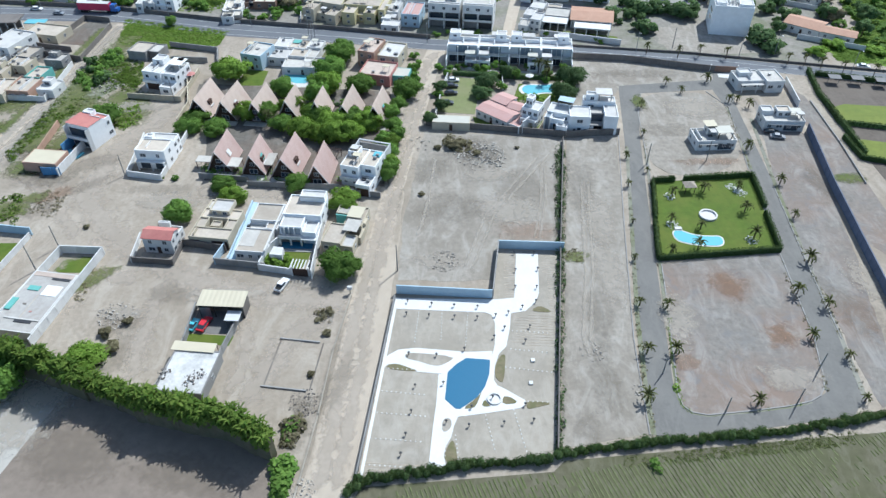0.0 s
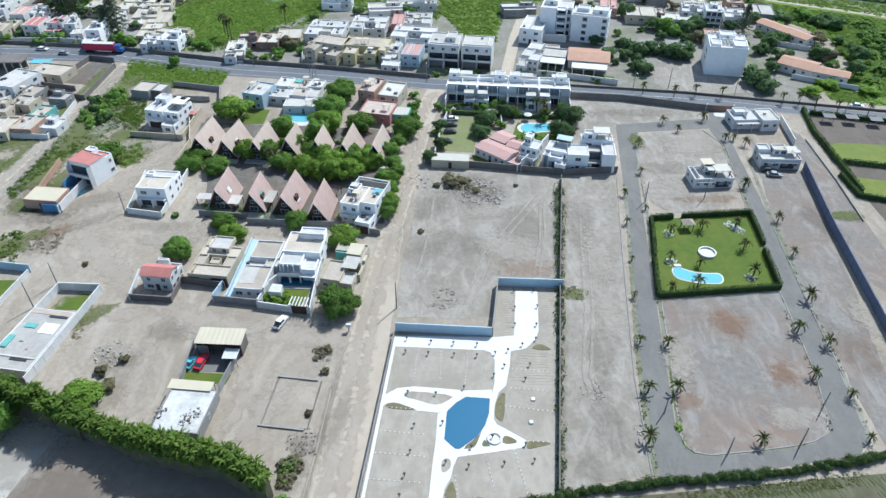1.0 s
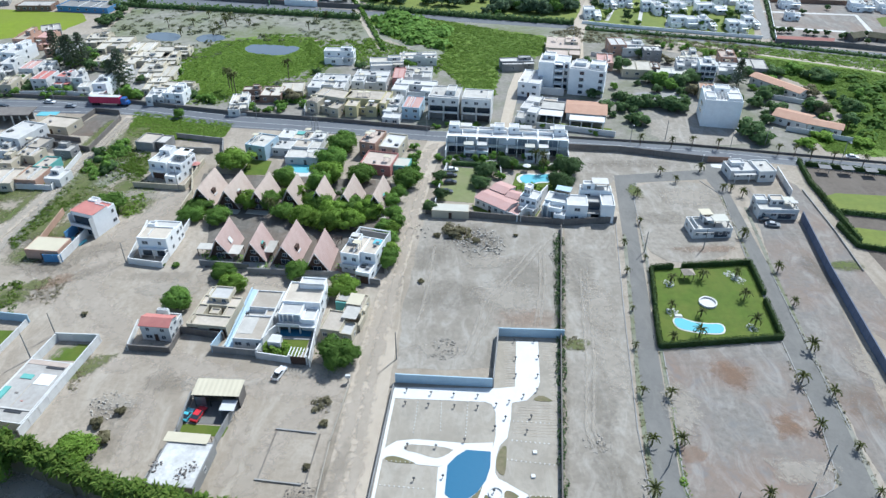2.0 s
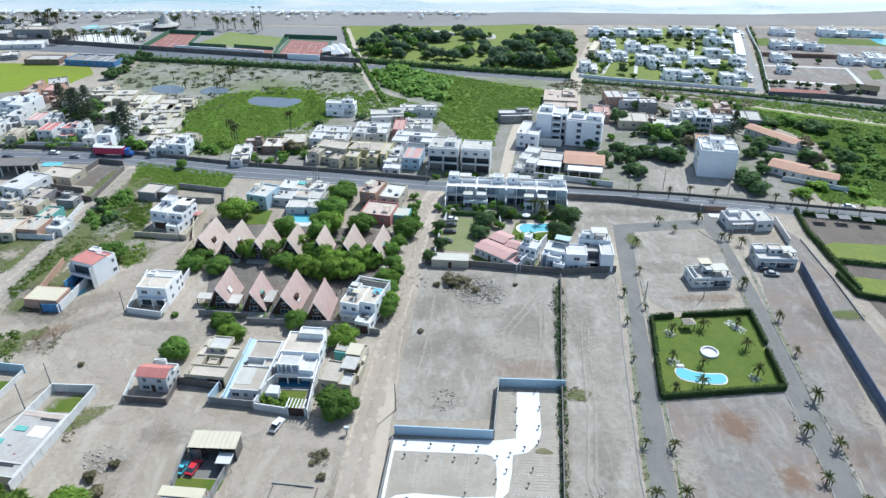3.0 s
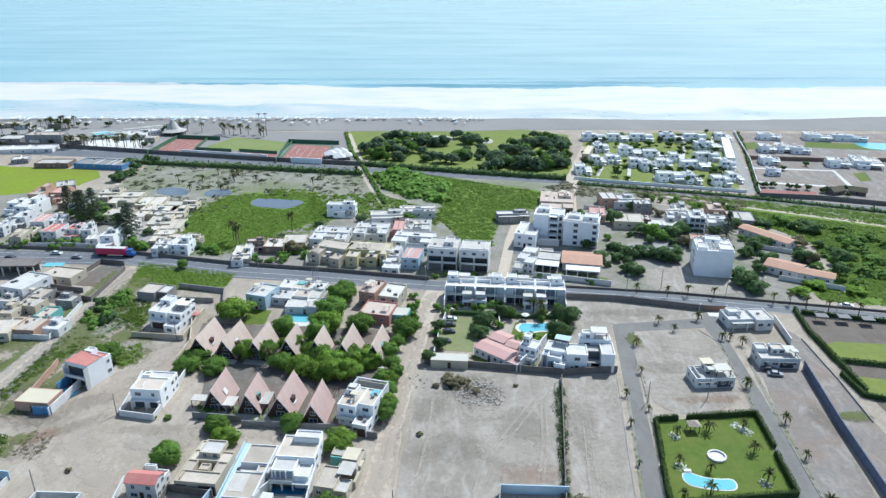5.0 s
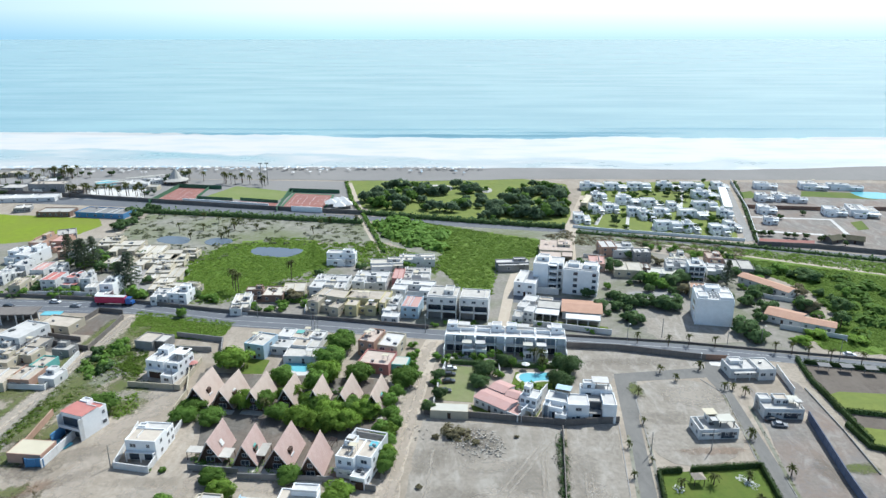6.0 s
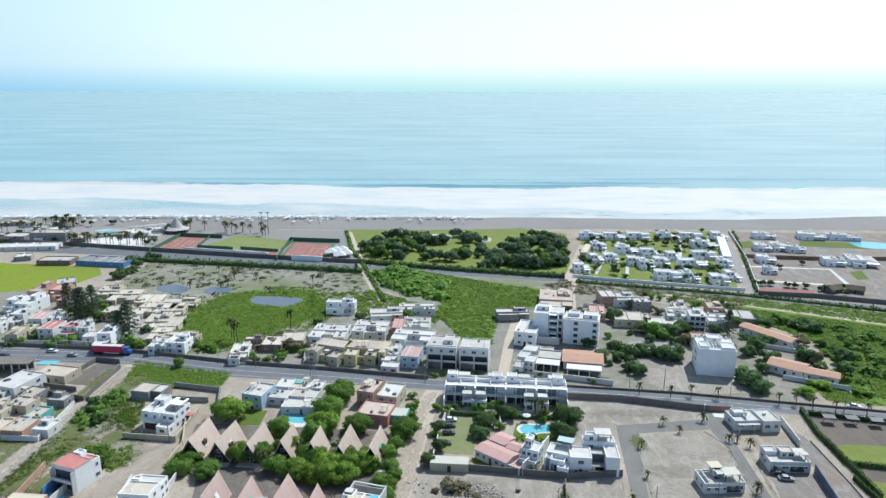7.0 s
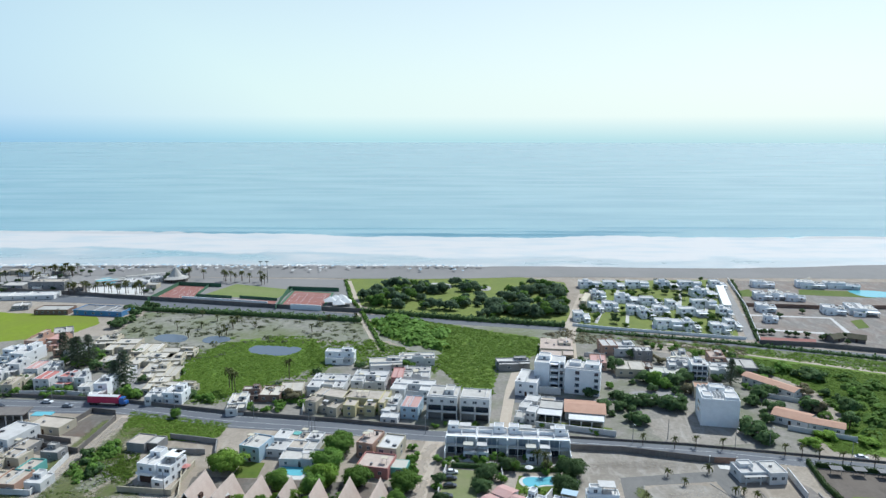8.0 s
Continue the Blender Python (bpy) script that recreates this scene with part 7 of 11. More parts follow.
# white family houses beside the cabins
massed_house(-58.1, 143.4, 10.2, 15.7, -6.6, "cream single-storey house round an open courtyard", (
    (0, 0, 1, .26, 0, 3.4, 1, (0, 0, 1, 0), None, None), (0, .26, .26, .5, 0, 3.4, 1, (0, 0, 1, 0), None, None), (.74, .26, 1, .5, 0, 3.4, 1, (0, 0, 0, 0), None, None),
    (0, .5, 1, .74, 0, 3.4, 1, (0, 0, 1, 0), None, None), (0, .74, .55, 1, 0, 3.0, 1, (0, 0, 1, 0), None, ROOF), (.2, .60, .72, .92, 3.05, 4.4, 1, (2, 0, 0, 0), None, ROOFW), (.36, .32, .6, .46, 0, 3.0, 1, (1, 0, 0, 0), CREAM, ROOFT)),
    (("garage_door", .03, -.012, .28, .004, 0, 2.4, TIMBER), ("garage_door", .58, -.012, .97, .004, 0, 2.5, TIMBER), ("court_floor", .27, .27, .73, .49, 0, .1, TILE), ("parapet_stub", .1, .05, .12, .2, 3.0, 3.9, CREAM)), CREAM, ROOFT, seed=6, clutter=False)
slab("passage_floor", [(-53.6, 131.0), (-51.9, 130.8), (-50.1, 153.9), (-52.4, 154.4)], SKYW, -.1, .12, "pale blue painted side passage", "paving")
massed_house(-46.6, 140.1, 8.1, 18.4, -5.1, "pale single-storey house with stepped flat roofs", (
    (0, 0, .92, .48, 0, 3.1, 1, (3, 0, 0, 0), None, None), (.02, .48, .62, .62, 0, 2.5, 1, (0, 0, 0, 0), None, ROOF), (.62, .48, 1, .62, 0, 3.2, 1, (0, 0, 0, 0), None, None), (.06, .62, 1, 1, 0, 3.6, 1, (0, 0, 0, 0), None, None)),
    (("tarpaulin", .02, .12, .5, .46, 2.78, 2.83, ROOF), ("roof_edge", .9, .0, .95, 1, 3.2, 3.75, WHITE), ("water_drum", .02, .5, .1, .54, 2.2, 3.2, DARKMETAL)), WHITE, ROOFT, seed=7, clutter=False)
massed_house(-36.3, 146.5, 9.6, 8.2, -4.8, "white two-storey house with balconies above a pool terrace", (
    (0, 0, 1, 1, 0, 5.4, 2, (1, 0, 1, 2), None, ROOFT), (.3, .72, .98, 1.12, 0, 6.4, 2, (0, 0, 0, 1), None, None), (.02, -.55, .6, 0, 2.5, 5.0, 1, (0, 0, 0, 0), None, None),
    (.62, -.6, .97, 0, 0, 3.9, 1, (1, 0, 0, 0), None, None)),
    (("balcony_slab", 0, -.75, 1, 0, 2.25, 2.45, WHITE), ("balcony_glazing", .06, -.556, .56, -.545, 2.7, 4.6, VEILED), ("balcony_rail", .0, -.75, .6, -.74, 2.45, 3.2, FRAME),
     ("column", .02, -.75, .06, -.70, 0, 2.25, WHITE), ("column", .3, -.75, .34, -.70, 0, 2.25, WHITE), ("column", .58, -.75, .62, -.70, 0, 2.25, WHITE), ("column", .94, -.75, .98, -.70, 0, 2.25, WHITE), ("ground_glazing", .05, -.02, .6, -.005, .2, 2.1, GLASS),
     ("balcony_fin", .14, -.62, .16, -.546, 2.45, 4.9, WHITE), ("balcony_fin", .26, -.62, .28, -.546, 2.45, 4.9, WHITE), ("balcony_fin", .4, -.62, .42, -.546, 2.45, 4.9, WHITE), ("roof_railing", .3, .7, .98, .72, 6.4, 6.9, FRAME)), BRIGHTW, ROOFW, seed=8, clutter=False)
massed_house(-25.5, 141.2, 8.1, 15.1, -11.3, "cream single-storey house with a turquoise courtyard", (
    (0, 0, .62, .5, 0, 3.5, 1, (2, 0, 0, 0), None, None), (.62, 0, 1, .3, 0, 2.9, 1, (1, 0, 0, 1), None, ROOFW), (.42, .5, 1, 1, 0, 3.5, 1, (0, 0, 0, 2), None, None), (0, .78, .42, 1, 0, 3.3, 1, (0, 0, 0, 0), None, ROOF)),
    (("court_floor", .01, .51, .41, .77, 0, .14, GREENT), ("court_wall", .01, .745, .41, .765, .14, 3.0, GREENT), ("awning", .5, .3, .97, .62, 3.9, 4.0, ROOF), ("awning", .45, .63, .92, .93, 4.3, 4.4, CREAMSHEET), ("awning_post", .52, .62, .54, .64, 3.1, 3.9, STEEL), ("awning_post", .93, .62, .95, .64, 3.1, 4.3, STEEL), ("outer_stair", 1.0, .3, 1.08, .6, 0, 2.2, CREAM), ("outer_stair", 1.0, .6, 1.08, .75, 0, 3.2, CREAM)), CREAM, ROOFT, seed=9, clutter=False)
massed_house(-23.5, 166.0, 9.6, 9.4, -15.7, "white two-storey house with a rooftop plunge pool", (
    (0, 0, .55, 1, 0, 6.6, 2, (2, 1, 1, 0), None, ROOFT), (.55, .18, 1, 1, 0, 6.6, 2, (1, 0, 0, 2), None, ROOFT), (.57, -.35, 1, .18, 0, 3.6, 1, (1, 0, 0, 1), None, ROOFW), (.05, .55, .35, .9, 6.2, 8.0, 1, (1, 0, 0, 0), None, None)),
    (("plunge_pool", .72, .72, .94, .95, 6.2, 6.6, POOLW), ("terrace_frame", .0, 1.0, .03, 1.5, 0, 6.4, FRAME), ("terrace_frame", .97, 1.0, 1, 1.5, 0, 6.4, FRAME), ("terrace_frame", .0, 1.46, 1, 1.5, 6.2, 6.5, FRAME), ("terrace_wall", .03, 1.45, .97, 1.49, 0, 5.6, GREYW), ("garage_door", .6, -.365, .96, -.345, 0, 2.4, TIMBER), ("balcony_rail", .02, -.16, .5, -.14, 3.0, 3.9, WHITE), ("balcony_slab", .02, -.16, .5, 0, 2.8, 3.0, WHITE), ("roof_divider", .36, .1, .38, .55, 6.2, 7.0, WHITE)), BRIGHTW, ROOFT, seed=10)
# shed with yard
open_shed(-49.8, 114.2, 9.9, 4.2, -2.3)
house(-52.1, 94.8, 9.7, 10.9, -5.7, 3.0, 1, wall=GREYW, roof=HUTROOF, bays=(0, 0, 0, 1), label="low hut with a stained white roof", parapet=.12, seed=12, name="hut", door=False)
low_house = house(-92.75, 114.4, 10.5, 18.4, -8.4, 2.7, 1, wall=WHITE, roof=LOWROOF, bays=(0, 0, 0, 0), label="long low house with a patched grey roof between white walls", parapet=.12, seed=13, door=False)
for nm, x0, y0, x1, y1, top, mat in (("teal_sheet", -3.6, 3.0, -.8, 4.4, .16, GREENT), ("teal_sheet", -5.0, -3.4, -3.6, .2, .3, GREENT), ("roof_pad", .4, 1.8, 4.2, 5.0, .1, BRIGHTW), ("roof_slot", .2, 6.8, 4.6, 7.4, .14, DARKMETAL), ("roof_slot", -.6, -6.6, 3.4, -5.9, .14, DARKMETAL), ("roof_ledge", -5.0, 7.6, 5.0, 9.0, .08, ROOFP), ("roof_ledge", -3.4, -5.8, 4.9, -5.4, .2, ROOFW), ("roof_board", -1.8, -1.4, -1.0, -1.0, .1, BLOCKW), ("roof_board", 1.0, -3.4, 1.6, -3.1, .1, REDWALL), ("roof_joint", -.1, -5.4, .05, 1.8, .06, ROOFT)):
    part(nm, boxes((x0, y0, 2.5, x1, y1, 2.58 + top)), mat, low_house)
# pale houses in the palm compound
massed_house(78.9, 184.6, 11.8, 7.2, 4.0, "white single-storey house with roof terrace and awnings", (
    (0, 0, 1, 1, 0, 3.4, 1, (5, 0, 2, 2), None, ROOF), (.34, .5, .62, .95, 3.0, 5.2, 1, (1, 0, 1, 0), None, ROOFT)),
    (("awning", .52, .15, .92, .7, 5.2, 5.3, SHEET), ("awning", .3, .62, .6, 1.1, 5.5, 5.6, CREAMSHEET), ("awning_post", .9, .18, .915, .22, 3.0, 5.2, DARKMETAL), ("awning_post", .55, .18, .565, .22, 3.0, 5.2, DARKMETAL), ("awning_post", .9, .66, .915, .7, 3.0, 5.2, DARKMETAL), ("porch_roof", .05, -.1, .5, 0, 2.4, 2.52, ROOF), ("dark_glazing", .55, -.006, .9, .004, .3, 2.3, GLASS), ("roof_wall", .1, .1, .12, .9, 3.0, 4.0, WHITE)), seed=14)
massed_house(103.0, 195.4, 12.0, 7.0, -1.5, "white single-storey house with roof terrace rooms", (
    (0, 0, 1, 1, 0, 3.6, 1, (4, 0, 1, 1), None, ROOF), (.35, .45, .7, .95, 3.2, 5.2, 1, (2, 0, 1, 0), None, ROOFT), (.0, .6, .3, 1.1, 0, 4.6, 1, (0, 0, 1, 0), None, None)),
    (("awning", .66, .3, .96, .8, 5.0, 5.1, SHEET), ("awning_post", .94, .32, .955, .36, 3.2, 5.0, STEEL), ("dark_glazing", .5, -.006, .85, .004, .3, 2.4, GLASS), ("porch_roof", .1, -.1, .9, 0, 2.5, 2.62, ROOFW)), seed=15)
massed_house(103.6, 220.6, 14.8, 9.5, 3.6, "white single-storey house with stepped roofs beside the gate", (
    (0, .2, .6, 1, 0, 3.6, 1, (2, 0, 1, 0), None, None), (.6, 0, 1, .9, 0, 4.2, 1, (2, 0, 0, 2), None, ROOF), (.1, .6, .4, .95, 3.2, 4.6, 1, (0, 0, 0, 0), None, None)), (("porch_roof", .05, .02, .6, .2, 2.7, 2.82, ROOFW), ("porch_post", .07, .02, .085, .05, 0, 2.7, WHITE), ("porch_post", .4, .02, .415, .05, 0, 2.7, WHITE)), seed=16)
# villa with pink roofs and its white neighbours
gable_house(15.5, 198.0, 12.0, 6.8, -41.0, 3.0, 3.7, WHITE, PINKROOF, "white house wing with a low faded pink roof", bays=(5, 0, 1, 1), over=.25)
gable_house(17.9, 205.1, 5.7, 6.1, -39.7, 3.4, 4.0, WHITE, PINKROOF, "white house wing with a low faded pink roof", bays=(2, 0, 1, 1), over=.25)
gable_house(21.4, 200.8, 4.2, 4.7, -30.0, 3.2, 3.8, WHITE, PINKROOF, "small white wing with a faded pink roof", bays=(1, 0, 0, 1), over=.2)
massed_house(26.2, 196.6, 5.4, 5.3, -26.0, "white two-storey villa wing with a square roof tower", (
    (0, 0, 1, 1, 0, 6.0, 2, (3, 0, 1, 2), None, None), (.12, .3, .5, .85, 5.6, 8.6, 1, (2, 0, 1, 1), None, ROOFW)), (("terrace_slab", .1, -.5, 1, 0, 2.8, 3.0, WHITE), ("terrace_rail", .1, -.5, 1, -.46, 3.0, 3.8, WHITE), ("terrace_pier", .12, -.5, .18, -.42, 0, 2.8, WHITE), ("terrace_pier", .9, -.5, .96, -.42, 0, 2.8, WHITE)), BRIGHTW, seed=17, clutter=False)
wall_run("garden_wall", [(22.6, 189.6), (27.0, 196.0), (32.5, 205.6)], 4.2, WHITE, "tall plain white side wall of the villa", .3, 0)
slab("garden_lawn", [(23.3, 190.7), (26.8, 190.4), (29.9, 197.6), (28.5, 198.6)], LAWN, -.1, .05, "small garden lawn between white walls", "lawn")
massed_house(21.8, 193.6, 4.4, 7.0, -35.0, "white wing with a pink roof terrace", ((0, 0, 1, 1, 0, 2.4, 1, (1, 0, 1, 1), None, PINKROOF),), seed=18, clutter=False)
massed_house(34.1, 193.9, 7.4, 9.0, -20.6, "white modern house with glazed front and roof terraces", (
    (.0, .35, 1, 1, 0, 5.6, 2, (2, 0, 0, 1), None, None), (.55, -.1, 1, .35, 0, 3.6, 1, (1, 0, 0, 1), None, None), (.25, .1, .8, .35, 3.0, 4.6, 1, (0, 0, 0, 0), None, None)),
    (("glazed_stair", .05, .1, .22, .34, 0, 4.8, VEILED), ("glazed_stair", .28, .05, .4, .34, 0, 3.0, VEILED), ("pier", .22, .0, .27, .34, 0, 5.2, WHITE), ("pier", .0, .0, .05, .34, 0, 5.2, WHITE), ("glass_canopy", .3, .8, .95, 1.15, 7.4, 7.5, SKYW), ("canopy_post", .32, .82, .35, .85, 5.2, 7.4, STEEL), ("canopy_post", .9, .82, .93, .85, 5.2, 7.4, STEEL)), BRIGHTW, seed=19, clutter=False)
massed_house(44.3, 194.7, 14.5, 10.6, -4.6, "white modern house of two blocks with a roof canopy", (
    (0, 0, .44, .62, 0, 6.0, 2, (1, 0, 0, 0), None, None), (.44, .3, .72, .66, 0, 5.6, 2, (0, 0, 0, 0), GREYW, ROOF), (.72, .02, 1, .72, 0, 6.4, 2, (0, 0, 0, 2), None, None), (.3, .72, .97, 1.05, 0, 7.2, 2, (2, 0, 0, 1), None, None), (.36, .78, .6, 1.0, 6.8, 9.0, 1, (1, 0, 0, 0), None, None)),
    (("recess_glazing", .46, .28, .7, .295, .2, 2.6, GLASS), ("recess_glazing", .46, .28, .7, .295, 3.0, 5.2, GLASS), ("recess_slab", .44, .05, .72, .3, 2.75, 2.95, GREYW), ("recess_wall", .46, .05, .52, .1, 0, 2.75, WHITE), ("roof_canopy", .55, .78, .9, 1.15, 9.2, 9.32, ROOFW), ("canopy_post", .87, .8, .89, .82, 6.8, 9.2, STEEL), ("canopy_post", .62, .8, .64, .82, 6.8, 9.2, STEEL), ("dark_opening", .1, -.006, .15, .004, .1, 1.7, GLASS), ("dark_opening", .2, -.006, .25, .004, .1, 1.7, GLASS), ("dark_opening", .33, -.006, .38, .004, .1, 1.7, GLASS), ("side_wing_wall", -.02, .62, .3, .66, 0, 5.2, WHITE)), BRIGHTW, seed=20, clutter=False)
house(0.9, 193.5, 11.6, 4.4, -4.3, 2.8, 1, wall=CREAM, roof=SHEET, bays=(0, 0, 0, 0), label="low shed with a pale corrugated roof", parapet=.02, seed=21, name="shed")
# villas in a row beside the highway
ROW_A, ROW_B = (-0.6, 238.1), (43.1, 234.3)
row_rot = math.degrees(math.atan2(ROW_B[1] - ROW_A[1], ROW_B[0] - ROW_A[0]))
row_w = math.hypot(ROW_B[0] - ROW_A[0], ROW_B[1] - ROW_A[1]) / 4
for k in range(4):
    f = (k + .5) / 4
    terraced_villa(ROW_A[0] + (ROW_B[0] - ROW_A[0]) * f, ROW_A[1] + (ROW_B[1] - ROW_A[1]) * f, row_rot, row_w, k)
# corner houses between the cabins and the highway
house(-67.9, 236.0, 7.9, 10.1, -16.7, 5.5, 2, wall=SKYW, roof=ROOF, bays=(2, 0, 1, 1), label="pale blue two-storey house near the highway", seed=30)
massed_house(-55.1, 240.5, 17.3, 15.2, -8.8, "low white house with a patchwork of flat roofs", (
    (0, 0, .45, .5, 0, 3.2, 1, (2, 0, 0, 0), None, ROOFW), (.45, .1, .8, .5, 0, 3.6, 1, (2, 0, 0, 0), None, ROOFT), (.8, .0, 1, .6, 0, 3.0, 1, (1, 0, 0, 1), None, ROOF), (0, .5, .3, 1, 0, 3.8, 1, (0, 0, 0, 0), None, ROOFW), (.3, .55, .7, 1, 0, 3.4, 1, (0, 0, 0, 0), None, ROOFT), (.7, .6, 1, 1, 0, 3.6, 1, (0, 0, 0, 1), None, ROOFW)), (("roof_patch", .33, .8, .5, .98, 3.3, 3.36, GREENT),), seed=31)
house(-50.7, 230.7, 14.3, 7.9, -3.0, 3.0, 1, roof=ROOF, bays=(3, 0, 0, 0), label="low white house with a flat roof", seed=32)
house(-27.6, 238.4, 6.2, 11.2, -17.1, 6.0, 2, wall=SALMON, roof=ROOFP, bays=(2, 1, 1, 1), label="peach two-storey house with a roof tank", tanks=1, seed=33)
house(-20.1, 237.0, 7.5, 11.4, -13.8, 5.0, 2, wall=CREAM, roof=ROOFW, bays=(2, 1, 1, 1), label="cream house with a white flat roof", seed=34)
house(-24.2, 224.7, 11.1, 10.3, -12.7, 4.0, 1, wall=REDWALL, roof=ROOFP, bays=(2, 1, 1, 1), label="red-walled house with a pale pink roof", seed=35)
house(-16.1, 224.2, 5.4, 6.1, -8.4, 2.8, 1, wall=GREENT, roof=SHEET, bays=(1, 0, 0, 0), label="small green hut with a sheet roof", parapet=.05, seed=36, name="hut")
massed_house(-110.2, 241.3, 9.5, 7.9, -11.1, "bare grey block building with a tan roof", ((0, 0, .75, 1, 0, 3.4, 1, (0, 0, 0, 0), None, None), (.75, .2, 1.2, 1, 0, 3.2, 1, (0, 0, 0, 0), GREYW, ROOF)), (("dark_opening", .76, .19, 1.1, .21, 0, 2.8, BLOCKW),), GREYW, ROOFT, seed=37, clutter=False)
# crowded houses by the dirt track
house(-159.6, 243.6, 10.4, 14.2, -15.8, 5.5, 2, roof=ROOFW, bays=(2, 1, 1, 2), label="white two-storey house with a flat roof", seed=40)
house(-151.4, 237.9, 7.1, 8.4, -10.9, 3.2, 1, wall=GREYW, roof=ROOFT, bays=(1, 0, 1, 1), label="small grey house with a flat roof", seed=41)
house(-150.5, 230.3, 7.9, 7.0, -9.2, 3.2, 1, wall=CREAM, roof=ROOFT, bays=(1, 0, 0, 1), label="cream house with a flat roof", seed=42)
house(-140.2, 222.0, 5.6, 7.9, -8.1, 3.4, 1, wall=GREENT, roof=ROOFT, bays=(1, 0, 0, 0), label="green-walled house with a flat roof", seed=43)
house(-141.1, 213.6, 8.0, 10.0, -5.0, 3.4, 1, wall=SALMON, roof=ROOFT, bays=(2, 0, 0, 1), label="salmon house with a flat roof", seed=44)
house(-149.7, 211.7, 9.4, 10.9, 0.6, 3.4, 1, wall=CREAM, roof=ROOFT, bays=(2, 0, 0, 1), label="cream house with a flat roof", seed=45)
house(-152.6, 256.2, 14.5, 9.3, -12.1, 3.4, 1, wall=CREAM, roof=ROOFT, bays=(2, 0, 0, 1), label="low white house with a flat patched roof", seed=46)
x, y, w, d, rot = -178.5, 262.2, 26.3, 8.2, 3.1
fuel = thing("fuel_canopy", x, y, rot, "wide flat canopy of a filling station on posts", "canopy")
part("roof", boxes((-w / 2, -d / 2, 4.4, w / 2, d / 2, 4.8)), BLOCKW, fuel)
part("back_wall", boxes((-w / 2 + 2, d / 2 - 1.2, 0, w / 2 - 2, d / 2 - 1, 3.6)), BLOCKW, fuel)
for k in range(5):
    for py in (-d / 2 + .8, d / 2 - 2.5):
        px = -w / 2 + 1 + (w - 2) * k / 4
        part("post", boxes((px - .2, py - .2, 0, px + .2, py + .2, 4.4)), WHITE, fuel)
for k, (x, y, w, d, rot, wm, rm) in enumerate(((*(-132.5, 213.4, 5.8, 7.0, -7.3), WHITE, ROOFW), (*(-154.7, 224.9, 5.0, 7.7, -4.3), CREAM, ROOFT), (*(-139.2, 233.9, 6.7, 5.5, -7.4), GREYW, ROOF), (*(-160.1, 233.6, 5.1, 6.1, -9.8), WHITE, ROOFT))):
    massed_house(x, y, w, d, rot, "small flat-roofed house beside the dirt track", ((0, 0, 1, 1, 0, 3.1, 1, (1, 0, 0, 1), None, None), (.1, .5, .6, .95, 2.7, 4.4, 1, (1, 0, 0, 0), None, None)), (), wm, rm, "house", "small houses beside the track", 700 + k, False)

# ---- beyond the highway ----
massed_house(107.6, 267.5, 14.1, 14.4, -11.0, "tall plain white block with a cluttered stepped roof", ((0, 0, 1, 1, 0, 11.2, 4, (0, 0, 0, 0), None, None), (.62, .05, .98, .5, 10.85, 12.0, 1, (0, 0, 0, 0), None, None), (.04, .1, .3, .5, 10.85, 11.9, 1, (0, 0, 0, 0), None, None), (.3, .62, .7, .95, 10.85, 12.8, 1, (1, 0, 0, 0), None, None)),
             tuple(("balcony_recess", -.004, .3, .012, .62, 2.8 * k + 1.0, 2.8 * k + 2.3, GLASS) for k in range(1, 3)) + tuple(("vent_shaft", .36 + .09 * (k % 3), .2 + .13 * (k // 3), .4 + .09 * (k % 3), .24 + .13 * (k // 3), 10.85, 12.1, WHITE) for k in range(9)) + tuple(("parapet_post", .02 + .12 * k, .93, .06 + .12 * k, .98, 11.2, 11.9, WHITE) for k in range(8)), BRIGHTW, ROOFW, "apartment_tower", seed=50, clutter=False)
def storey_openings(cols, floors, step, y0, y1, mat=None):
    """Columns of dark openings with a thin sill slab, for a tall front."""
    out = []
    for a, b in cols:
        for k in range(floors):
            out.append(("opening", a, y0, b, y1, step * k + .8, step * k + step - .6, mat or GLASS))
            out.append(("sill", a - .01, y0 - .03, b + .01, y1, step * k + .62, step * k + .74, BRIGHTW))
    return tuple(out)


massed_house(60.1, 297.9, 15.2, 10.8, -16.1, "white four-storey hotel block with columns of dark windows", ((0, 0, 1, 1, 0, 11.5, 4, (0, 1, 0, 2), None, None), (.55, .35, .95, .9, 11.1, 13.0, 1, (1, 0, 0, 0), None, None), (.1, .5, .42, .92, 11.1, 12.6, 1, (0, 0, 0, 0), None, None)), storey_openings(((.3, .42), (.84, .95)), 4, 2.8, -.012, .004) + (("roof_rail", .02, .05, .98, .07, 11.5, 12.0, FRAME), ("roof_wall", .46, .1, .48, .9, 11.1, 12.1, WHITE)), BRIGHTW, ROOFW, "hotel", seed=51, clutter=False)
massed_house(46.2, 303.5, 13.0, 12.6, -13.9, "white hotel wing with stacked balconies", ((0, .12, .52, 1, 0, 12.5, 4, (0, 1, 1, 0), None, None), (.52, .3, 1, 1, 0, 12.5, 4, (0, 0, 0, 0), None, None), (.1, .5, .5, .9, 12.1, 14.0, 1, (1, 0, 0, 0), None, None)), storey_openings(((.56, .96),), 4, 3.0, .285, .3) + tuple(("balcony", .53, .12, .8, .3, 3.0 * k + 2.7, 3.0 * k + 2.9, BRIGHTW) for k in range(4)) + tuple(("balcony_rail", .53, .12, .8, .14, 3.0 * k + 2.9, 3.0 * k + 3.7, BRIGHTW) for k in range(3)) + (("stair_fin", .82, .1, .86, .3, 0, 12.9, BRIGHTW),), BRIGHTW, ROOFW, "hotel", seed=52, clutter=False)
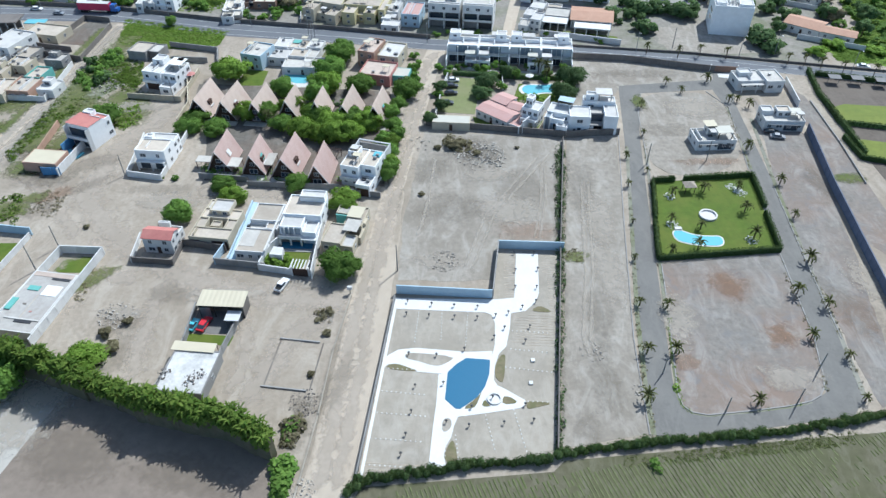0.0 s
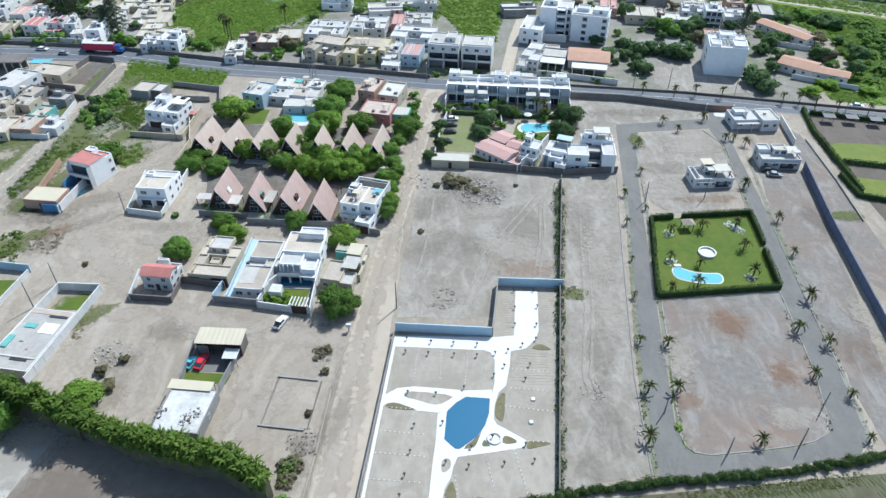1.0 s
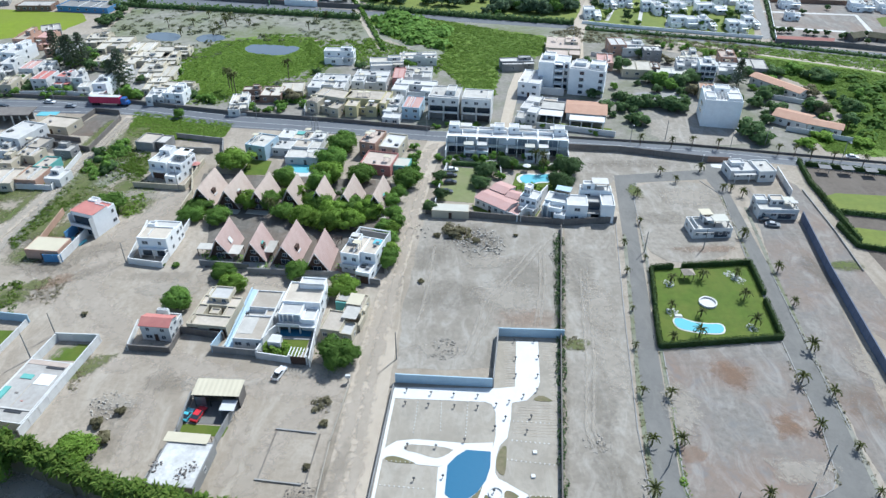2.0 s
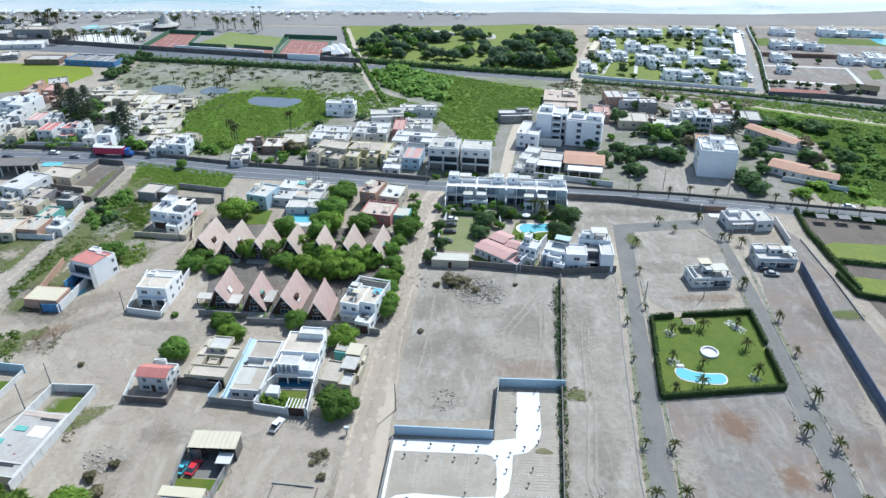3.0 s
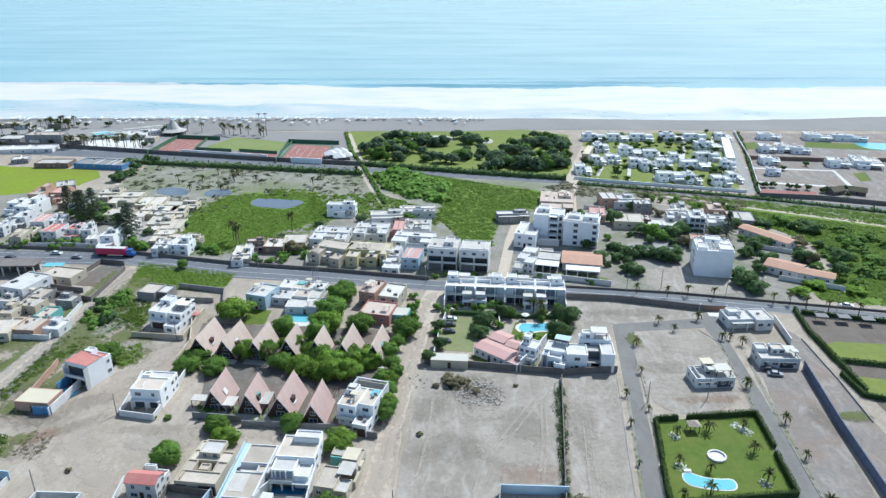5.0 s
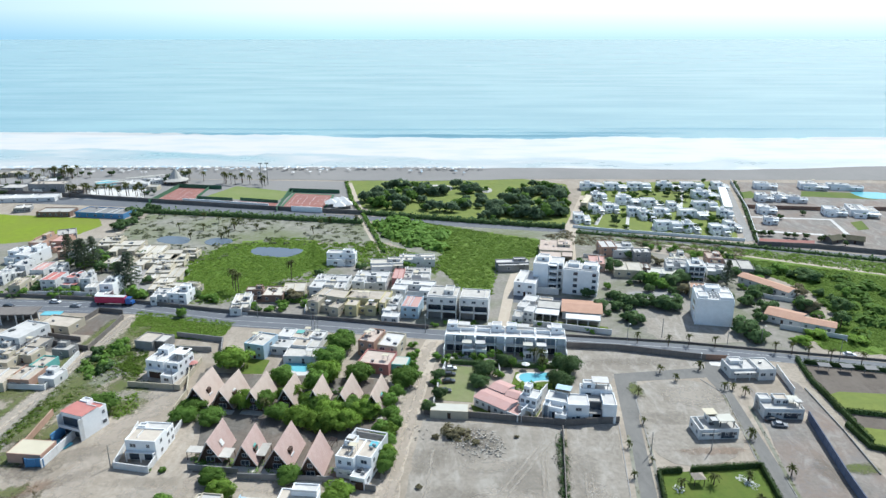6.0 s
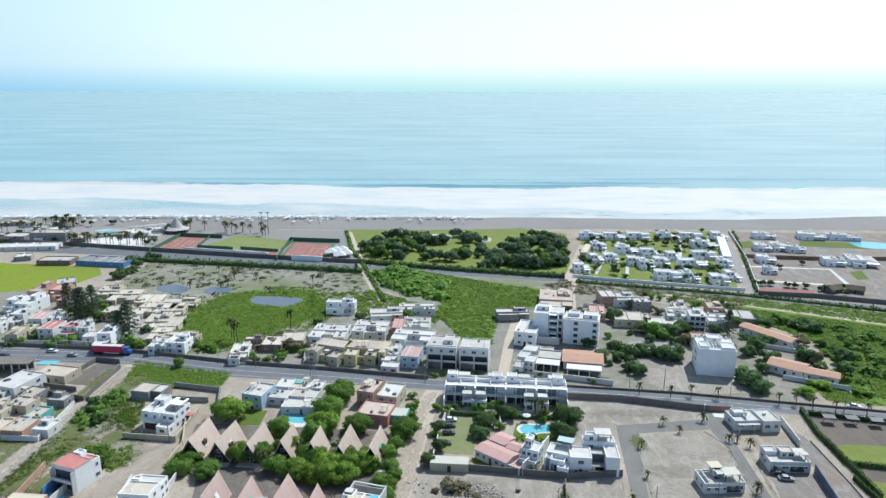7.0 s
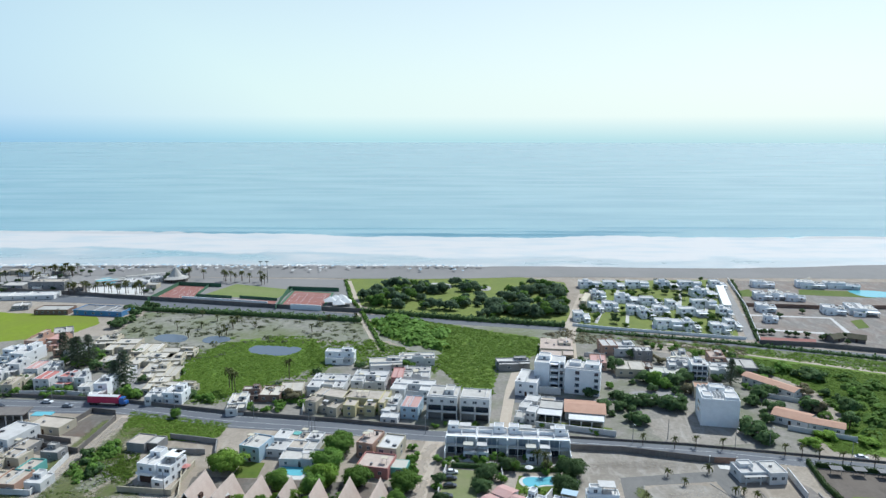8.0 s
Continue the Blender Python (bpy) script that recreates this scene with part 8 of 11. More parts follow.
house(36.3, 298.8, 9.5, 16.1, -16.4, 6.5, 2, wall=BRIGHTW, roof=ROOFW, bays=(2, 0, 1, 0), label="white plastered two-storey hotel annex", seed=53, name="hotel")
for k, (x, y, w, d, rot) in enumerate(((-1.4, 271.9, 12.2, 12.5, -8.0), (11.5, 269.6, 11.6, 11.1, -8.3))):
    massed_house(x, y, w, d, rot, "white three-storey apartment block with dark balcony bands", (
        (0, .16, 1, 1, 0, 9.8, 3, (0, 1, 0, k), None, None), (0, 0, 1, .16, 6.4, 9.8, 1, (3, 0, 0, 0), None, None)) + (((.55, .3, .85, .8, 9.4, 11.4, 1, (1, 0, 0, 0), None, None),) if k == 0 else ()),
        (("balcony_slab", 0, .0, 1, .16, 3.1, 3.3, GREYW), ("balcony_rail", 0, .0, 1, .015, 3.3, 4.1, WHITE), ("balcony_fin", 0, 0, .03, .16, 0, 6.4, WHITE), ("balcony_fin", .48, 0, .52, .16, 0, 6.4, WHITE), ("balcony_fin", .97, 0, 1, .16, 0, 6.4, WHITE),
         ("balcony_glazing", .04, .145, .47, .158, 3.5, 6.2, GLASS), ("balcony_glazing", .53, .145, .96, .158, 3.5, 6.2, GLASS), ("garage_door", .04, .145, .47, .158, .1, 2.9, GREYW), ("garage_door", .53, .145, .96, .158, .1, 2.9, DARKMETAL)), WHITE, ROOF, "apartment_block", seed=54 + k)
gable_house(55.8, 271.7, 15.6, 12.5, -10.2, 3.4, 4.4, WHITE, TERRA, "white house with a terracotta roof and front porch")
massed_house(33.9, 271.9, 7.9, 23.1, -20.4, "unfinished white house with open terraces", (
    (0, 0, .5, .3, 0, 3.2, 1, (1, 0, 1, 0), None, ROOF), (.5, .1, 1, .4, 0, 5.2, 2, (2, 0, 0, 1), None, None), (0, .3, .5, .6, 0, 4.6, 1, (1, 0, 1, 0), None, None), (.3, .4, 1, .7, 0, 3.0, 1, (0, 0, 0, 1), None, ROOF), (0, .7, .7, 1, 0, 4.0, 1, (0, 0, 1, 0), None, ROOFW)), (("roof_frame", .05, .02, .08, .04, 3.2, 5.4, WHITE), ("roof_frame", .42, .02, .45, .04, 3.2, 5.4, WHITE), ("roof_frame", .05, .02, .45, .04, 5.4, 5.6, WHITE), ("terrace_wall", .7, .8, .98, .82, 0, 3.0, WHITE)), seed=56, clutter=False)
massed_house(42.3, 272.4, 9.5, 19.0, -13.4, "grey flat-roofed house with a deep veranda", (
    (0, .3, 1, .75, 0, 4.0, 1, (2, 0, 0, 1), GREYW, ROOF), (0, .75, .6, 1, 0, 3.4, 1, (0, 0, 0, 0), WHITE, ROOFT)), (("veranda_slab", 0, 0, 1, .3, 3.4, 3.65, WHITE), ("veranda_post", .02, .01, .05, .05, 0, 3.4, WHITE), ("veranda_post", .33, .01, .36, .05, 0, 3.4, WHITE), ("veranda_post", .64, .01, .67, .05, 0, 3.4, WHITE), ("veranda_post", .95, .01, .98, .05, 0, 3.4, WHITE), ("veranda_glazing", .1, .28, .9, .297, .3, 2.9, GLASS)), seed=57, clutter=False)
massed_house(54.7, 262.8, 13.7, 6.4, -11.1, "white veranda in front of the terracotta-roofed house", ((0, .8, 1, 1, 0, 2.8, 1, (4, 0, 0, 0), None, None),), (("veranda_slab", 0, 0, 1, .8, 2.7, 2.9, WHITE), ("veranda_post", .02, .02, .05, .12, 0, 2.7, WHITE), ("veranda_post", .34, .02, .37, .12, 0, 2.7, WHITE), ("veranda_post", .64, .02, .67, .12, 0, 2.7, WHITE), ("veranda_post", .95, .02, .98, .12, 0, 2.7, WHITE)), name="veranda", seed=58, clutter=False)
massed_house(-48.9, 277.8, 14.2, 15.4, -19.5, "cream house with cut-out roof terraces", (
    (0, .45, 1, 1, 0, 5.6, 2, (2, 0, 0, 0), None, None), (0, 0, .35, .45, 0, 5.2, 2, (1, 0, 1, 0), None, None), (.7, .0, 1, .45, 0, 4.0, 1, (1, 0, 0, 1), None, None), (.35, .15, .7, .45, 0, 3.0, 1, (1, 0, 0, 0), None, ROOF)), (), CREAM, ROOFT, group="houses beyond the highway", seed=81)
massed_house(-33.7, 276.2, 18.2, 16.6, -8.9, "pale yellow house with notched roof terraces", (
    (0, .4, .85, 1, 0, 5.6, 2, (2, 0, 0, 0), None, None), (.1, 0, .38, .4, 0, 5.0, 2, (1, 0, 1, 0), None, None), (.55, .1, .8, .4, 0, 4.6, 1, (1, 0, 0, 0), None, None), (.85, .2, 1, 1, 0, 5.6, 2, (1, 0, 0, 1), None, None), (.38, .2, .55, .4, 0, 3.0, 1, (1, 0, 0, 0), None, ROOF)), (), YELW, ROOFT, group="houses beyond the highway", seed=82)
wall_run("front_wall", [(34.5, 259.8), (46.5, 256.7), (63.7, 251.6)], 2.2, WHITE, "long white front wall beside the highway", .25, 4)
slab("garden_lawn", [(34.7, 262.0), (46.9, 259.4), (63.8, 254.2), (63.9, 259.0), (38.6, 265.4)], LAWN, -.1, .05, "mown lawn strip behind the front wall", "lawn")
wall_run("hotel_wall", [(30.1, 296.6), (49.4, 292.7)], 3.2, WHITE, "white yard wall of the hotel", .3, 0)
WALL_WORDS = {"white_plaster": "white", "bright_white_paint": "bright white", "cream_plaster": "cream", "salmon_plaster": "salmon", "grey_plaster": "grey", "pale_blue_plaster": "pale blue", "brown_brickwork": "brown brick", "brick_red_plaster": "red"}
ROOF_WORDS = {"whitewashed_roof": "whitewashed flat roof", "cream_roof_screed": "cream flat roof", "tan_roof_screed": "tan flat roof", "pale_roof_screed": "grey flat roof", "faded_pink_tiles": "faded pink roof", "red_painted_roof": "faded red roof", "pinkish_roof_screed": "pinkish flat roof", "pale_sheet_roof": "pale sheet roof", "terracotta_tiles": "terracotta roof"}
town_count = [0]


def town_house(x, y, w, d, rot, h, storeys, wall, roof, kind):
    """A house of the quarter beyond the highway: plain, stepped, with a stair tower, round a cut-out terrace, or with a glazed front."""
    town_count[0] += 1
    k = town_count[0]
    side = (0, 1) if x < 0 else (1, 0)
    label = f"{WALL_WORDS[wall.name]} {'two' if storeys == 2 else 'one'}-storey house, {ROOF_WORDS[roof.name]}"
    f = min(3, max(1, int(w / 3.4)))
    low = h * .58 if storeys == 2 else max(2.2, h - .5)
    if kind == "step":
        rows = ((0, .34, 1, 1, 0, h, storeys, (f, 0, *side), None, None), (.04, 0, .66, .34, 0, low, 1, (1, 0, *side), None, None), (.55, .6, .92, .95, h - .35, h + 1.0, 1, (1, 0, 0, 0), None, None))
        bits = (("terrace_kerb", .66, .05, .98, .07, 0, 1.0, wall), ("shade_slab", .68, .1, .98, .34, low - .3, low - .15, roof))
        label += ", stepped front"
    elif kind == "notch":
        rows = ((0, .52, 1, 1, 0, h, storeys, (f, 0, *side), None, None), (0, 0, .36, .52, 0, h - .15, storeys, (1, 0, *side), None, None), (.7, .06, 1, .52, 0, h - .3, storeys, (1, 0, *side), None, None), (.36, .14, .7, .52, 0, low, 1, (1, 0, 0, 0), None, ROOF))
        bits = (("terrace_rail", .37, .14, .69, .16, low, low + .8, wall), ("roof_stub", .1, .7, .13, .95, h - .35, h + .6, wall), ("skylight", .45, .68, .6, .8, h - .35, h - .1, GLASS))
        label += ", cut-out terrace"
    elif kind == "tower":
        rows = ((0, 0, 1, 1, 0, h, storeys, (f, 0, *side), None, None), (.5, .45, .9, .92, h - .35, h + 2.0, 1, (1, 0, *side), None, None))
        bits = (("roof_wall", .1, .3, .13, .9, h - .35, h + .7, wall), ("balcony_slab", .1, -.09, .8, 0, h * .52, h * .52 + .18, wall))
        label += ", stair tower"
    elif kind == "glazed":
        rows = ((0, 0, 1, 1, 0, h, 3, (0, 0, *side), None, None), (.3, .5, .7, .9, h - .35, h + 1.2, 1, (1, 0, 0, 0), None, None))
        bits = tuple(("balcony_slab", 0, -.14, 1, 0, z, z + .16, wall) for z in (2.5, 4.9)) + tuple(("glazing", a, -.012, a + .26, .004, z, z + 1.9, GLASS) for z in (.3, 2.8, 5.2) for a in (.06, .37, .68)) + tuple(("balcony_rail", .02, -.14, .98, -.125, z, z + .8, VEILED) for z in (2.66, 5.06))
        label += ", glazed balconies"
    else:
        rows = ((0, 0, 1, 1, 0, h, storeys, (f, 0, *side), None, None),)
        bits = (("roof_kerb", .48, .1, .5, .9, h - .35, h + .1, wall), ("front_step", .4, -.06, .6, 0, 0, .2, CONCRETE))
    return massed_house(x, y, w, d, rot, label, rows, bits, wall, roof, "house", "houses beyond the highway", 60 + k, k % 2 == 0)


town_house(-216.8, 335.9, 8.2, 10.0, -9, 6, 2, BRIGHTW, ROOFW, "step")
town_house(-209.0, 336.1, 8.1, 15.4, -9, 6, 2, BRIGHTW, ROOFW, "tower")
town_house(-214.2, 355.0, 6.9, 15.2, -2, 6.5, 2, SALMON, ROOFT, "tower")
town_house(-206.5, 357.3, 8.3, 15.5, -1, 5, 2, SALMON, PINKROOF, "step")
town_house(-203.7, 316.9, 6.3, 14.2, -0, 5.5, 2, WHITE, ROOFW, "step")
town_house(-206.7, 309.6, 4.5, 15.0, -0, 5, 2, WHITE, ROOFW, "notch")
town_house(-193.1, 317.0, 6.5, 12.1, 0, 4.6, 1, WHITE, PINKROOF, "plain")
town_house(-185.3, 316.4, 5.4, 9.2, 5, 5, 2, WHITE, ROOFW, "notch")
town_house(-180.0, 302.5, 7.2, 11.2, -2, 5, 2, WHITE, REDROOF, "plain")
town_house(-170.7, 301.5, 7.2, 11.0, -7, 5, 2, WHITE, REDROOF, "step")
town_house(-163.9, 301.7, 4.5, 7.3, 5, 5.2, 2, WHITE, ROOFW, "tower")
town_house(-149.4, 290.8, 5.8, 16.9, 1, 6.4, 2, BRIGHTW, ROOFW, "step")
town_house(-159.3, 296.3, 5.2, 7.1, 5, 3, 1, WHITE, ROOF, "plain")
town_house(-192.5, 296.8, 5.0, 11.2, 5, 4.5, 1, CREAM, ROOFT, "plain")
town_house(-193.2, 305.5, 6.1, 11.6, 5, 2.8, 1, CREAM, ROOFC, "plain")
town_house(-186.7, 341.0, 8.5, 10.9, -4, 5, 2, WHITE, ROOFW, "notch")
town_house(-196.5, 346.2, 5.0, 13.1, 2, 4.2, 1, SALMON, ROOFT, "plain")
town_house(-182.1, 362.4, 11.1, 15.3, 2, 3.0, 1, CREAM, ROOFC, "step")
town_house(-169.8, 354.6, 13.9, 19.8, 3, 2.8, 1, CREAM, ROOFC, "notch")
town_house(-153.8, 348.5, 13.1, 14.8, 3, 2.8, 1, CREAM, ROOFC, "plain")
town_house(-137.0, 343.0, 17.3, 11.7, 1, 2.8, 1, CREAM, ROOFC, "step")
town_house(-145.4, 332.7, 18.0, 18.6, -4, 2.8, 1, CREAM, ROOFC, "notch")
town_house(-134.8, 331.4, 8.4, 17.8, 5, 2.8, 1, CREAM, ROOFC, "step")
town_house(-137.3, 316.0, 11.2, 19.5, 5, 2.8, 1, CREAM, ROOFC, "step")
town_house(-128.4, 314.7, 6.2, 14.3, 5, 2.6, 1, CREAM, ROOFC, "plain")
town_house(-129.0, 298.6, 8.9, 15.0, 5, 3.0, 1, CREAM, ROOFC, "notch")
town_house(-118.3, 295.8, 15.5, 7.2, -12, 3.0, 1, CREAM, ROOFC, "step")
town_house(-115.4, 285.0, 8.8, 8.1, -7, 5, 2, BRIGHTW, ROOFW, "tower")
town_house(-123.2, 284.3, 7.2, 10.2, 2, 4.2, 1, WHITE, ROOFW, "notch")
town_house(-162.9, 328.2, 12.8, 15.1, -5, 2.8, 1, CREAM, ROOFC, "step")
town_house(-150.9, 314.3, 6.8, 11.4, -0, 3.4, 1, WHITE, ROOFC, "plain")
town_house(-86.8, 276.8, 7.4, 15.8, 5, 3.6, 1, WHITE, ROOFC, "step")
town_house(-83.5, 286.1, 7.3, 6.2, 4, 5.2, 2, BRICKW, ROOFC, "step")
town_house(-75.5, 288.7, 9.0, 11.0, -1, 3.4, 1, BRICKW, ROOFC, "plain")
town_house(-67.7, 293.0, 9.7, 11.0, 5, 3.6, 1, CREAM, ROOFC, "plain")
town_house(-52.5, 298.2, 15.7, 16.4, -5, 4.4, 1, WHITE, ROOFW, "notch")
town_house(-53.0, 334.0, 14.4, 7.8, -5, 6, 2, BRIGHTW, ROOFW, "step")
town_house(-34.6, 302.9, 15.0, 14.1, -5, 5, 2, WHITE, ROOFW, "notch")
town_house(-29.4, 323.9, 15.8, 10.2, 5, 4.5, 1, WHITE, ROOFC, "step")
town_house(-15.0, 332.1, 17.5, 8.7, 3, 4.5, 1, WHITE, ROOFC, "notch")
town_house(-22.4, 306.8, 5.0, 13.3, -2, 5, 2, REDWALL, PINKROOF, "plain")
town_house(-14.2, 309.7, 12.5, 13.8, -3, 4.5, 1, WHITE, ROOF, "notch")
town_house(-14.7, 291.0, 17.8, 12.5, -10, 5.4, 2, WHITE, ROOFW, "notch")
town_house(-22.9, 274.6, 5.7, 15.5, -9, 4, 1, WHITE, ROOFW, "step")
town_house(-22.7, 264.3, 6.8, 5.3, -9, 3, 1, WHITE, ROOFW, "plain")
town_house(-14.4, 272.9, 7.2, 12.3, -9, 5.2, 2, SKYW, PINKROOF, "plain")
town_house(31.9, 326.6, 16.1, 8.0, 4, 4, 1, GREYW, ROOFW, "step")
town_house(56.3, 347.4, 17.1, 28.2, -9, 4.4, 1, CREAM, ROOFP, "step")
town_house(83.2, 351.3, 8.0, 11.6, 1, 5.4, 2, SALMON, ROOFW, "plain")
town_house(73.7, 330.0, 7.7, 12.8, -9, 4, 1, SALMON, PINKROOF, "plain")
town_house(90.8, 349.5, 11.5, 10.9, -3, 4.6, 1, WHITE, ROOFW, "step")
town_house(97.7, 338.7, 8.4, 7.1, -1, 6, 2, GREYW, ROOFW, "plain")
town_house(86.6, 320.9, 13.3, 12.8, -7, 4, 1, CREAM, ROOFC, "plain")
town_house(95.0, 322.5, 5.0, 7.7, -5, 3.6, 1, BRICKW, ROOF, "plain")
town_house(102.2, 316.6, 13.8, 8.4, -12, 3, 1, WHITE, SHEET, "plain")
town_house(110.4, 322.8, 9.5, 11.0, -11, 5, 2, WHITE, ROOFW, "notch")
town_house(114.4, 332.4, 6.6, 9.0, -6, 5.2, 2, WHITE, ROOFC, "tower")
town_house(117.1, 315.0, 7.3, 10.0, -11, 7.6, 2, BRIGHTW, ROOFW, "glazed")
town_house(128.2, 317.1, 10.1, 11.4, -11, 4.6, 1, WHITE, ROOFW, "notch")
town_house(132.2, 331.5, 7.4, 15.6, -9, 5, 2, SALMON, ROOFP, "step")
town_house(142.0, 325.5, 12.2, 13.8, -11, 3.4, 1, GREYW, ROOF, "plain")
town_house(110.8, 292.5, 7.2, 7.2, -13, 5, 2, CREAM, TERRA, "plain")
gable_house(144.8, 300.6, 24.5, 6.4, -56.7, 3.2, 4.2, WHITE, TERRA, "long white house with a terracotta roof", bays=(6, 0, 0, 1))
gable_house(136.9, 265.3, 13.0, 9.5, -38.0, 3.2, 4.3, WHITE, TERRA, "white house with a terracotta roof")
gable_house(146.1, 257.2, 12.0, 6.0, -29.5, 3.2, 4.0, WHITE, TERRA, "long white house with a terracotta roof", bays=(3, 0, 0, 1))
for pts in ([(-186.0, 290.5), (-166.0, 291.0), (-158.0, 289.5)], [(-157.0, 290.0), (-143.0, 283.0)], [(131.8, 258.0), (152.5, 247.5)], [(137.0, 291.5), (149.5, 284.5)], [(-64.0, 297.0), (-42.0, 312.0), (-22.0, 317.0)], [(-60.0, 279.5), (-59.0, 270.5)], [(64.5, 337.0), (66.0, 318.0)], [(70.0, 345.0), (80.0, 343.0)]):
    wall_run("yard_wall", pts, 2.0, WHITE, "white rendered yard wall beyond the highway", .2, 0, False)
# ---- trees ----
for (x, y), r, h, kd in (((-76.6, 229.8), 5.5, 7, "bright"), ((-80.1, 198.0), 3.4, 4.5, "broad"), ((-45.5, 192.6), 4.6, 6, "bright"), ((-42.2, 199.5), 4, 6, "broad"), ((-35.4, 189.5), 5, 7, "bright"), ((-31.2, 197.9), 4.5, 6, "broad"),
        ((-25.6, 196.2), 4, 6, "bright"), ((-81.9, 193.2), 3.6, 4, "broad"), ((-72.6, 191.4), 3.6, 4.5, "broad"), ((-14.6, 216.3), 4.5, 6.5, "broad"), ((-30.7, 219.3), 4.5, 6, "broad"), ((-56.4, 217.8), 4.0, 6, "broad"),
        ((-42.3, 219.9), 5, 8, "bright"), ((-41.8, 230.2), 5, 8, "broad"), ((-40.2, 241.2), 4.5, 8, "broad"), ((-44.3, 214.0), 4, 7, "broad"), ((-39.7, 245.8), 4, 7, "broad"), ((-27.9, 155.3), 3.8, 5, "bright")):
    near = 1 - .38 * h / 115 if y > 150 and x < 0 else 1.0
    tree(x * near, y * near, r * (1.26 if y > 150 and x < 0 else 1.17), h * 1.05, kd)
for (x, y), r, h, kd in (((-62.7, 162.7), 3.2, 4, "broad"), ((-58.3, 157.5), 3.4, 4, "bright"), ((-42.2, 162.9), 3.2, 4, "broad"), ((-70.1, 147.5), 4, 5, "broad"), ((-64.8, 201.1), 3.6, 6, "bright"), ((-58.3, 201.2), 3.4, 6, "broad"),
        ((-50.9, 205.7), 3.6, 6, "bright"), ((-42.6, 200.3), 3.8, 6, "bright"), ((-36.3, 195.1), 4, 6.5, "bright"), ((-30.4, 190.1), 3.8, 6.5, "bright"), ((-40.9, 190.0), 3.2, 5, "bright"), ((-25.1, 199.4), 3.2, 5.5, "bright"),
        ((-18.9, 201.7), 2.8, 5, "broad"), ((-16.9, 193.6), 2.6, 5, "broad"), ((-17.0, 183.8), 2.6, 5, "bright"), ((-16.8, 173.1), 2.4, 5, "bright"), ((-16.9, 166.1), 2.2, 4.5, "broad"), ((-16.4, 206.1), 2.6, 5, "broad")):
    near = 1 - .38 * h / 115 if y > 150 and x < 0 else 1.0
    tree(x * near, y * near, r * (1.26 if y > 150 and x < 0 else 1.17), h * 1.05, kd)
for (x, y), r, h, kd in (((-52.5, 194.9), 3.2, 5, "broad"), ((-79.8, 192.9), 2.8, 4, "broad"), ((-25.1, 126.7), 5.0, 6.2, "broad"), ((-109.8, 198.7), 4.6, 6, "broad"), ((-17.4, 192.9), 2.6, 5, "broad"), ((-15.7, 188.1), 2.6, 5, "broad"),
        ((-17.3, 178.7), 2.6, 5, "broad"), ((-17.0, 170.0), 2.6, 5, "broad"), ((-19.4, 184.9), 2.6, 5, "broad"), ((-76.0, 99.1), 4.2, 4, "bright"), ((-88.5, 91.7), 4.5, 8, "broad"), ((41.4, 220.4), 4.8, 7, "dark"),
        ((37.6, 210.5), 4.2, 6, "dark"), ((13.0, 220.1), 3.6, 5, "dark"), ((10.8, 212.1), 3, 4, "dark"), ((20.2, 226.5), 3, 4.5, "dark"), ((-2.4, 206.3), 2.2, 4, "dark"), ((-3.0, 217.9), 2.2, 4, "dark")):
    near = 1 - .38 * h / 115 if y > 150 and x < 0 else 1.0
    tree(x * near, y * near, r * (1.26 if y > 150 and x < 0 else 1.17), h * 1.05, kd)
for (x, y), r, h, kd in (((-5.9, 197.2), 2, 4, "dark"),):
    near = 1 - .38 * h / 115 if y > 150 and x < 0 else 1.0
    tree(x * near, y * near, r * (1.26 if y > 150 and x < 0 else 1.17), h * 1.05, kd)
tree(-109.3, 267.4, 2.6, 4, "broad", "round dark bush-like tree beside the highway")
# crowns between the houses
tree_in_grove("garden_trees", -188.3, 290.9, 3.0, 3.4, "small")
tree_in_grove("garden_trees", -186.4, 296.4, 2.8, 3.0, "smalldark")
tree_in_grove("garden_trees", -172.9, 292.8, 3.2, 3.6, "small")
tree_in_grove("garden_trees", -166.1, 292.8, 3.4, 3.6, "small")
tree_in_grove("garden_trees", -178.7, 294.0, 2.5, 2.8, "smalldark")
tree_in_grove("garden_trees", -194.5, 292.9, 3.0, 3.4, "small")
tree_in_grove("garden_trees", -167.5, 320.4, 3.9, 6.0, "smalldark")
tree_in_grove("garden_trees", -136.8, 288.6, 5.1, 6.5, "small")
tree_in_grove("garden_trees", -140.6, 286.8, 3.9, 5.0, "smalldark")
tree_in_grove("garden_trees", -161.0, 322.2, 3.4, 5.0, "smalldark")
tree_in_grove("garden_trees", -136.9, 327.4, 3.2, 4.0, "dry")
tree_in_grove("garden_trees", -158.6, 345.6, 3.0, 3.6, "smalldark")
tree_in_grove("garden_trees", -122.8, 302.6, 2.3, 3.0, "small")
tree_in_grove("garden_trees", -111.4, 290.8, 2.8, 3.4, "smalldark")
tree_in_grove("garden_trees", -105.7, 285.8, 2.8, 3.2, "small")
tree_in_grove("garden_trees", -125.6, 317.7, 2.5, 3.0, "small")
tree_in_grove("garden_trees", -75.2, 290.8, 3.9, 4.5, "dry")
tree_in_grove("garden_trees", -66.5, 285.3, 4.8, 5.5, "dry")
tree_in_grove("garden_trees", -69.5, 276.3, 3.0, 3.0, "small")
tree_in_grove("garden_trees", -74.9, 273.7, 2.5, 2.6, "small")
tree_in_grove("garden_trees", -79.5, 273.4, 2.3, 2.4, "smalldark")
tree_in_grove("garden_trees", -60.5, 279.1, 2.8, 3.2, "small")
tree_in_grove("garden_trees", -61.3, 317.5, 2.8, 3.4, "smalldark")
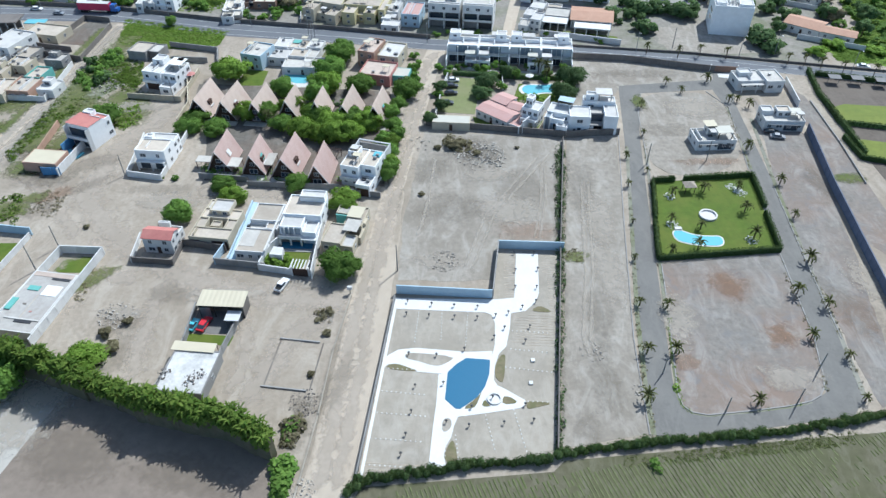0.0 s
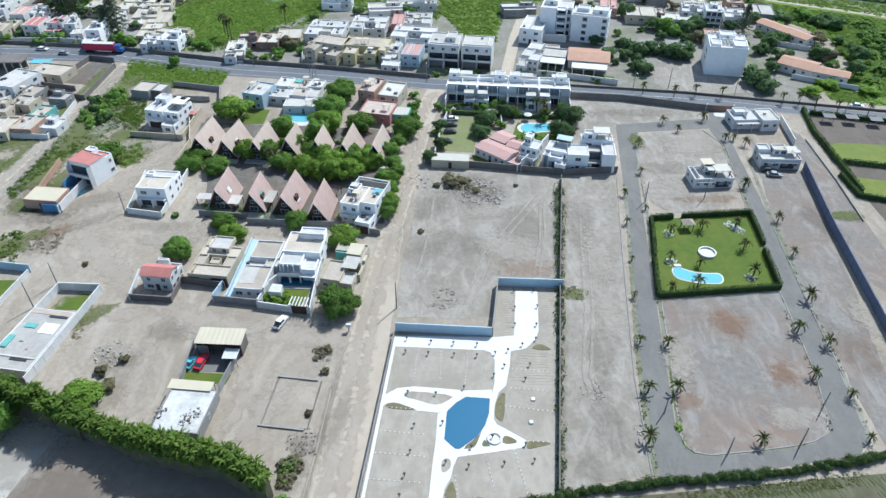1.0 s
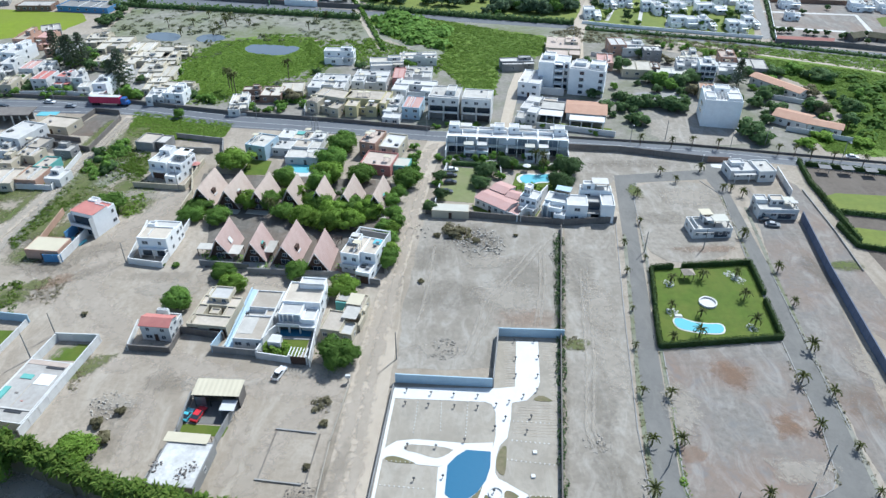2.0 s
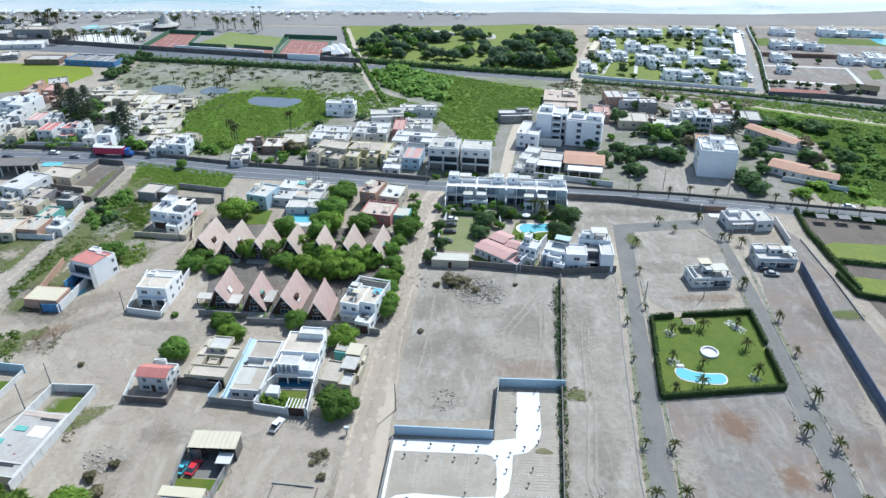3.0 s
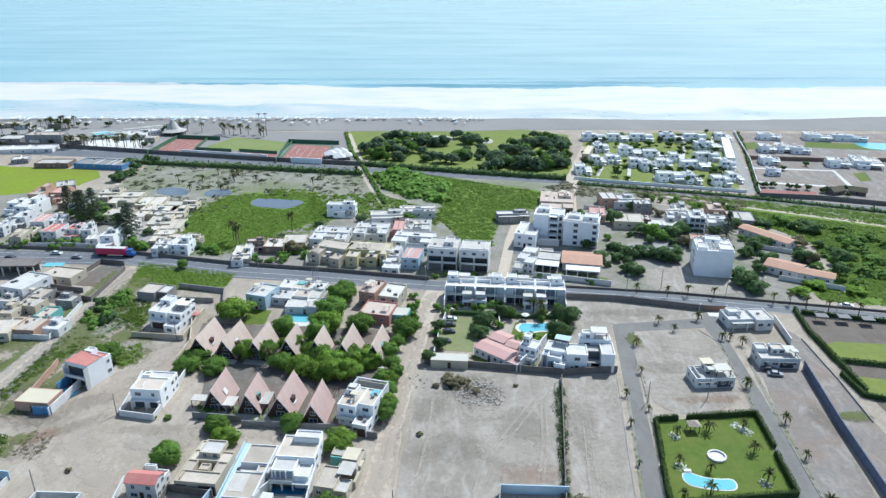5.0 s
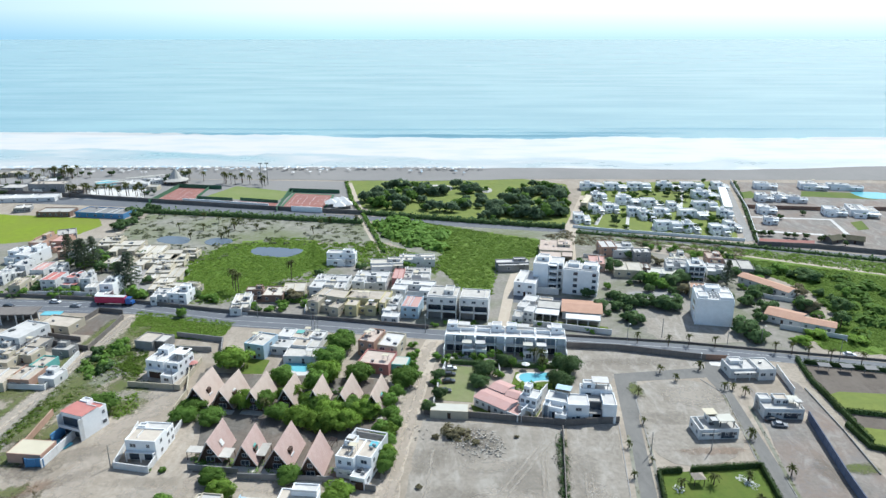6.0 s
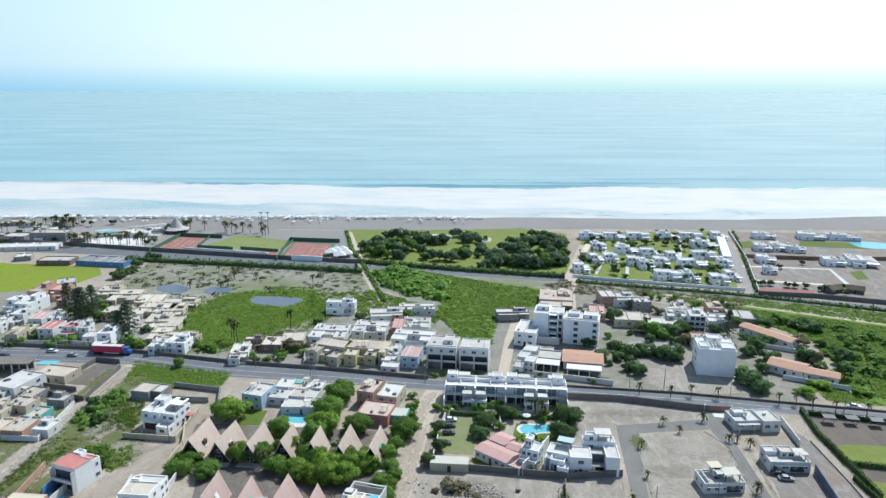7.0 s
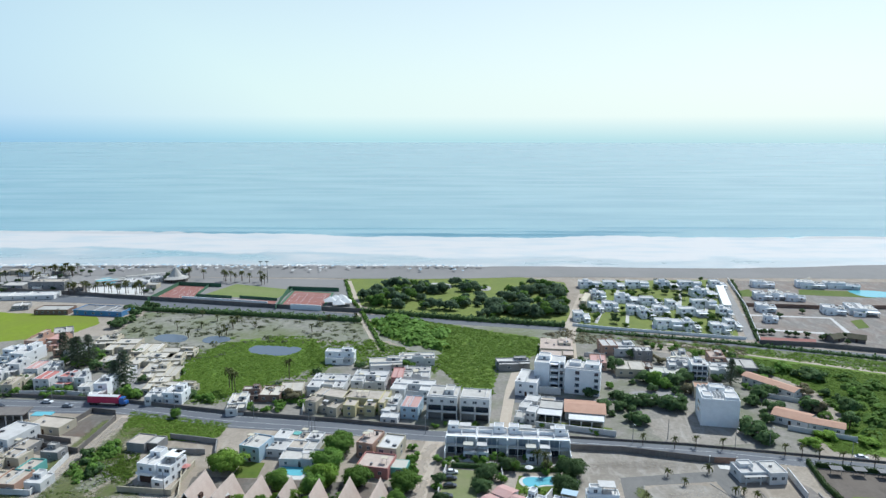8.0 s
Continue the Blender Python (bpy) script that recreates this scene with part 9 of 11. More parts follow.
tree_in_grove("garden_trees", -46.4, 302.2, 3.0, 3.6, "small")
tree_in_grove("garden_trees", -41.9, 325.8, 3.0, 3.4, "smalldark")
tree_in_grove("garden_trees", -19.4, 328.4, 4.6, 4.4, "small")
tree_in_grove("garden_trees", -24.3, 318.5, 2.1, 3.0, "smalldark")
tree_in_grove("garden_trees", -40.1, 310.0, 2.5, 3.4, "small")
tree_in_grove("garden_trees", 95.9, 341.4, 5.9, 6.0, "smalldark")
tree_in_grove("garden_trees", 80.5, 324.0, 5.6, 7.2, "smalldark")
tree_in_grove("garden_trees", 66.4, 328.9, 4.2, 5.4, "smalldark")
tree_in_grove("garden_trees", 93.4, 306.1, 5.9, 6.6, "small")
tree_in_grove("garden_trees", 90.3, 309.2, 4.8, 5.4, "smalldark")
tree_in_grove("garden_trees", 102.0, 304.7, 6.4, 6.6, "smalldark")
tree_in_grove("garden_trees", 108.9, 310.0, 5.6, 6.0, "smalldark")
tree_in_grove("garden_trees", 96.2, 302.0, 4.8, 5.3, "small")
tree_in_grove("garden_trees", 77.3, 280.7, 5.6, 6.0, "smalldark")
tree_in_grove("garden_trees", 74.0, 287.3, 4.5, 4.8, "smalldark")
tree_in_grove("garden_trees", 84.6, 282.9, 4.8, 5.3, "smalldark")
tree_in_grove("garden_trees", 94.0, 278.2, 6.7, 6.6, "smalldark")
tree_in_grove("garden_trees", 91.0, 278.2, 4.8, 5.0, "smalldark")
tree_in_grove("garden_trees", 76.4, 262.5, 4.8, 5.3, "smalldark")
tree_in_grove("garden_trees", 73.2, 265.8, 3.6, 4.3, "smalldark")
tree_in_grove("garden_trees", 71.1, 276.5, 3.4, 4.3, "smalldark")
tree_in_grove("garden_trees", 106.4, 294.1, 4.8, 6.0, "dry")
tree_in_grove("garden_trees", 62.1, 291.9, 4.2, 4.8, "smalldark")
tree_in_grove("garden_trees", 63.4, 276.2, 5.6, 5.5, "smalldark")
tree_in_grove("garden_trees", 137.1, 318.1, 3.6, 4.8, "smalldark")
tree_in_grove("garden_trees", 134.7, 290.2, 5.9, 6.6, "smalldark")
tree_in_grove("garden_trees", 128.3, 282.0, 4.8, 5.3, "smalldark")
tree_in_grove("garden_trees", 116.0, 254.3, 7.0, 6.6, "smalldark")
tree_in_grove("garden_trees", 117.7, 246.8, 5.6, 5.4, "smalldark")
tree_in_grove("garden_trees", 134.7, 275.8, 5.0, 5.3, "smalldark")
tree_in_grove("garden_trees", 140.9, 294.6, 4.2, 4.8, "smalldark")
tree_in_grove("garden_trees", 126.5, 264.8, 3.6, 4.6, "smalldark")
tree_in_grove("garden_trees", 150.8, 277.5, 4.8, 6.0, "smalldark")
tree_in_grove("garden_trees", 153.0, 275.7, 4.8, 5.5, "dry")
tree_in_grove("garden_trees", 155.2, 294.1, 5.0, 5.3, "dry")
tree_in_grove("garden_trees", 159.1, 322.2, 6.2, 4.8, "small")
tree_in_grove("garden_trees", 150.6, 318.2, 6.2, 4.8, "smalldark")
tree_in_grove("garden_trees", 144.8, 310.5, 3.6, 3.6, "small")
tree_in_grove("garden_trees", 169.9, 313.8, 7.0, 5.3, "smalldark")
tree_in_grove("garden_trees", 164.1, 273.7, 4.8, 7.2, "smalldark")
tree_in_grove("garden_trees", 156.3, 259.3, 4.2, 7.2, "smalldark")
tree_in_grove("garden_trees", 140.5, 349.2, 3.6, 4.1, "smalldark")
tree_in_grove("garden_trees", 102.8, 339.8, 3.6, 4.1, "dry")
tree_in_grove("garden_trees", 105.3, 333.7, 3.6, 4.1, "dry")
tree_in_grove("garden_trees", 116.6, 311.5, 3.6, 3.8, "smalldark")
tree_in_grove("garden_trees", 124.2, 310.3, 3.4, 3.6, "smalldark")
tree_in_grove("garden_trees", 134.3, 245.4, 4.8, 3.1, "smallbright")
tree_in_grove("garden_trees", 142.2, 250.4, 4.8, 3.1, "smallbright")
tree_in_grove("garden_trees", 155.8, 245.8, 4.5, 2.9, "smallbright")
park_rng = random.Random(11)
PARK = [(-55.0, 438.5), (-60.6, 485.0), (-37.8, 503.1), (37.1, 503.9), (87.2, 504.5), (70.7, 407.1), (23.6, 412.8), (-32.5, 429.1)]
town_rng = random.Random(77)
for poly, n, lo, hi in (([(-111.9, 289.2), (-94.4, 276.5), (-57.3, 270.9), (-64.5, 296.4), (-84.8, 276.6)], 14, 1.2, 2.4), ([(-204.7, 361.0), (-179.1, 351.6), (-166.8, 321.4), (-189.4, 325.3)], 20, 2.0, 3.6),
        ([(-83.3, 211.0), (-21.1, 206.0), (-18.7, 198.8), (-81.5, 201.6)], 26, 1.2, 2.2), ([(106.4, 369.0), (153.6, 341.3), (148.6, 328.6), (107.3, 349.8)], 16, 1.4, 2.6),
        ([(-47.3, 283.3), (-24.3, 271.2), (-23.8, 265.4), (-54.9, 270.9)], 6, 1.2, 2.0)):
    done = 0
    while done < n:
        x, y = town_rng.uniform(min(p[0] for p in poly), max(p[0] for p in poly)), town_rng.uniform(min(p[1] for p in poly), max(p[1] for p in poly))
        if inside(x, y, poly):
            r = town_rng.uniform(lo, hi)
            tree_in_grove("garden_trees", x, y, r, r * town_rng.uniform(1.0, 1.5), town_rng.choice(("small", "small", "smalldark")))
            done += 1
for poly, n, lo, hi in (([(-5.3, 263.9), (15.2, 259.6), (15.1, 256.4), (-5.2, 258.3)], 8, 1.3, 2.0), ([(25.7, 263.1), (61.5, 253.7), (60.9, 250.5), (25.2, 257.6)], 10, 1.2, 2.0),
        ([(-171.2, 243.3), (-162.3, 251.1), (-156.5, 236.2), (-165.7, 233.8)], 8, 2, 3.2), ([(-131.2, 227.3), (-125.9, 243.8), (-118.5, 239.0), (-119.2, 218.8)], 14, 1.6, 3.2),
        ([(-200, 292), (-130, 288), (-130, 286), (-200, 288)], 14, 1.2, 2.2)):
    done = 0
    while done < n:
        x, y = town_rng.uniform(min(p[0] for p in poly), max(p[0] for p in poly)), town_rng.uniform(min(p[1] for p in poly), max(p[1] for p in poly))
        if inside(x, y, poly):
            r = town_rng.uniform(lo, hi)
            tree_in_grove("garden_trees", x, y, r, r * town_rng.uniform(1.0, 1.5), town_rng.choice(("small", "small", "smalldark")))
            done += 1
for row in (((71.3, 289.2, 2.6), (72.9, 301.5, 2.4), (73.7, 279.6, 2.6), (76.0, 275.4, 2.2), (90.8, 297.5, 3.0), (97.2, 300.3, 3.2), (100.7, 294.8, 3.0), (105.6, 297.6, 2.6), (94.9, 281.7, 2.6), (81.5, 280.4, 2.4), (123.5, 288.4, 3.0), (118.4, 277.0, 2.6), (116.5, 261.9, 2.8), (129.4, 284.6, 2.6), (134.1, 300.7, 2.4)),
            ((136.6, 278.4, 2.6), (163.4, 317.1, 3.0), (162.3, 321.8, 2.6), (149.7, 281.0, 2.6), (164.5, 292.8, 3.0), (154.7, 277.4, 2.8), (166.6, 285.0, 3.2), (177.0, 292.9, 3.0), (66.5, 270.5, 2.2), (85.9, 280.4, 2.6), (89.9, 279.2, 2.6), (128.9, 272.3, 2.4), (123.2, 316.7, 2.0), (84.2, 305.9, 2.2), (145.7, 316.9, 2.4))):
    for x, y, r in row:
        tree_in_grove("garden_trees", x, y, r, r * 1.25, "smalldark" if int(x * 10) % 3 else "small")
for x, y in ((-194.3, 306.2), (-186.5, 300.8), (-187.7, 309.1), (-192.8, 342.8), (-182.8, 333.1), (-176.0, 330.0), (-176.3, 343.0), (-166.4, 330.1), (-150.3, 306.7), (-143.0, 298.6), (-137.1, 293.5), (-139.3, 306.8), (-173.1, 288.0), (-171.8, 293.1), (-110.4, 288.7), (-101.7, 285.3), (-67.6, 294.2), (-70.4, 289.1)):
    r = 2.0 + (x * 7.3) % 1.4
    tree_in_grove("garden_trees", x, y, r, r * 1.2, "smalldark" if int(y * 10) % 3 else "small")
for x, y, r in ((-10.9, 232.5, 2.2), (-11.2, 224.2, 2.4), (-12.6, 239.7, 2.0), (-12.7, 231.0, 2.2), (-3.8, 231.1, 2.2), (-2.7, 217.8, 2.2), (-6.1, 198.1, 2.0), (-3.6, 211.7, 2.0), (-10.3, 217.7, 1.8), (-1.0, 227.0, 2.0), (12.2, 228.6, 2.6), (14.9, 224.5, 2.4), (17.8, 218.0, 2.4), (10.4, 210.9, 1.8), (28.6, 211.9, 1.6), (33.3, 222.1, 1.8)):
    tree_in_grove("garden_trees", x, y, r, r * 1.3, "small")
for cx, cy in [(84.0, 478.0), (78.0, 452.0), (72.0, 428.0), (87.0, 500.0), (66.0, 506.0), (-47.4, 453.1), (-39.6, 473.6), (-26.2, 457.9), (-11.4, 443.2), (-38.9, 441.5), (-20.5, 487.2), (-37.4, 497.6), (-7.5, 477.2), (7.7, 443.4), (22.4, 458.4), (32.3, 438.0), (42.6, 458.7), (54.8, 476.3), (44.2, 429.9), (28.5, 424.4), (61.7, 445.5), (70.2, 424.8), (80.2, 491.9), (70.5, 481.5), (3.8, 505.4), (21.7, 486.0), (51.9, 419.4)]:
    for k in range(7):
        a, q = park_rng.uniform(0, 6.28), park_rng.uniform(0, 11)
        x, y = cx + q * math.cos(a) * 1.3, cy + q * math.sin(a)
        if inside(x, y, PARK):
            r = park_rng.uniform(2.6, 6.2)
            tree_in_grove("park_trees", x, y, r, r * park_rng.uniform(1.15, 1.5), "park" if park_rng.random() < .75 else "small")

# ---- palms of the compound ----
for (x, y), r in (((42.8, 102.8), 2.4), ((48.8, 102.9), 2.4), ((50.1, 116.2), 2.2), ((40.2, 90.4), 2.6), ((44.1, 117.0), 1.8), ((62.0, 90.0), 2.2), ((87.9, 131.8), 2.8), ((81.2, 121.0), 2.6), ((86.2, 116.6), 2.4), ((79.2, 107.2), 2.2),
        ((84.8, 101.8), 1.8), ((83.6, 90.9), 1.6), ((92.5, 164.4), 2.3), ((90.9, 149.3), 1.8), ((97.1, 206.3), 2.4), ((91.8, 209.8), 2.2), ((73.7, 221.1), 2.3), ((77.4, 215.3), 2.0), ((88.0, 223.3), 2.6)):
    palm(x, y, r * .68 + .4, r * 0.76, group="palms of the compound")
for (x, y), r in (((62.3, 205.9), 2.2), ((59.4, 188.9), 1.8), ((52.0, 176.5), 1.8), ((50.0, 162.6), 1.7), ((56.6, 169.4), 1.3), ((98.4, 219.4), 1.8), ((45.8, 132.3), 1.4), ((48.2, 146.5), 1.2), ((88.7, 181.4), 2.6), ((61.3, 158.8), 2.2),
        ((70.2, 160.2), 2.6), ((79.9, 161.6), 2.2), ((78.7, 151.6), 2.6), ((58.3, 147.1), 2.0), ((65.2, 144.4), 2.0), ((77.9, 141.2), 2.6), ((62.5, 136.7), 2.6), ((55.5, 134.9), 2.0), ((94.5, 209.9), 1.8)):
    palm(x, y, r * .68 + .4, r * 0.76, group="palms of the compound")

# ---- hedges ----
BANANA_LEFT = [(-104.0, 102.4), (-90.2, 96.8), (-82.4, 94.8), (-76.8, 92.4), (-70.6, 89.8)]
BANANA_LOW = [(-70.6, 90.4), (-65.0, 88.4), (-59.6, 86.2)]
BANANA_RIGHT = [(-59.4, 85.4), (-51.7, 83.6), (-46.0, 82.2), (-40.4, 81.2), (-35.0, 78.2), (-31.4, 76.8)]
hedge("clipped_hedge", [(63.5, 165.4), (57.2, 164.8), (54.4, 148.0)], 1.7, 1.1, HEDGELEAF, "dark green clipped hedge round the lawn", 40, .16, 2)
hedge("clipped_hedge", [(66.0, 165.7), (85.7, 167.8), (84.6, 153.4)], 1.7, 1.1, HEDGELEAF, "dark green clipped hedge round the lawn", 40, .16, 2)
hedge("clipped_hedge", [(83.9, 150.8), (82.5, 135.9), (51.8, 132.4), (53.9, 146.5)], 1.7, 1.1, HEDGELEAF, "dark green clipped hedge round the lawn", 40, .16, 2)
bushy_hedge("field_hedge", [(-17.2, 70.2), (-12.9, 72.5), (1.4, 74.9), (20.2, 76.9)], 1.8, 2.1, HEDGELEAF, "dense green field hedge of overlapping bushes", 3)
bushy_hedge("field_hedge", [(20.9, 78.1), (39.8, 80.7), (66.3, 83.5), (86.3, 87.6), (102.3, 90.5)], 1.6, 2.0, HEDGELEAF, "dark green field hedge of uneven bushes", 4)
for line_pts, top, seed in ((BANANA_LEFT, 8.6, 5), (BANANA_LOW, 6.2, 6), (BANANA_RIGHT, 8.6, 7)):
    hedge("banana_hedge", line_pts, top, 2.2, BANANA, "tall hedge of banana plants over a dry leaf skirt", 13, .48, seed, .22, DRYSKIRT, .5)
    banana_leaves(line_pts, top + .15, 2.8, .22, "long arching banana leaves on top of the tall hedge")
hedge("road_hedge", [(125.6, 231.5), (122.8, 214.6), (122.9, 207.0), (122.5, 178.9)], 1.8, 1.2, HEDGELEAF, "clipped dark hedge", 24, .2, 6)
hedge("road_hedge", [(123.2, 209.9), (122.2, 196.3), (136.6, 193.2), (153.4, 188.1)], 1.6, 1.1, HEDGELEAF, "clipped dark hedge round a lawn bed", 24, .2, 8)
hedge("road_hedge", [(120.1, 188.4), (120.6, 176.7), (127.5, 174.4), (144.0, 165.7)], 1.6, 1.1, HEDGELEAF, "clipped dark hedge round a lawn bed", 24, .2, 9)
hedge("road_hedge", [(126.8, 228.4), (153.3, 221.8), (174.7, 215.2)], 1.8, 1.2, HEDGELEAF, "clipped dark hedge", 24, .2, 7)

# ---- scrub ----
crop_rows(crop_poly, 110, .82)
scrub("marsh_reeds", [(-118.4, 297.1), (-129.7, 334.4), (-119.1, 363.6), (-108.1, 367.7), (-72.0, 372.1), (-62.3, 335.1), (-72.1, 315.2), (-93.3, 297.3), (-95.3, 287.5), (-108.7, 287.4)], 3000, 1.3, .12, SCRUB, "bright green reeds and low scrub", 9, 10, -.5, avoid=PONDS, up=3.0)
scrub("marsh_edge_reeds", [(-120.8, 290.5), (-137.2, 337.8), (-126.3, 371.6), (-111.0, 378.0), (-70.0, 378.4), (-53.9, 335.1), (-65.3, 307.9), (-88.9, 290.8), (-93.4, 281.4), (-108.8, 281.3)], 1500, 1.2, .2, SCRUB, "reeds thinning out at the marsh edge", 19, 10, .0, avoid=PONDS, up=2.6)
scrub("back_scrub", [(-75.2, 365.0), (-42.3, 371.4), (-27.6, 360.6), (-3.3, 335.6), (-5.8, 318.0), (-25.3, 328.8), (-53.9, 335.1), (-64.2, 322.9)], 800, 1.4, .5, SCRUB, "green scrub behind the houses", 20, 10, -.3, up=2.2)
scrub("coast_scrub", [(53.7, 381.8), (68.3, 393.0), (159.1, 360.5), (147.3, 332.8), (120.5, 362.0), (64.0, 367.4)], 320, 1.4, .4, DRYSCRUB, "olive scrub beside the coastal road", 21, 10, -.1, up=2.4)
scrub("strip_scrub", [(84.7, 377.8), (161.3, 358.6), (248.3, 326.5), (265.8, 314.5), (248.0, 292.4), (209.2, 321.5), (121.8, 366.0)], 1300, 1.3, .3, SCRUB, "low green growth beside the coastal road", 22, 10, -.2, up=3.0)
scrub("dry_marsh_scrub", [(-187.0, 381.5), (-189.0, 427.4), (-51.9, 412.0), (-44.0, 372.4), (-71.4, 369.1), (-129.7, 334.4), (-163.8, 361.2)], 330, 1.3, .3, MARSHSCRUB, "grey-olive dry scrub", 10, 12, 0, avoid=PONDS, up=3.0)
scrub("dry_marsh_bushes", [(-187.0, 381.5), (-189.0, 427.4), (-51.9, 412.0), (-44.0, 372.4), (-71.4, 369.1), (-129.7, 334.4), (-163.8, 361.2)], 40, 1.6, 1.3, MARSHSCRUB, "dull green bushes in the dry marsh", 11, 16, 0, avoid=PONDS)
scrub("plot_scrub", [(-46.1, 405.9), (-31.7, 418.5), (52.6, 373.4), (45.7, 344.7), (24.3, 327.7), (19.2, 291.7), (7.1, 298.2), (-6.1, 335.6), (-3.4, 353.3), (-31.5, 372.5)], 3200, 1.1, .3, SCRUB, "dense green scrub", 12, 11, -.4, up=2.6)
scrub("plot_bushes", [(-46.1, 405.9), (-31.7, 418.5), (-0.4, 388.9), (-3.4, 353.3), (-31.5, 372.5)], 160, 3.0, 2.6, LEAF, "dark bushes in the scrub", 13, 24, -.3)
scrub("east_scrub", [(119.6, 359.1), (206.8, 317.7), (246.4, 290.5), (195.4, 227.4), (140.2, 239.5), (139.7, 258.4), (161.1, 269.2), (163.3, 299.5), (148.3, 328.8)], 7600, 1.1, .22, SCRUB, "dense green scrub", 14, 10, -.4, up=2.4)
scrub("east_bushes", [(143.4, 337.0), (200.0, 306.7), (206.8, 269.5), (142.7, 244.0), (163.3, 299.5)], 70, 2.4, 2.0, LEAF, "tall bushes in the scrub", 15, 40, -.1)
scrub("verge_weeds", [(-130.4, 176.0), (-129.0, 221.0), (-125.9, 244.0), (-120.7, 244.0), (-105.0, 219.3), (-111.7, 219.2), (-120.4, 200.4), (-125.5, 183.7), (-126.6, 171.7)], 700, .6, .4, SCRUB, "weeds and low bushes beside the track", 16, 12, .0, up=1.8)
scrub("verge_bushes", [(-130.1, 225.1), (-127.0, 243.8), (-118.0, 240.5), (-114.8, 227.5), (-121.3, 214.7)], 48, 1.1, 1.2, LEAF, "dense bushes beside the track", 18, 40, -.3)
scrub("highway_weeds", [(-129.7, 273.2), (-85.5, 262.0), (-86.6, 250.1), (-91.9, 246.0), (-124.0, 249.7)], 1500, .6, .2, SCRUB, "green weeds beside the highway", 17, 12, -.3, up=2.5)

# ---- vehicles ----
x, y = (-38.5, 122.1)
car(x, y, 70, "white", "white pickup parked on the dirt beside the wall", 4.5, True)
x, y = (-53.4, 109.6)
car(x, y, 75, "red", "red car parked in the shed yard")
x, y = (-55.8, 109.4)
car(x, y, 75, "teal", "pale blue car parked in the shed yard", 3.6)
x, y = (99.0, 190.6)
car(x, y, -10, "black", "black car parked beside the white house")
x, y = (100.0, 188.0)
car(x, y, -10, "grey", "grey car parked beside the white house")
x, y = (-142.7, 280.4)
lorry(x, y, -4, "lorry with a long red trailer and blue cab on the highway")
# ---- highway markings and furniture ----
HW = [(-241.2, 278.8), (-192.7, 279.3), (-136.0, 276.8), (-86.1, 264.2), (-43.6, 258.2), (-6.1, 251.4), (44.9, 246.6), (99.4, 238.6), (155.2, 225.2)]
strip("lane_line", HW, .14, LINEP, .05, .075, "white centre line on the highway", "road marking")
strip("edge_line", [(x, y + 4.6) for x, y in HW], .12, LINEP, .05, .075, "white edge line on the highway", "road marking")
strip("edge_line", [(x, y - 4.4) for x, y in HW], .12, LINEP, .05, .075, "white edge line on the highway", "road marking")
for x, y in ((82.7, 241.7), (90.8, 242.8), (99.9, 241.0), (120.4, 236.7), (126.0, 235.8), (130.8, 233.3), (137.6, 230.7), (147.2, 228.3), (71.9, 244.4)):
    palm(x, y, 3.6, 1.7, 11, "small palm beside the highway", "highway palms")
for x, y in ((118.1, 243.6), (105.4, 243.4), (141.1, 231.6), (-113.1, 276.4), (-168.9, 285.3), (-137.6, 280.5), (-77.5, 266.6), (-8.4, 253.0), (-54.0, 259.5), (68.3, 245.4)):
    street_lamp(x, y, 0)
x, y = (-51.6, 255.7)
mast = thing("lattice_mast", x, y, 8, "grey steel lattice mast beside the highway", "mast")
for sx in (-.7, .7):
    for sy in (-.7, .7):
        bm = bmesh.new()
        tube(bm, (sx, sy, 0), (sx * .3, sy * .3, 11), .07, .05, 5)
        part("leg", bm, STEEL, mast)
for k in range(7):
    f = 1 - .7 * k / 7
    g = 1 - .7 * (k + 1) / 7
    bm = bmesh.new()
    for sx, sy, ex, ey in ((-.7, -.7, .7, -.7), (.7, -.7, .7, .7), (.7, .7, -.7, .7), (-.7, .7, -.7, -.7)):
        tube(bm, (sx * f, sy * f, 11 * k / 7), (ex * g, ey * g, 11 * (k + 1) / 7), .04, .04, 4)
    part("brace", bm, STEEL, mast)
for (x, y), h in (((-11.8, 127.8), 8.4), ((45.0, 97.5), 5.0), ((55.1, 88.0), 4.8), ((69.7, 89.9), 5.3), ((77.6, 98.8), 5.4), ((-97.0, 135.5), 7), ((-98.9, 127.0), 8), ((57.5, 173.7), 7), ((75.0, 175.3), 7), ((-91.5, 166.4), 7), ((-89.9, 207.9), 8), ((82.6, 249.4), 8)):
    utility_pole(x, y, h, arm=False, label="slim grey utility pole")
x, y = (-22.3, 120.0)
lamp = thing("service_box", x, y, 0, "white meter box on a short post beside the road", "meter box")
part("post", boxes((-.12, -.12, 0, .12, .12, 1.6)), POLEM, lamp)
part("cabinet", boxes((-.55, -.3, 1.5, .55, .3, 2.3)), FRAME, lamp)

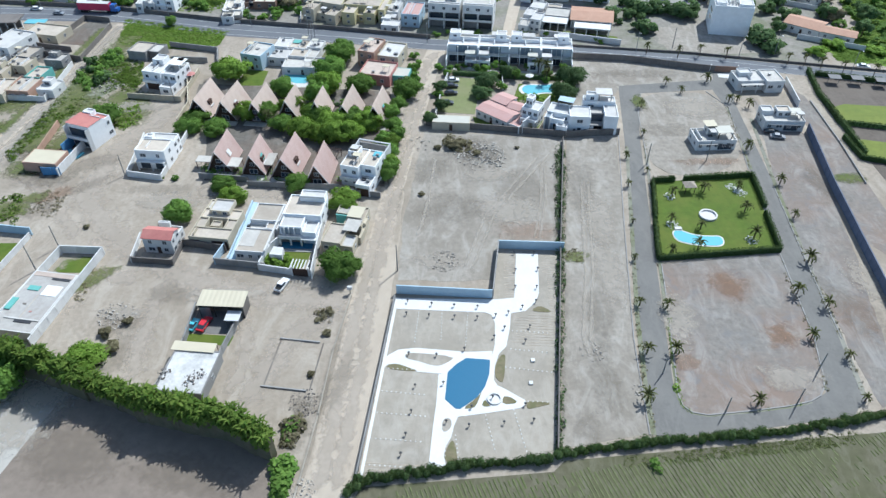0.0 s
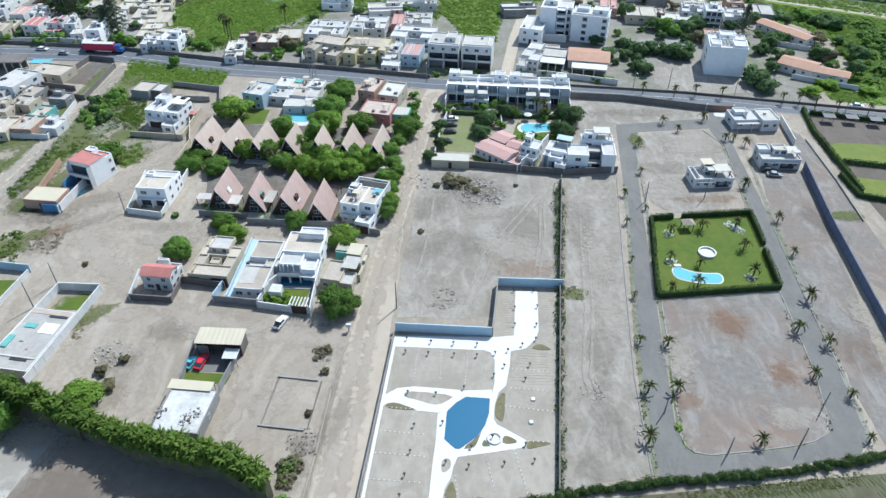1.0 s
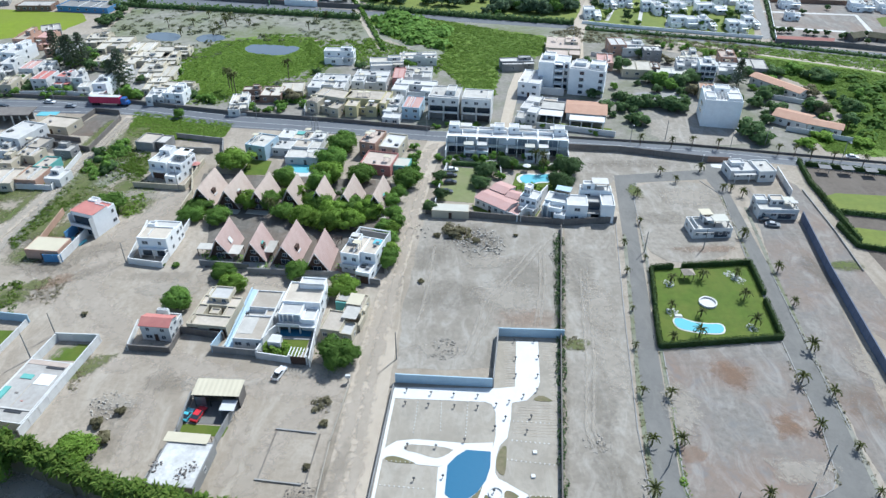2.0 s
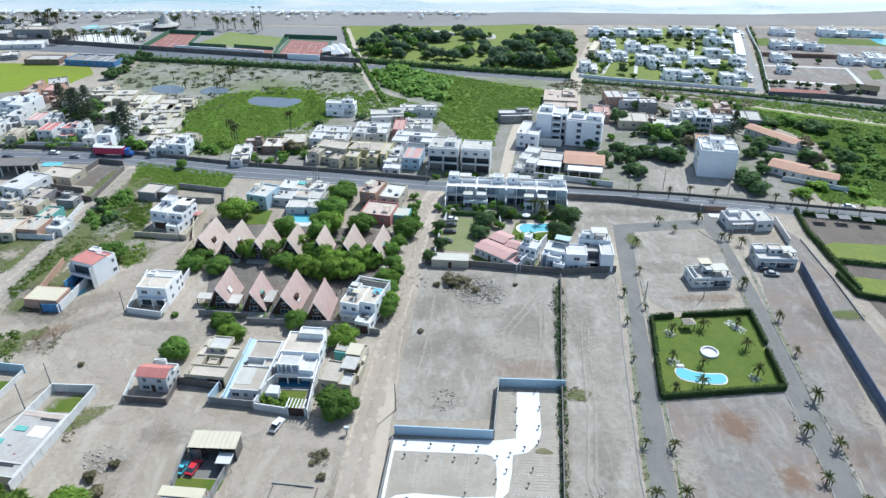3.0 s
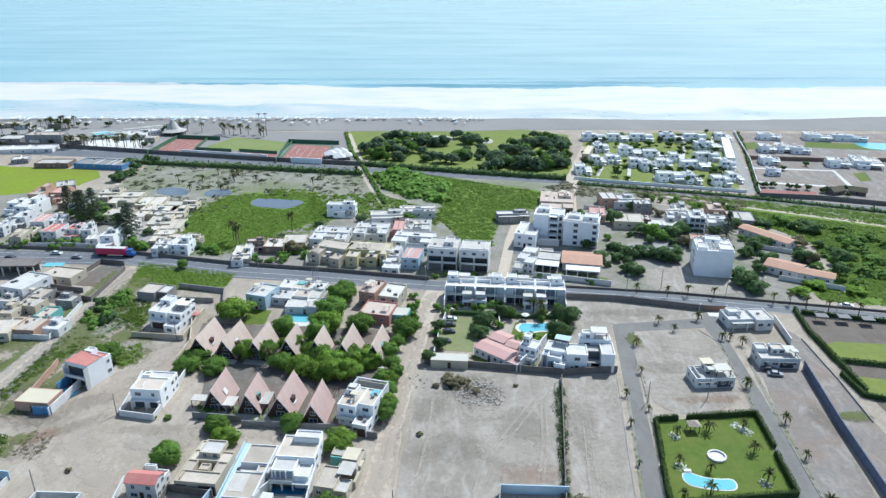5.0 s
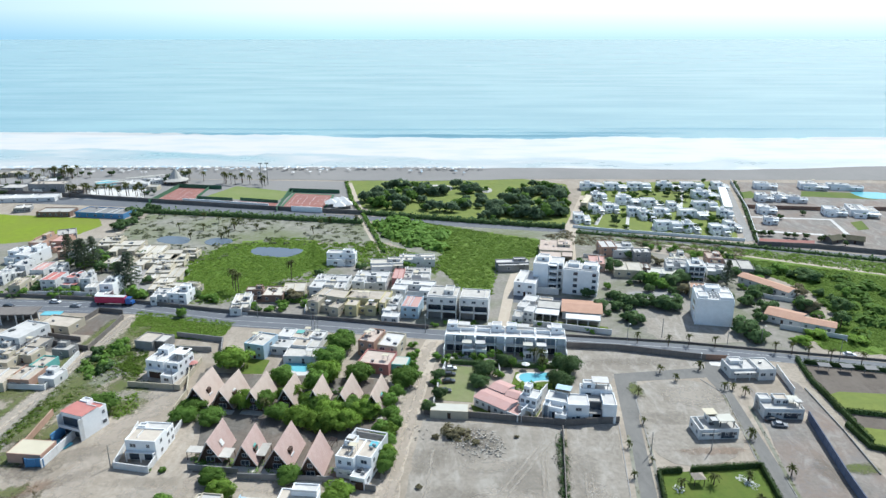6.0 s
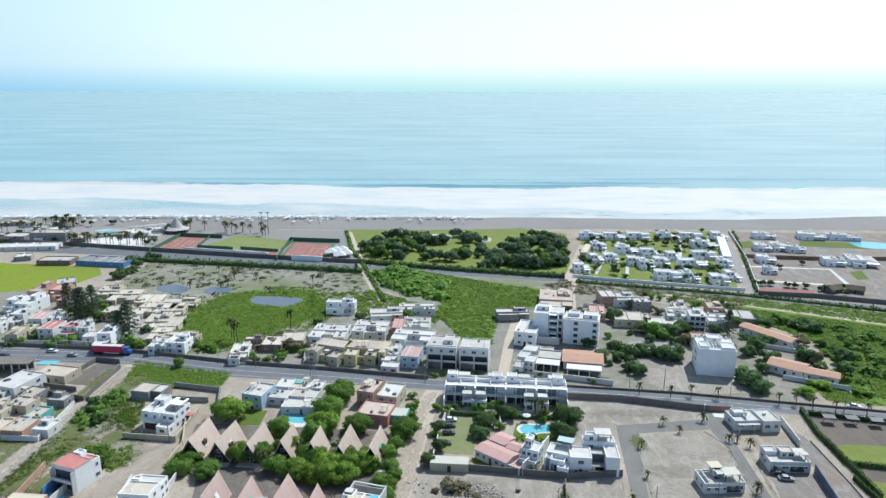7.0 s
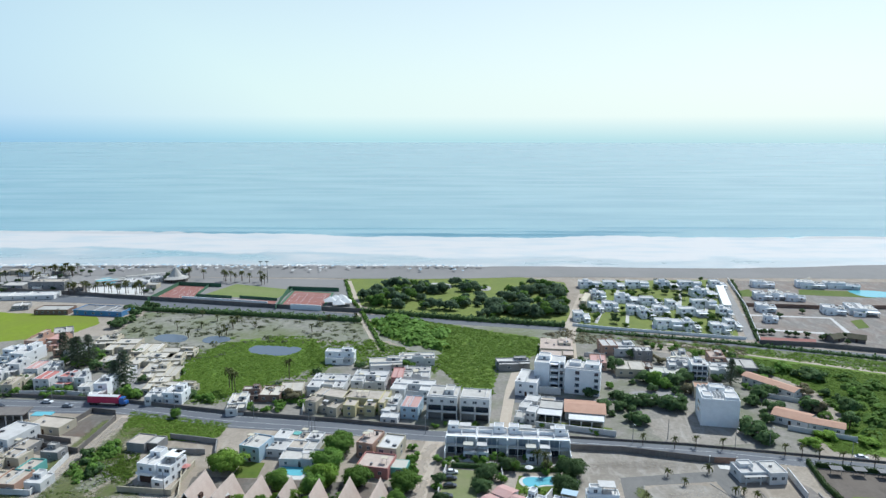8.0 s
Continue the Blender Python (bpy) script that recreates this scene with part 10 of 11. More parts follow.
# ---- walled yards ----
wall_run("yard_wall", [(-90.4, 166.0), (-80.2, 164.0), (-79.6, 187.2)], 1.9, WHITE, "white rendered yard wall")
wall_run("yard_wall", [(-90.4, 166.0), (-92.2, 186.1)], 1.9, WHITE, "white rendered yard wall")
wall_run("yard_wall", [(-109.9, 165.8), (-107.1, 192.5)], 2.6, WHITE, "tall white rendered yard wall")
wall_run("yard_wall", [(-120.3, 176.4), (-121.3, 192.4)], 2.2, SALMON, "salmon yard wall")
wall_run("yard_wall", [(-113.2, 177.0), (-112.0, 183.5)], 3.2, BLUEW, "deep blue painted yard wall", .25, 0)
slab("yard_paving", [(-118.6, 175.5), (-110.2, 175.0), (-109.6, 181.0), (-118.0, 182.5)], BRICKW, -.1, .05, "brown paved yard of the red-roofed house", "paving")
x, y = (-111.9, 166.3)
gate = thing("yard_gate", x, y, 2, "bright blue sheet-metal yard gate", "gate")
part("leaf", boxes((-2.4, -.06, .05, -.05, .06, 2.7)), BLUEW, gate)
part("leaf", boxes((.05, -.06, .05, 2.4, .06, 2.7)), BLUEW, gate)
part("post", boxes((-2.7, -.15, 0, -2.42, .15, 2.8)), BLUEW, gate)
wall_run("yard_wall", [(-76.7, 130.1), (-66.3, 129.2), (-65.9, 137.4)], 1.8, BLOCKW, "dark blockwork yard wall")
wall_run("yard_wall", [(-76.7, 130.1), (-77.5, 139.4)], 1.8, WHITE, "white yard wall")
wall_run("yard_wall", [(-56.2, 129.7), (-43.8, 128.1)], 2.0, GREYW, "grey rendered front wall")
wall_run("yard_wall", [(-45.1, 127.7), (-36.4, 126.0)], 2.0, WHITE, "white front wall")
wall_run("yard_wall", [(-56.2, 129.7), (-54.7, 136.3)], 2.4, SKYW, "pale blue side wall")
wall_run("side_wall", [(-53.5, 131.2), (-52.4, 153.9)], .9, SKYW, "pale blue party wall", .25, 0)
wall_run("yard_wall", [(-31.9, 124.7), (-32.0, 133.7), (-31.8, 146.9)], 3.0, WHITE, "white side wall beside the tree")
wall_run("yard_wall", [(-65.6, 136.4), (-54.7, 134.2)], 2.2, BLOCKW, "dark front wall of the cream house")
x, y = (-34.7, 125.7)
gateway = thing("gateway", x, y, -6, "white gateway with a slatted canopy", "gateway")
for sx in (-2.2, 1.9):
    part("pier", boxes((sx, -.2, 0, sx + .35, .2, 2.9)), WHITE, gateway)
part("gate_leaf", boxes((-1.85, -.05, .05, 1.9, .05, 2.4)), TIMBER, gateway)
for k in range(6):
    part("slat", boxes((-2.3 + k * .8, -.6, 2.9, -2.05 + k * .8, 2.6, 3.05)), WHITE, gateway)
slab("pool_water", [(-41.2, 135.4), (-33.5, 135.3), (-33.6, 137.7), (-41.4, 137.8)], BIGPOOL, -.1, .35, "blue swimming pool on the house terrace", "pool")
slab("terrace_paving", [(-42.3, 134.4), (-32.6, 134.1), (-33.0, 142.3), (-42.8, 142.6)], CONCRETE, -.1, .2, "grey terrace paving round the pool", "paving")
slab("yard_lawn", [(-40.9, 134.4), (-33.7, 134.1), (-34.1, 130.0), (-36.3, 127.2), (-44.6, 129.1), (-44.6, 132.7)], LAWN, -.1, .06, "small lawn behind the front wall", "lawn")
wall_run("yard_wall", [(-44.9, 127.9), (-43.5, 134.4), (-41.6, 137.8), (-42.7, 145.6)], 2.6, WHITE, "white wall between two yards", .25, 0)
slab("garden_store", [(-42.9, 130.6), (-39.8, 130.3), (-39.9, 133.1), (-42.4, 133.5)], WHITE, -.1, 2.6, "small flat white garden store behind the wall", "store", "")
slab("front_yard", [(-53.9, 134.2), (-46.0, 133.1), (-45.6, 128.7), (-55.0, 130.1)], ROOF, -.1, .08, "pale paved front yard", "paving")
scrub("garden_plants", [(-44.7, 129.5), (-37.6, 128.0), (-37.8, 131.5), (-44.1, 131.9)], 60, .8, 1.4, LEAF2, "green garden shrubs behind the wall", 30, 16, -1)
# long walled plot in the lower corner
for pts in ([(-99.5, 108.8), (-95.2, 132.9)], [(-88.9, 103.3), (-84.6, 132.5)], [(-95.2, 133.4), (-84.6, 133.0)]):
    wall_run("plot_side_wall", pts, 2.4, WHITE, "white rendered side wall of a long plot")
slab("yard_lawn", [(-95.3, 126.4), (-94.6, 132.2), (-86.2, 131.9), (-86.9, 126.2)], LAWN, -.1, .05, "small patch of lawn in a yard", "lawn")
wall_run("plot_side_wall", [(-121.2, 142.3), (-105.9, 140.2)], 2.4, SKYW, "bluish rendered wall")
wall_run("plot_side_wall", [(-105.8, 139.1), (-107.5, 126.5), (-109.0, 118.8)], 1.6, WHITE, "low white wall with piers")
slab("yard_lawn", [(-118.3, 136.8), (-106.7, 136.9), (-108.0, 127.5), (-111.0, 122.6)], LAWN, -.1, .05, "lawn in a walled yard", "lawn")
# shed yard
wall_run("yard_wall", [(-45.3, 115.1), (-47.4, 101.8), (-48.2, 89.1)], 2.0, GREYW, "grey block yard wall")
wall_run("yard_wall", [(-56.5, 114.9), (-56.2, 104.3), (-58.2, 92.0)], 2.0, GREYW, "grey block yard wall")
slab("yard_paving", [(-56.0, 114.1), (-45.7, 113.8), (-46.2, 107.0), (-56.3, 107.6)], ASPHALT, -.1, .05, "dark concrete yard floor", "paving")
slab("yard_lawn", [(-56.2, 107.3), (-46.2, 106.6), (-46.7, 103.8), (-56.3, 104.7)], LAWN, -.1, .05, "strip of lawn in the yard", "lawn")
x, y, w, d, rot = -52.6, 100.9, 9.2, 2.5, -5.0
verandah = thing("verandah_roof", x, y, rot, "cream sheet verandah roof on posts", "verandah")
part("roof", boxes((-w / 2, -d / 2, 3.1, w / 2, d / 2, 3.2)), CREAMSHEET, verandah)
for sx in (-w / 2 + .1, 0, w / 2 - .2):
    part("post", boxes((sx, d / 2 - .2, 0, sx + .1, d / 2 - .1, 3.1)), TIMBER, verandah)
for (x, y), s in (((-56.8, 94.0), 1), ((-51.2, 92.3), 2), ((-49.7, 94.1), 3)):
    h = heap("roof_clutter", x, y, 1.5, 40, .25, BLOCKW, "dark scrap heaped on the roof", s, .2)
    h.location.z = 2.9
# unfinished foundations
for pts in ([(-35.8, 106.0), (-27.3, 105.0)], [(-37.4, 93.2), (-28.2, 92.1)]):
    wall_run("foundation", pts, .35, CONCRETE, "low unfinished block foundation", .3, 0, False, "foundation")
for pts in ([(-35.7, 105.9), (-37.0, 93.1)], [(-26.4, 104.7), (-27.4, 92.7)]):
    wall_run("foundation", pts, .08, LOTR, "low unfinished concrete footing", .3, 0, False, "foundation")
wall_run("road_kerb", [(-22.0, 119.1), (-24.0, 102.8), (-24.8, 86.3), (-26.2, 71.2), (-26.7, 66.9)], .45, PLOT, "low concrete kerb wall along the dirt road", .3, 0, False, "kerb")
# brush heap and rubble ring on the gravel lot
soft_blob("earth_stain", 7.6, 181.0, 9.5, 8.0, STAIN, "darker disturbed earth round the rubble")
scrub("brush_heap", [(-1.4, 181.4), (6.7, 178.6), (6.8, 185.5), (-0.3, 188.0)], 42, .9, .9, DRYSCRUB, "heap of dry brush and cut branches", 71, 16, -1)
heap("rubble_heap", 9.0, 179.5, 7.5, 420, .34, RUBBLE, "scattered ring of pale broken stone", 72, .1)
soft_blob("earth_stain", -114.0, 165.6, 11.0, 7.0, STAIN, "dark brown patch of turned earth")
soft_blob("earth_stain", -112.0, 164.0, 7.0, 4.0, STAIN, "dark brown patch of turned earth")
soft_blob("earth_stain", -122.0, 177.0, 9.0, 5.0, STAIN, "dark brown patch of turned earth")
tree(-109.0, 196.4, 3.6, 5.2, "broad", "round dense green tree behind the red-roofed house")
heap("rubble_heap", -27.9, 89.4, 3.4, 260, .2, BLOCKW, "dark burnt rubble beside the kerb", 73, .08)
heap("rubble_heap", -27.4, 112.6, 2.6, 90, .26, RUBBLE, "broken stone in a brush heap", 74, .15)
scrub("brush_heap", [(-29.4, 111.0), (-25.8, 110.8), (-25.2, 114.0), (-27.0, 115.4), (-29.2, 113.6)], 26, .6, .6, DRYSCRUB, "heap of dry brush beside the road", 75, 16, -1)
# growth at the end of the tall hedge
soft_blob("earth_stain", -28.4, 88.4, 3.0, 3.0, STAIN, "dark ashy patch of bare earth")
scrub("kerb_scrub", [(-31.2, 85.2), (-28.2, 86.4), (-27.4, 83.2), (-28.9, 78.2), (-30.6, 79.6)], 42, .8, 1.0, DRYSCRUB, "brown-green scrub beside the kerb", 61, 16, -1)
scrub("kerb_scrub", [(-30.8, 84.6), (-28.4, 85.8), (-28.0, 83.0), (-29.2, 79.2), (-30.2, 80.6)], 20, .7, 1.1, LEAF, "brown-green scrub beside the kerb", 62, 14, -1)
scrub("kerb_bushes", [(-31.0, 76.4), (-27.6, 76.8), (-27.2, 74.1), (-28.9, 71.6), (-30.6, 73.0)], 34, 1.0, 1.4, LEAF, "bright green bushes at the end of the tall hedge", 63, 22, -1)
scrub("kerb_bushes", [(-31.0, 72.2), (-28.7, 72.4), (-28.7, 69.3), (-30.4, 69.4)], 18, .9, 1.3, LEAF, "bright green bushes at the end of the tall hedge", 64, 22, -1)
scrub("field_bush", [(38.2, 77.0), (39.2, 76.8), (39.6, 74.6), (38.8, 74.8)], 7, .6, 1.0, LEAF, "single bright green bush at the field edge", 65, 22, -1)
scrub("verge_clump", [(46.4, 94.4), (47.0, 94.4), (47.5, 92.4), (46.9, 92.6)], 6, .5, .5, LEAF2, "bright weeds at the road corner", 66, 16, -1)
scrub("field_margin", [(33.0, 77.6), (66.0, 82.0), (98.0, 87.0), (98.0, 84.2), (66.0, 79.4), (33.0, 75.4)], 900, .26, .08, FIELDWEED, "low olive weeds along the field margin", 67, 7, -.1, up=1.2)
tree(-88.6, 88.6, 3.0, 5.2, "dark", "dark green tree at the corner of the pale lot")
# rubble and bushes
for (x, y), r, n, s in (((-74.3, 112.4), 4.5, 160, .3), ((-0.8, 131.4), 4.0, 220, .28), ((10.2, 175.5), 7, 260, .32), ((-25.3, 70.4), 2.5, 160, .22), ((31.5, 103.5), 3, 90, .25), ((-116.6, 219.2), 6, 90, .5), ((39.7, 93.2), 2, 50, .3), ((-9.1, 183.4), 4, 70, .3), ((31.9, 170.6), 3, 60, .3)):
    heap("rubble_heap", x, y, r, n, s, RUBBLE, "scattered heap of broken stone and rubble", int(x * 7) % 97, .12)
for (x, y), r, h, kd in (((1.1, 181.4), 3.0, 2.6, "dry"), ((3.6, 182.6), 2.6, 2.4, "dry"), ((-3.1, 181.3), 1.6, 1.2, "dry"), ((8.6, 178.4), 1.8, 1.2, "dry"), ((-70.5, 110.1), 1.6, 1.6, "dry"), ((-26.1, 107.6), 1.4, 1.2, "dry"), ((-27.6, 96.3), 1.1, 1.0, "dry"), 
                         ((-71.2, 102.3), 2.6, 2.2, "dry"), ((-74.2, 107.0), 2.0, 2.0, "dry"), ((-93.0, 143.3), 1.2, 1.0, "dry"), ((-7.3, 158.1), 1.2, 1.0, "dry"), ((20.5, 181.3), 1.0, .9, "dry"), ((-80.3, 165.3), 1.2, 1.2, "small"), ((-76.5, 164.5), 1.4, 1.2, "small")):
    tree(x, y, r, h, kd, "low bush with thin leaves on bare ground", name="bush")
for pts, n, seed in (([(-112.1, 154.4), (-109.7, 159.5), (-103.9, 157.0), (-102.8, 147.2), (-110.8, 148.3)], 90, 41), ([(-108.8, 198.8), (-101.4, 206.0), (-96.9, 195.4), (-101.3, 190.4)], 140, 42), ([(-117.0, 233.7), (-109.7, 236.0), (-104.6, 215.3), (-110.3, 215.3)], 200, 43), ([(32.3, 182.3), (34.9, 182.3), (22.0, 78.7), (21.0, 78.7)], 500, 44), ([(-86.7, 119.1), (-85.8, 128.8), (-83.7, 126.8), (-83.9, 115.5)], 60, 45), ([(29.8, 136.3), (34.3, 136.4), (33.6, 131.2), (29.2, 131.1)], 40, 46), ([(-121.9, 155.5), (-116.3, 156.9), (-111.5, 143.6), (-115.9, 143.5)], 60, 47)):
    scrub("weeds", pts, n, {44: .5, 41: .4, 45: .4, 46: .4}.get(seed, .7), {44: .9, 41: .2, 45: .2, 46: .2}.get(seed, .5), {44: DARKLEAF, 41: DRYSCRUB, 45: DRYSCRUB, 46: DRYSCRUB}.get(seed, SCRUB), "patch of low weeds on bare ground", seed, 9, -1)
# grass strips along the loop road
for pts in ([(42.9, 113.5), (40.5, 91.8), (40.0, 82.6)], PLOT_EDGE[1:10], [(81.9, 132.7), (79.2, 105.6), (76.8, 93.6)], [(87.8, 130.8), (85.9, 107.3), (84.2, 92.3)], [(95.7, 199.2), (91.2, 164.4), (87.8, 130.8)], [(53.4, 182.5), (42.9, 113.5)], [(59.8, 188.9), (49.5, 113.5)], [(89.8, 206.2), (86.8, 171.2)]):
    strip("grass_verge", pts, 1.0, DRYMARSH, -.1, .045, "thin dry grass verge along the loop road", "verge")
    poly = [(x - .6, y) for x, y in pts] + [(x + .6, y) for x, y in pts[::-1]]
    scrub("verge_grass", poly, 70, .32, .25, SCRUB if len(pts) > 3 else DRYSCRUB, "tufts of grass along the road edge", int(pts[0][0]) % 50 + 50, 7, -.4)
for pts in (PLOT_EDGE, [(64.2, 215.2), (60.7, 202.3), (57.0, 165.9)], [(86.2, 216.6), (90.7, 206.2), (86.0, 171.2)], [(45.8, 145.3), (40.8, 106.8), (39.2, 82.6)], [(52.0, 188.8), (45.8, 145.3)], [(85.9, 107.3), (87.5, 130.8), (90.4, 163.1)]):
    strip("kerb", pts, .25, CONCRETE, -.1, .16, "pale concrete kerb of the loop road", "kerb")

# ---- plots: lamps and stone rows ----
for x, y in ((-8.8, 117.3), (-3.3, 116.4), (1.8, 116.0), (7.1, 115.7), (-8.9, 113.4), (-3.8, 112.9), (1.9, 112.6), (7.0, 112.4), (11.1, 113.1), (10.5, 106.7), (14.0, 114.0), (12.9, 109.4), (17.3, 115.8), (20.5, 117.6), (16.1, 122.2), (21.1, 122.2), (16.5, 127.9), (21.9, 128.4), (16.6, 134.1), (21.5, 134.1), (4.0, 103.2), (-1.9, 101.5), (-7.8, 101.8),
             (18.5, 109.8), (17.2, 105.7), (-6.1, 93.4), (-6.6, 87.2), (-7.4, 82.0), (-8.1, 77.7), (-0.4, 94.1), (0.3, 84.9), (5.3, 88.4), (4.7, 84.1), (11.5, 84.8), (17.3, 85.5), (9.5, 90.8), (15.9, 89.1), (-1.9, 75.5), (-8.6, 120.6), (-3.3, 120.4), (2.3, 119.8), (5.9, 119.8)):
    garden_lamp(x, y)
for pts in ([(-6.1, 115.0), (-6.8, 104.3)], [(-0.9, 114.7), (-1.1, 104.4)], [(4.9, 114.2), (4.2, 103.5)], [(-11.8, 98.1), (-2.2, 97.5)], [(-12.7, 92.3), (-2.3, 91.3)], [(-13.3, 87.1), (-2.5, 86.2)], [(-14.0, 81.3), (-2.7, 80.5)], [(-14.7, 75.7), (-3.2, 74.9)], [(7.8, 87.6), (9.8, 77.4)], [(13.6, 88.1), (15.6, 77.7)], [(2.1, 82.1), (2.7, 76.1)], [(0.3, 81.5), (0.1, 76.7)], [(12.6, 98.7), (23.0, 97.3)], [(13.7, 108.9), (23.6, 108.2)], [(14.0, 103.6), (23.0, 102.6)], [(16.6, 90.1), (22.2, 89.9)], [(-15.0, 73.0), (-8.9, 74.2)]):
    stones("plot_edging", pts, .95, .2, KERB, "row of white painted stones marking a plot")
def raked_rows(name, poly, angle, spacing):
    """Thin pale ridges left by the rake, of no countable number."""
    rng = random.Random(17)
    verts, faces = [], []
    ux, uy = math.cos(radians(angle)), math.sin(radians(angle))
    cx, cy = sum(p[0] for p in poly) / len(poly), sum(p[1] for p in poly) / len(poly)
    for k in range(-40, 40):
        for j in range(-30, 30):
            x, y = cx - uy * k * spacing + ux * j, cy + ux * k * spacing + uy * j
            if not inside(x, y, poly) or rng.random() < .12:
                continue
            wd, i = rng.uniform(.05, .11), len(verts)
            for a in (-.5, .5):
                for o, z in ((-wd, 0), (0, .05), (wd, 0)):
                    verts.append((x + ux * a - uy * o, y + uy * a + ux * o, z + .028))
            faces += [(i, i + 3, i + 4, i + 1), (i + 1, i + 4, i + 5, i + 2)]
    tagged(mesh_ob(name, verts, faces, TRACK), "thin pale raked ridges in the grey soil", "soil", "", "stuff")


raked_rows("raked_rows", [(13.4, 118.6), (16.0, 119.4), (17.0, 133.8), (14.6, 134.0)], -2, .8)
raked_rows("raked_rows", [(23.2, 133.6), (27.6, 133.4), (24.0, 104.0), (14.6, 105.0), (15.2, 112.6), (19.0, 113.8), (24.0, 114.0)], -2, .8)
raked_rows("raked_rows", [(-14.4, 76.6), (-4.0, 75.8), (-4.2, 74.4), (-14.6, 73.4)], -3, .7)
bm = bmesh.new()
x, y = (9.9, 90.6)
ring_wall(bm, 1.15, 1.5, .3, 24)
ring = tagged(part("ring_planter", bm, TILE, None), "round white ring planter in the path", "planter")
ring.location = (x, y, .05)
for pts in ([(18.0, 100.9), (18.8, 100.9), (18.8, 100.1), (18.0, 100.1)], [(17.1, 95.0), (17.9, 95.0), (17.9, 94.2), (17.1, 94.2)]):
    slab("stone_slab", pts, KERB, -.1, .35, "small white stone slab on the soil", "slab", "")

# ---- lawn park ----
x, y = (68.6, 149.8)
bm = bmesh.new()
ring_wall(bm, 1.95, 2.35, .55, 28)
well = tagged(part("round_basin", bm, TILE, None), "round white stone basin on the lawn", "basin")
well.location = (x, y, .04)
bm = bmesh.new()
tube(bm, (0, 0, .02), (0, 0, .14), 1.97, 1.97, 24)
part("floor", bm, TILE, well)
for (x, y), s in (((60.5, 158.3), 1), ((79.7, 161.1), 2), ((76.9, 140.1), 3), ((58.3, 145.9), 4), ((78.7, 162.9), 5), ((80.4, 159.8), 6)):
    heap("rock_bed", x, y, 1.7, 90, .22, KERB, "round bed of pale rocks under a palm", s, .1)
x, y = (66.1, 160.7)
arbor = thing("arbour", x, y, 4, "small timber arbour with a thatched roof", "arbour")
for sx in (-1.3, 1.3):
    for sy in (-1.1, 1.1):
        part("post", boxes((sx - .08, sy - .08, 0, sx + .08, sy + .08, 2.2)), TIMBER, arbor)
bm = bmesh.new()
v = [bm.verts.new(p) for p in ((-1.7, -1.5, 2.2), (1.7, -1.5, 2.2), (1.7, 1.5, 2.2), (-1.7, 1.5, 2.2), (0, 0, 3.1))]
for f in ((0, 1, 4), (1, 2, 4), (2, 3, 4), (3, 0, 4), (3, 2, 1, 0)):
    bm.faces.new([v[i] for i in f])
part("roof", bm, DIRT, arbor, "brown thatched roof")
x, y = (59.4, 144.3)
ladder = thing("pool_platform", x, y, 0, "small white platform at the pool edge", "platform")
part("deck", boxes((-.9, -.5, 0, .9, .5, .45)), TILE, ladder)
part("step", boxes((-.9, -.8, 0, .9, -.5, .22)), TILE, ladder)

# ---- gardens of the villas and cabins ----
slab("garden_lawn", [(-4.2, 202.6), (1.3, 226.2), (11.2, 224.2), (8.3, 200.9)], DRYLAWN, -.1, .05, "mown lawn with parked cars", "lawn")
slab("garden_lawn", [(7.7, 199.8), (18.2, 192.3), (17.2, 190.6), (8.5, 193.9)], LAWN, -.1, .05, "strip of lawn behind the wall", "lawn")
slab("garden_lawn", [(21.1, 210.3), (23.9, 221.5), (38.4, 220.4), (36.2, 209.7)], LAWN, -.1, .04, "lawn round the garden pool", "lawn")
slab("pool_rim", [(23.0, 218.2), (26.4, 221.7), (31.6, 220.7), (35.5, 222.0), (37.9, 219.0), (35.8, 214.6), (31.0, 214.7), (28.0, 212.5), (24.6, 213.8)], TILE, -.1, .10, "pale pool rim", "pool", rounding=2)
slab("pool_water", [(24.4, 218.2), (26.7, 220.7), (31.5, 219.9), (35.4, 221.2), (37.3, 218.8), (35.5, 215.1), (31.1, 215.5), (28.0, 213.5), (25.3, 214.6)], POOLW, -.1, .15, "bright turquoise garden pool of curved outline", "pool", rounding=2)
x, y = (27.5, 223.2)
parasol(x, y, 2.4, 1.5, KERB, "garden parasols")
for (x, y), c in (((1.3, 222.9), "white"), ((0.9, 218.7), "black"), ((0.7, 213.9), "black"), ((-0.6, 207.4), "black")):
    car(x, y, 5, c, c + " car parked on the garden lawn")
wall_run("garden_wall", [(-4.1, 199.0), (-2.5, 213.9), (0.3, 230.6)], 1.8, WHITE, "white garden wall beside the dirt road")
hedge("garden_hedge", [(1.3, 227.5), (17.2, 225.6), (38.9, 224.1)], 1.6, 1.2, DARKLEAF, "dark clipped hedge in front of the villas", 22, .2, 21)
wall_run("garden_wall", [(18.3, 216.7), (18.2, 228.9)], 1.6, WHITE, "white garden wall between the villas")
slab("garden_lawn", [(-72.0, 219.1), (-71.8, 230.6), (-63.5, 229.8), (-63.6, 219.2)], LAWN, -.1, .05, "bright lawn beside the cabins", "lawn")
slab("pool_rim", [(-58.4, 224.7), (-57.2, 230.8), (-46.7, 229.1), (-46.2, 218.2), (-54.2, 218.1)], TILE, -.1, .10, "pale pool rim", "pool", rounding=1)
slab("pool_water", [(-57.6, 225.5), (-56.1, 229.4), (-47.8, 228.2), (-47.6, 220.6), (-54.1, 221.0)], POOLW, -.1, .15, "bright turquoise cabin pool", "pool", rounding=1)
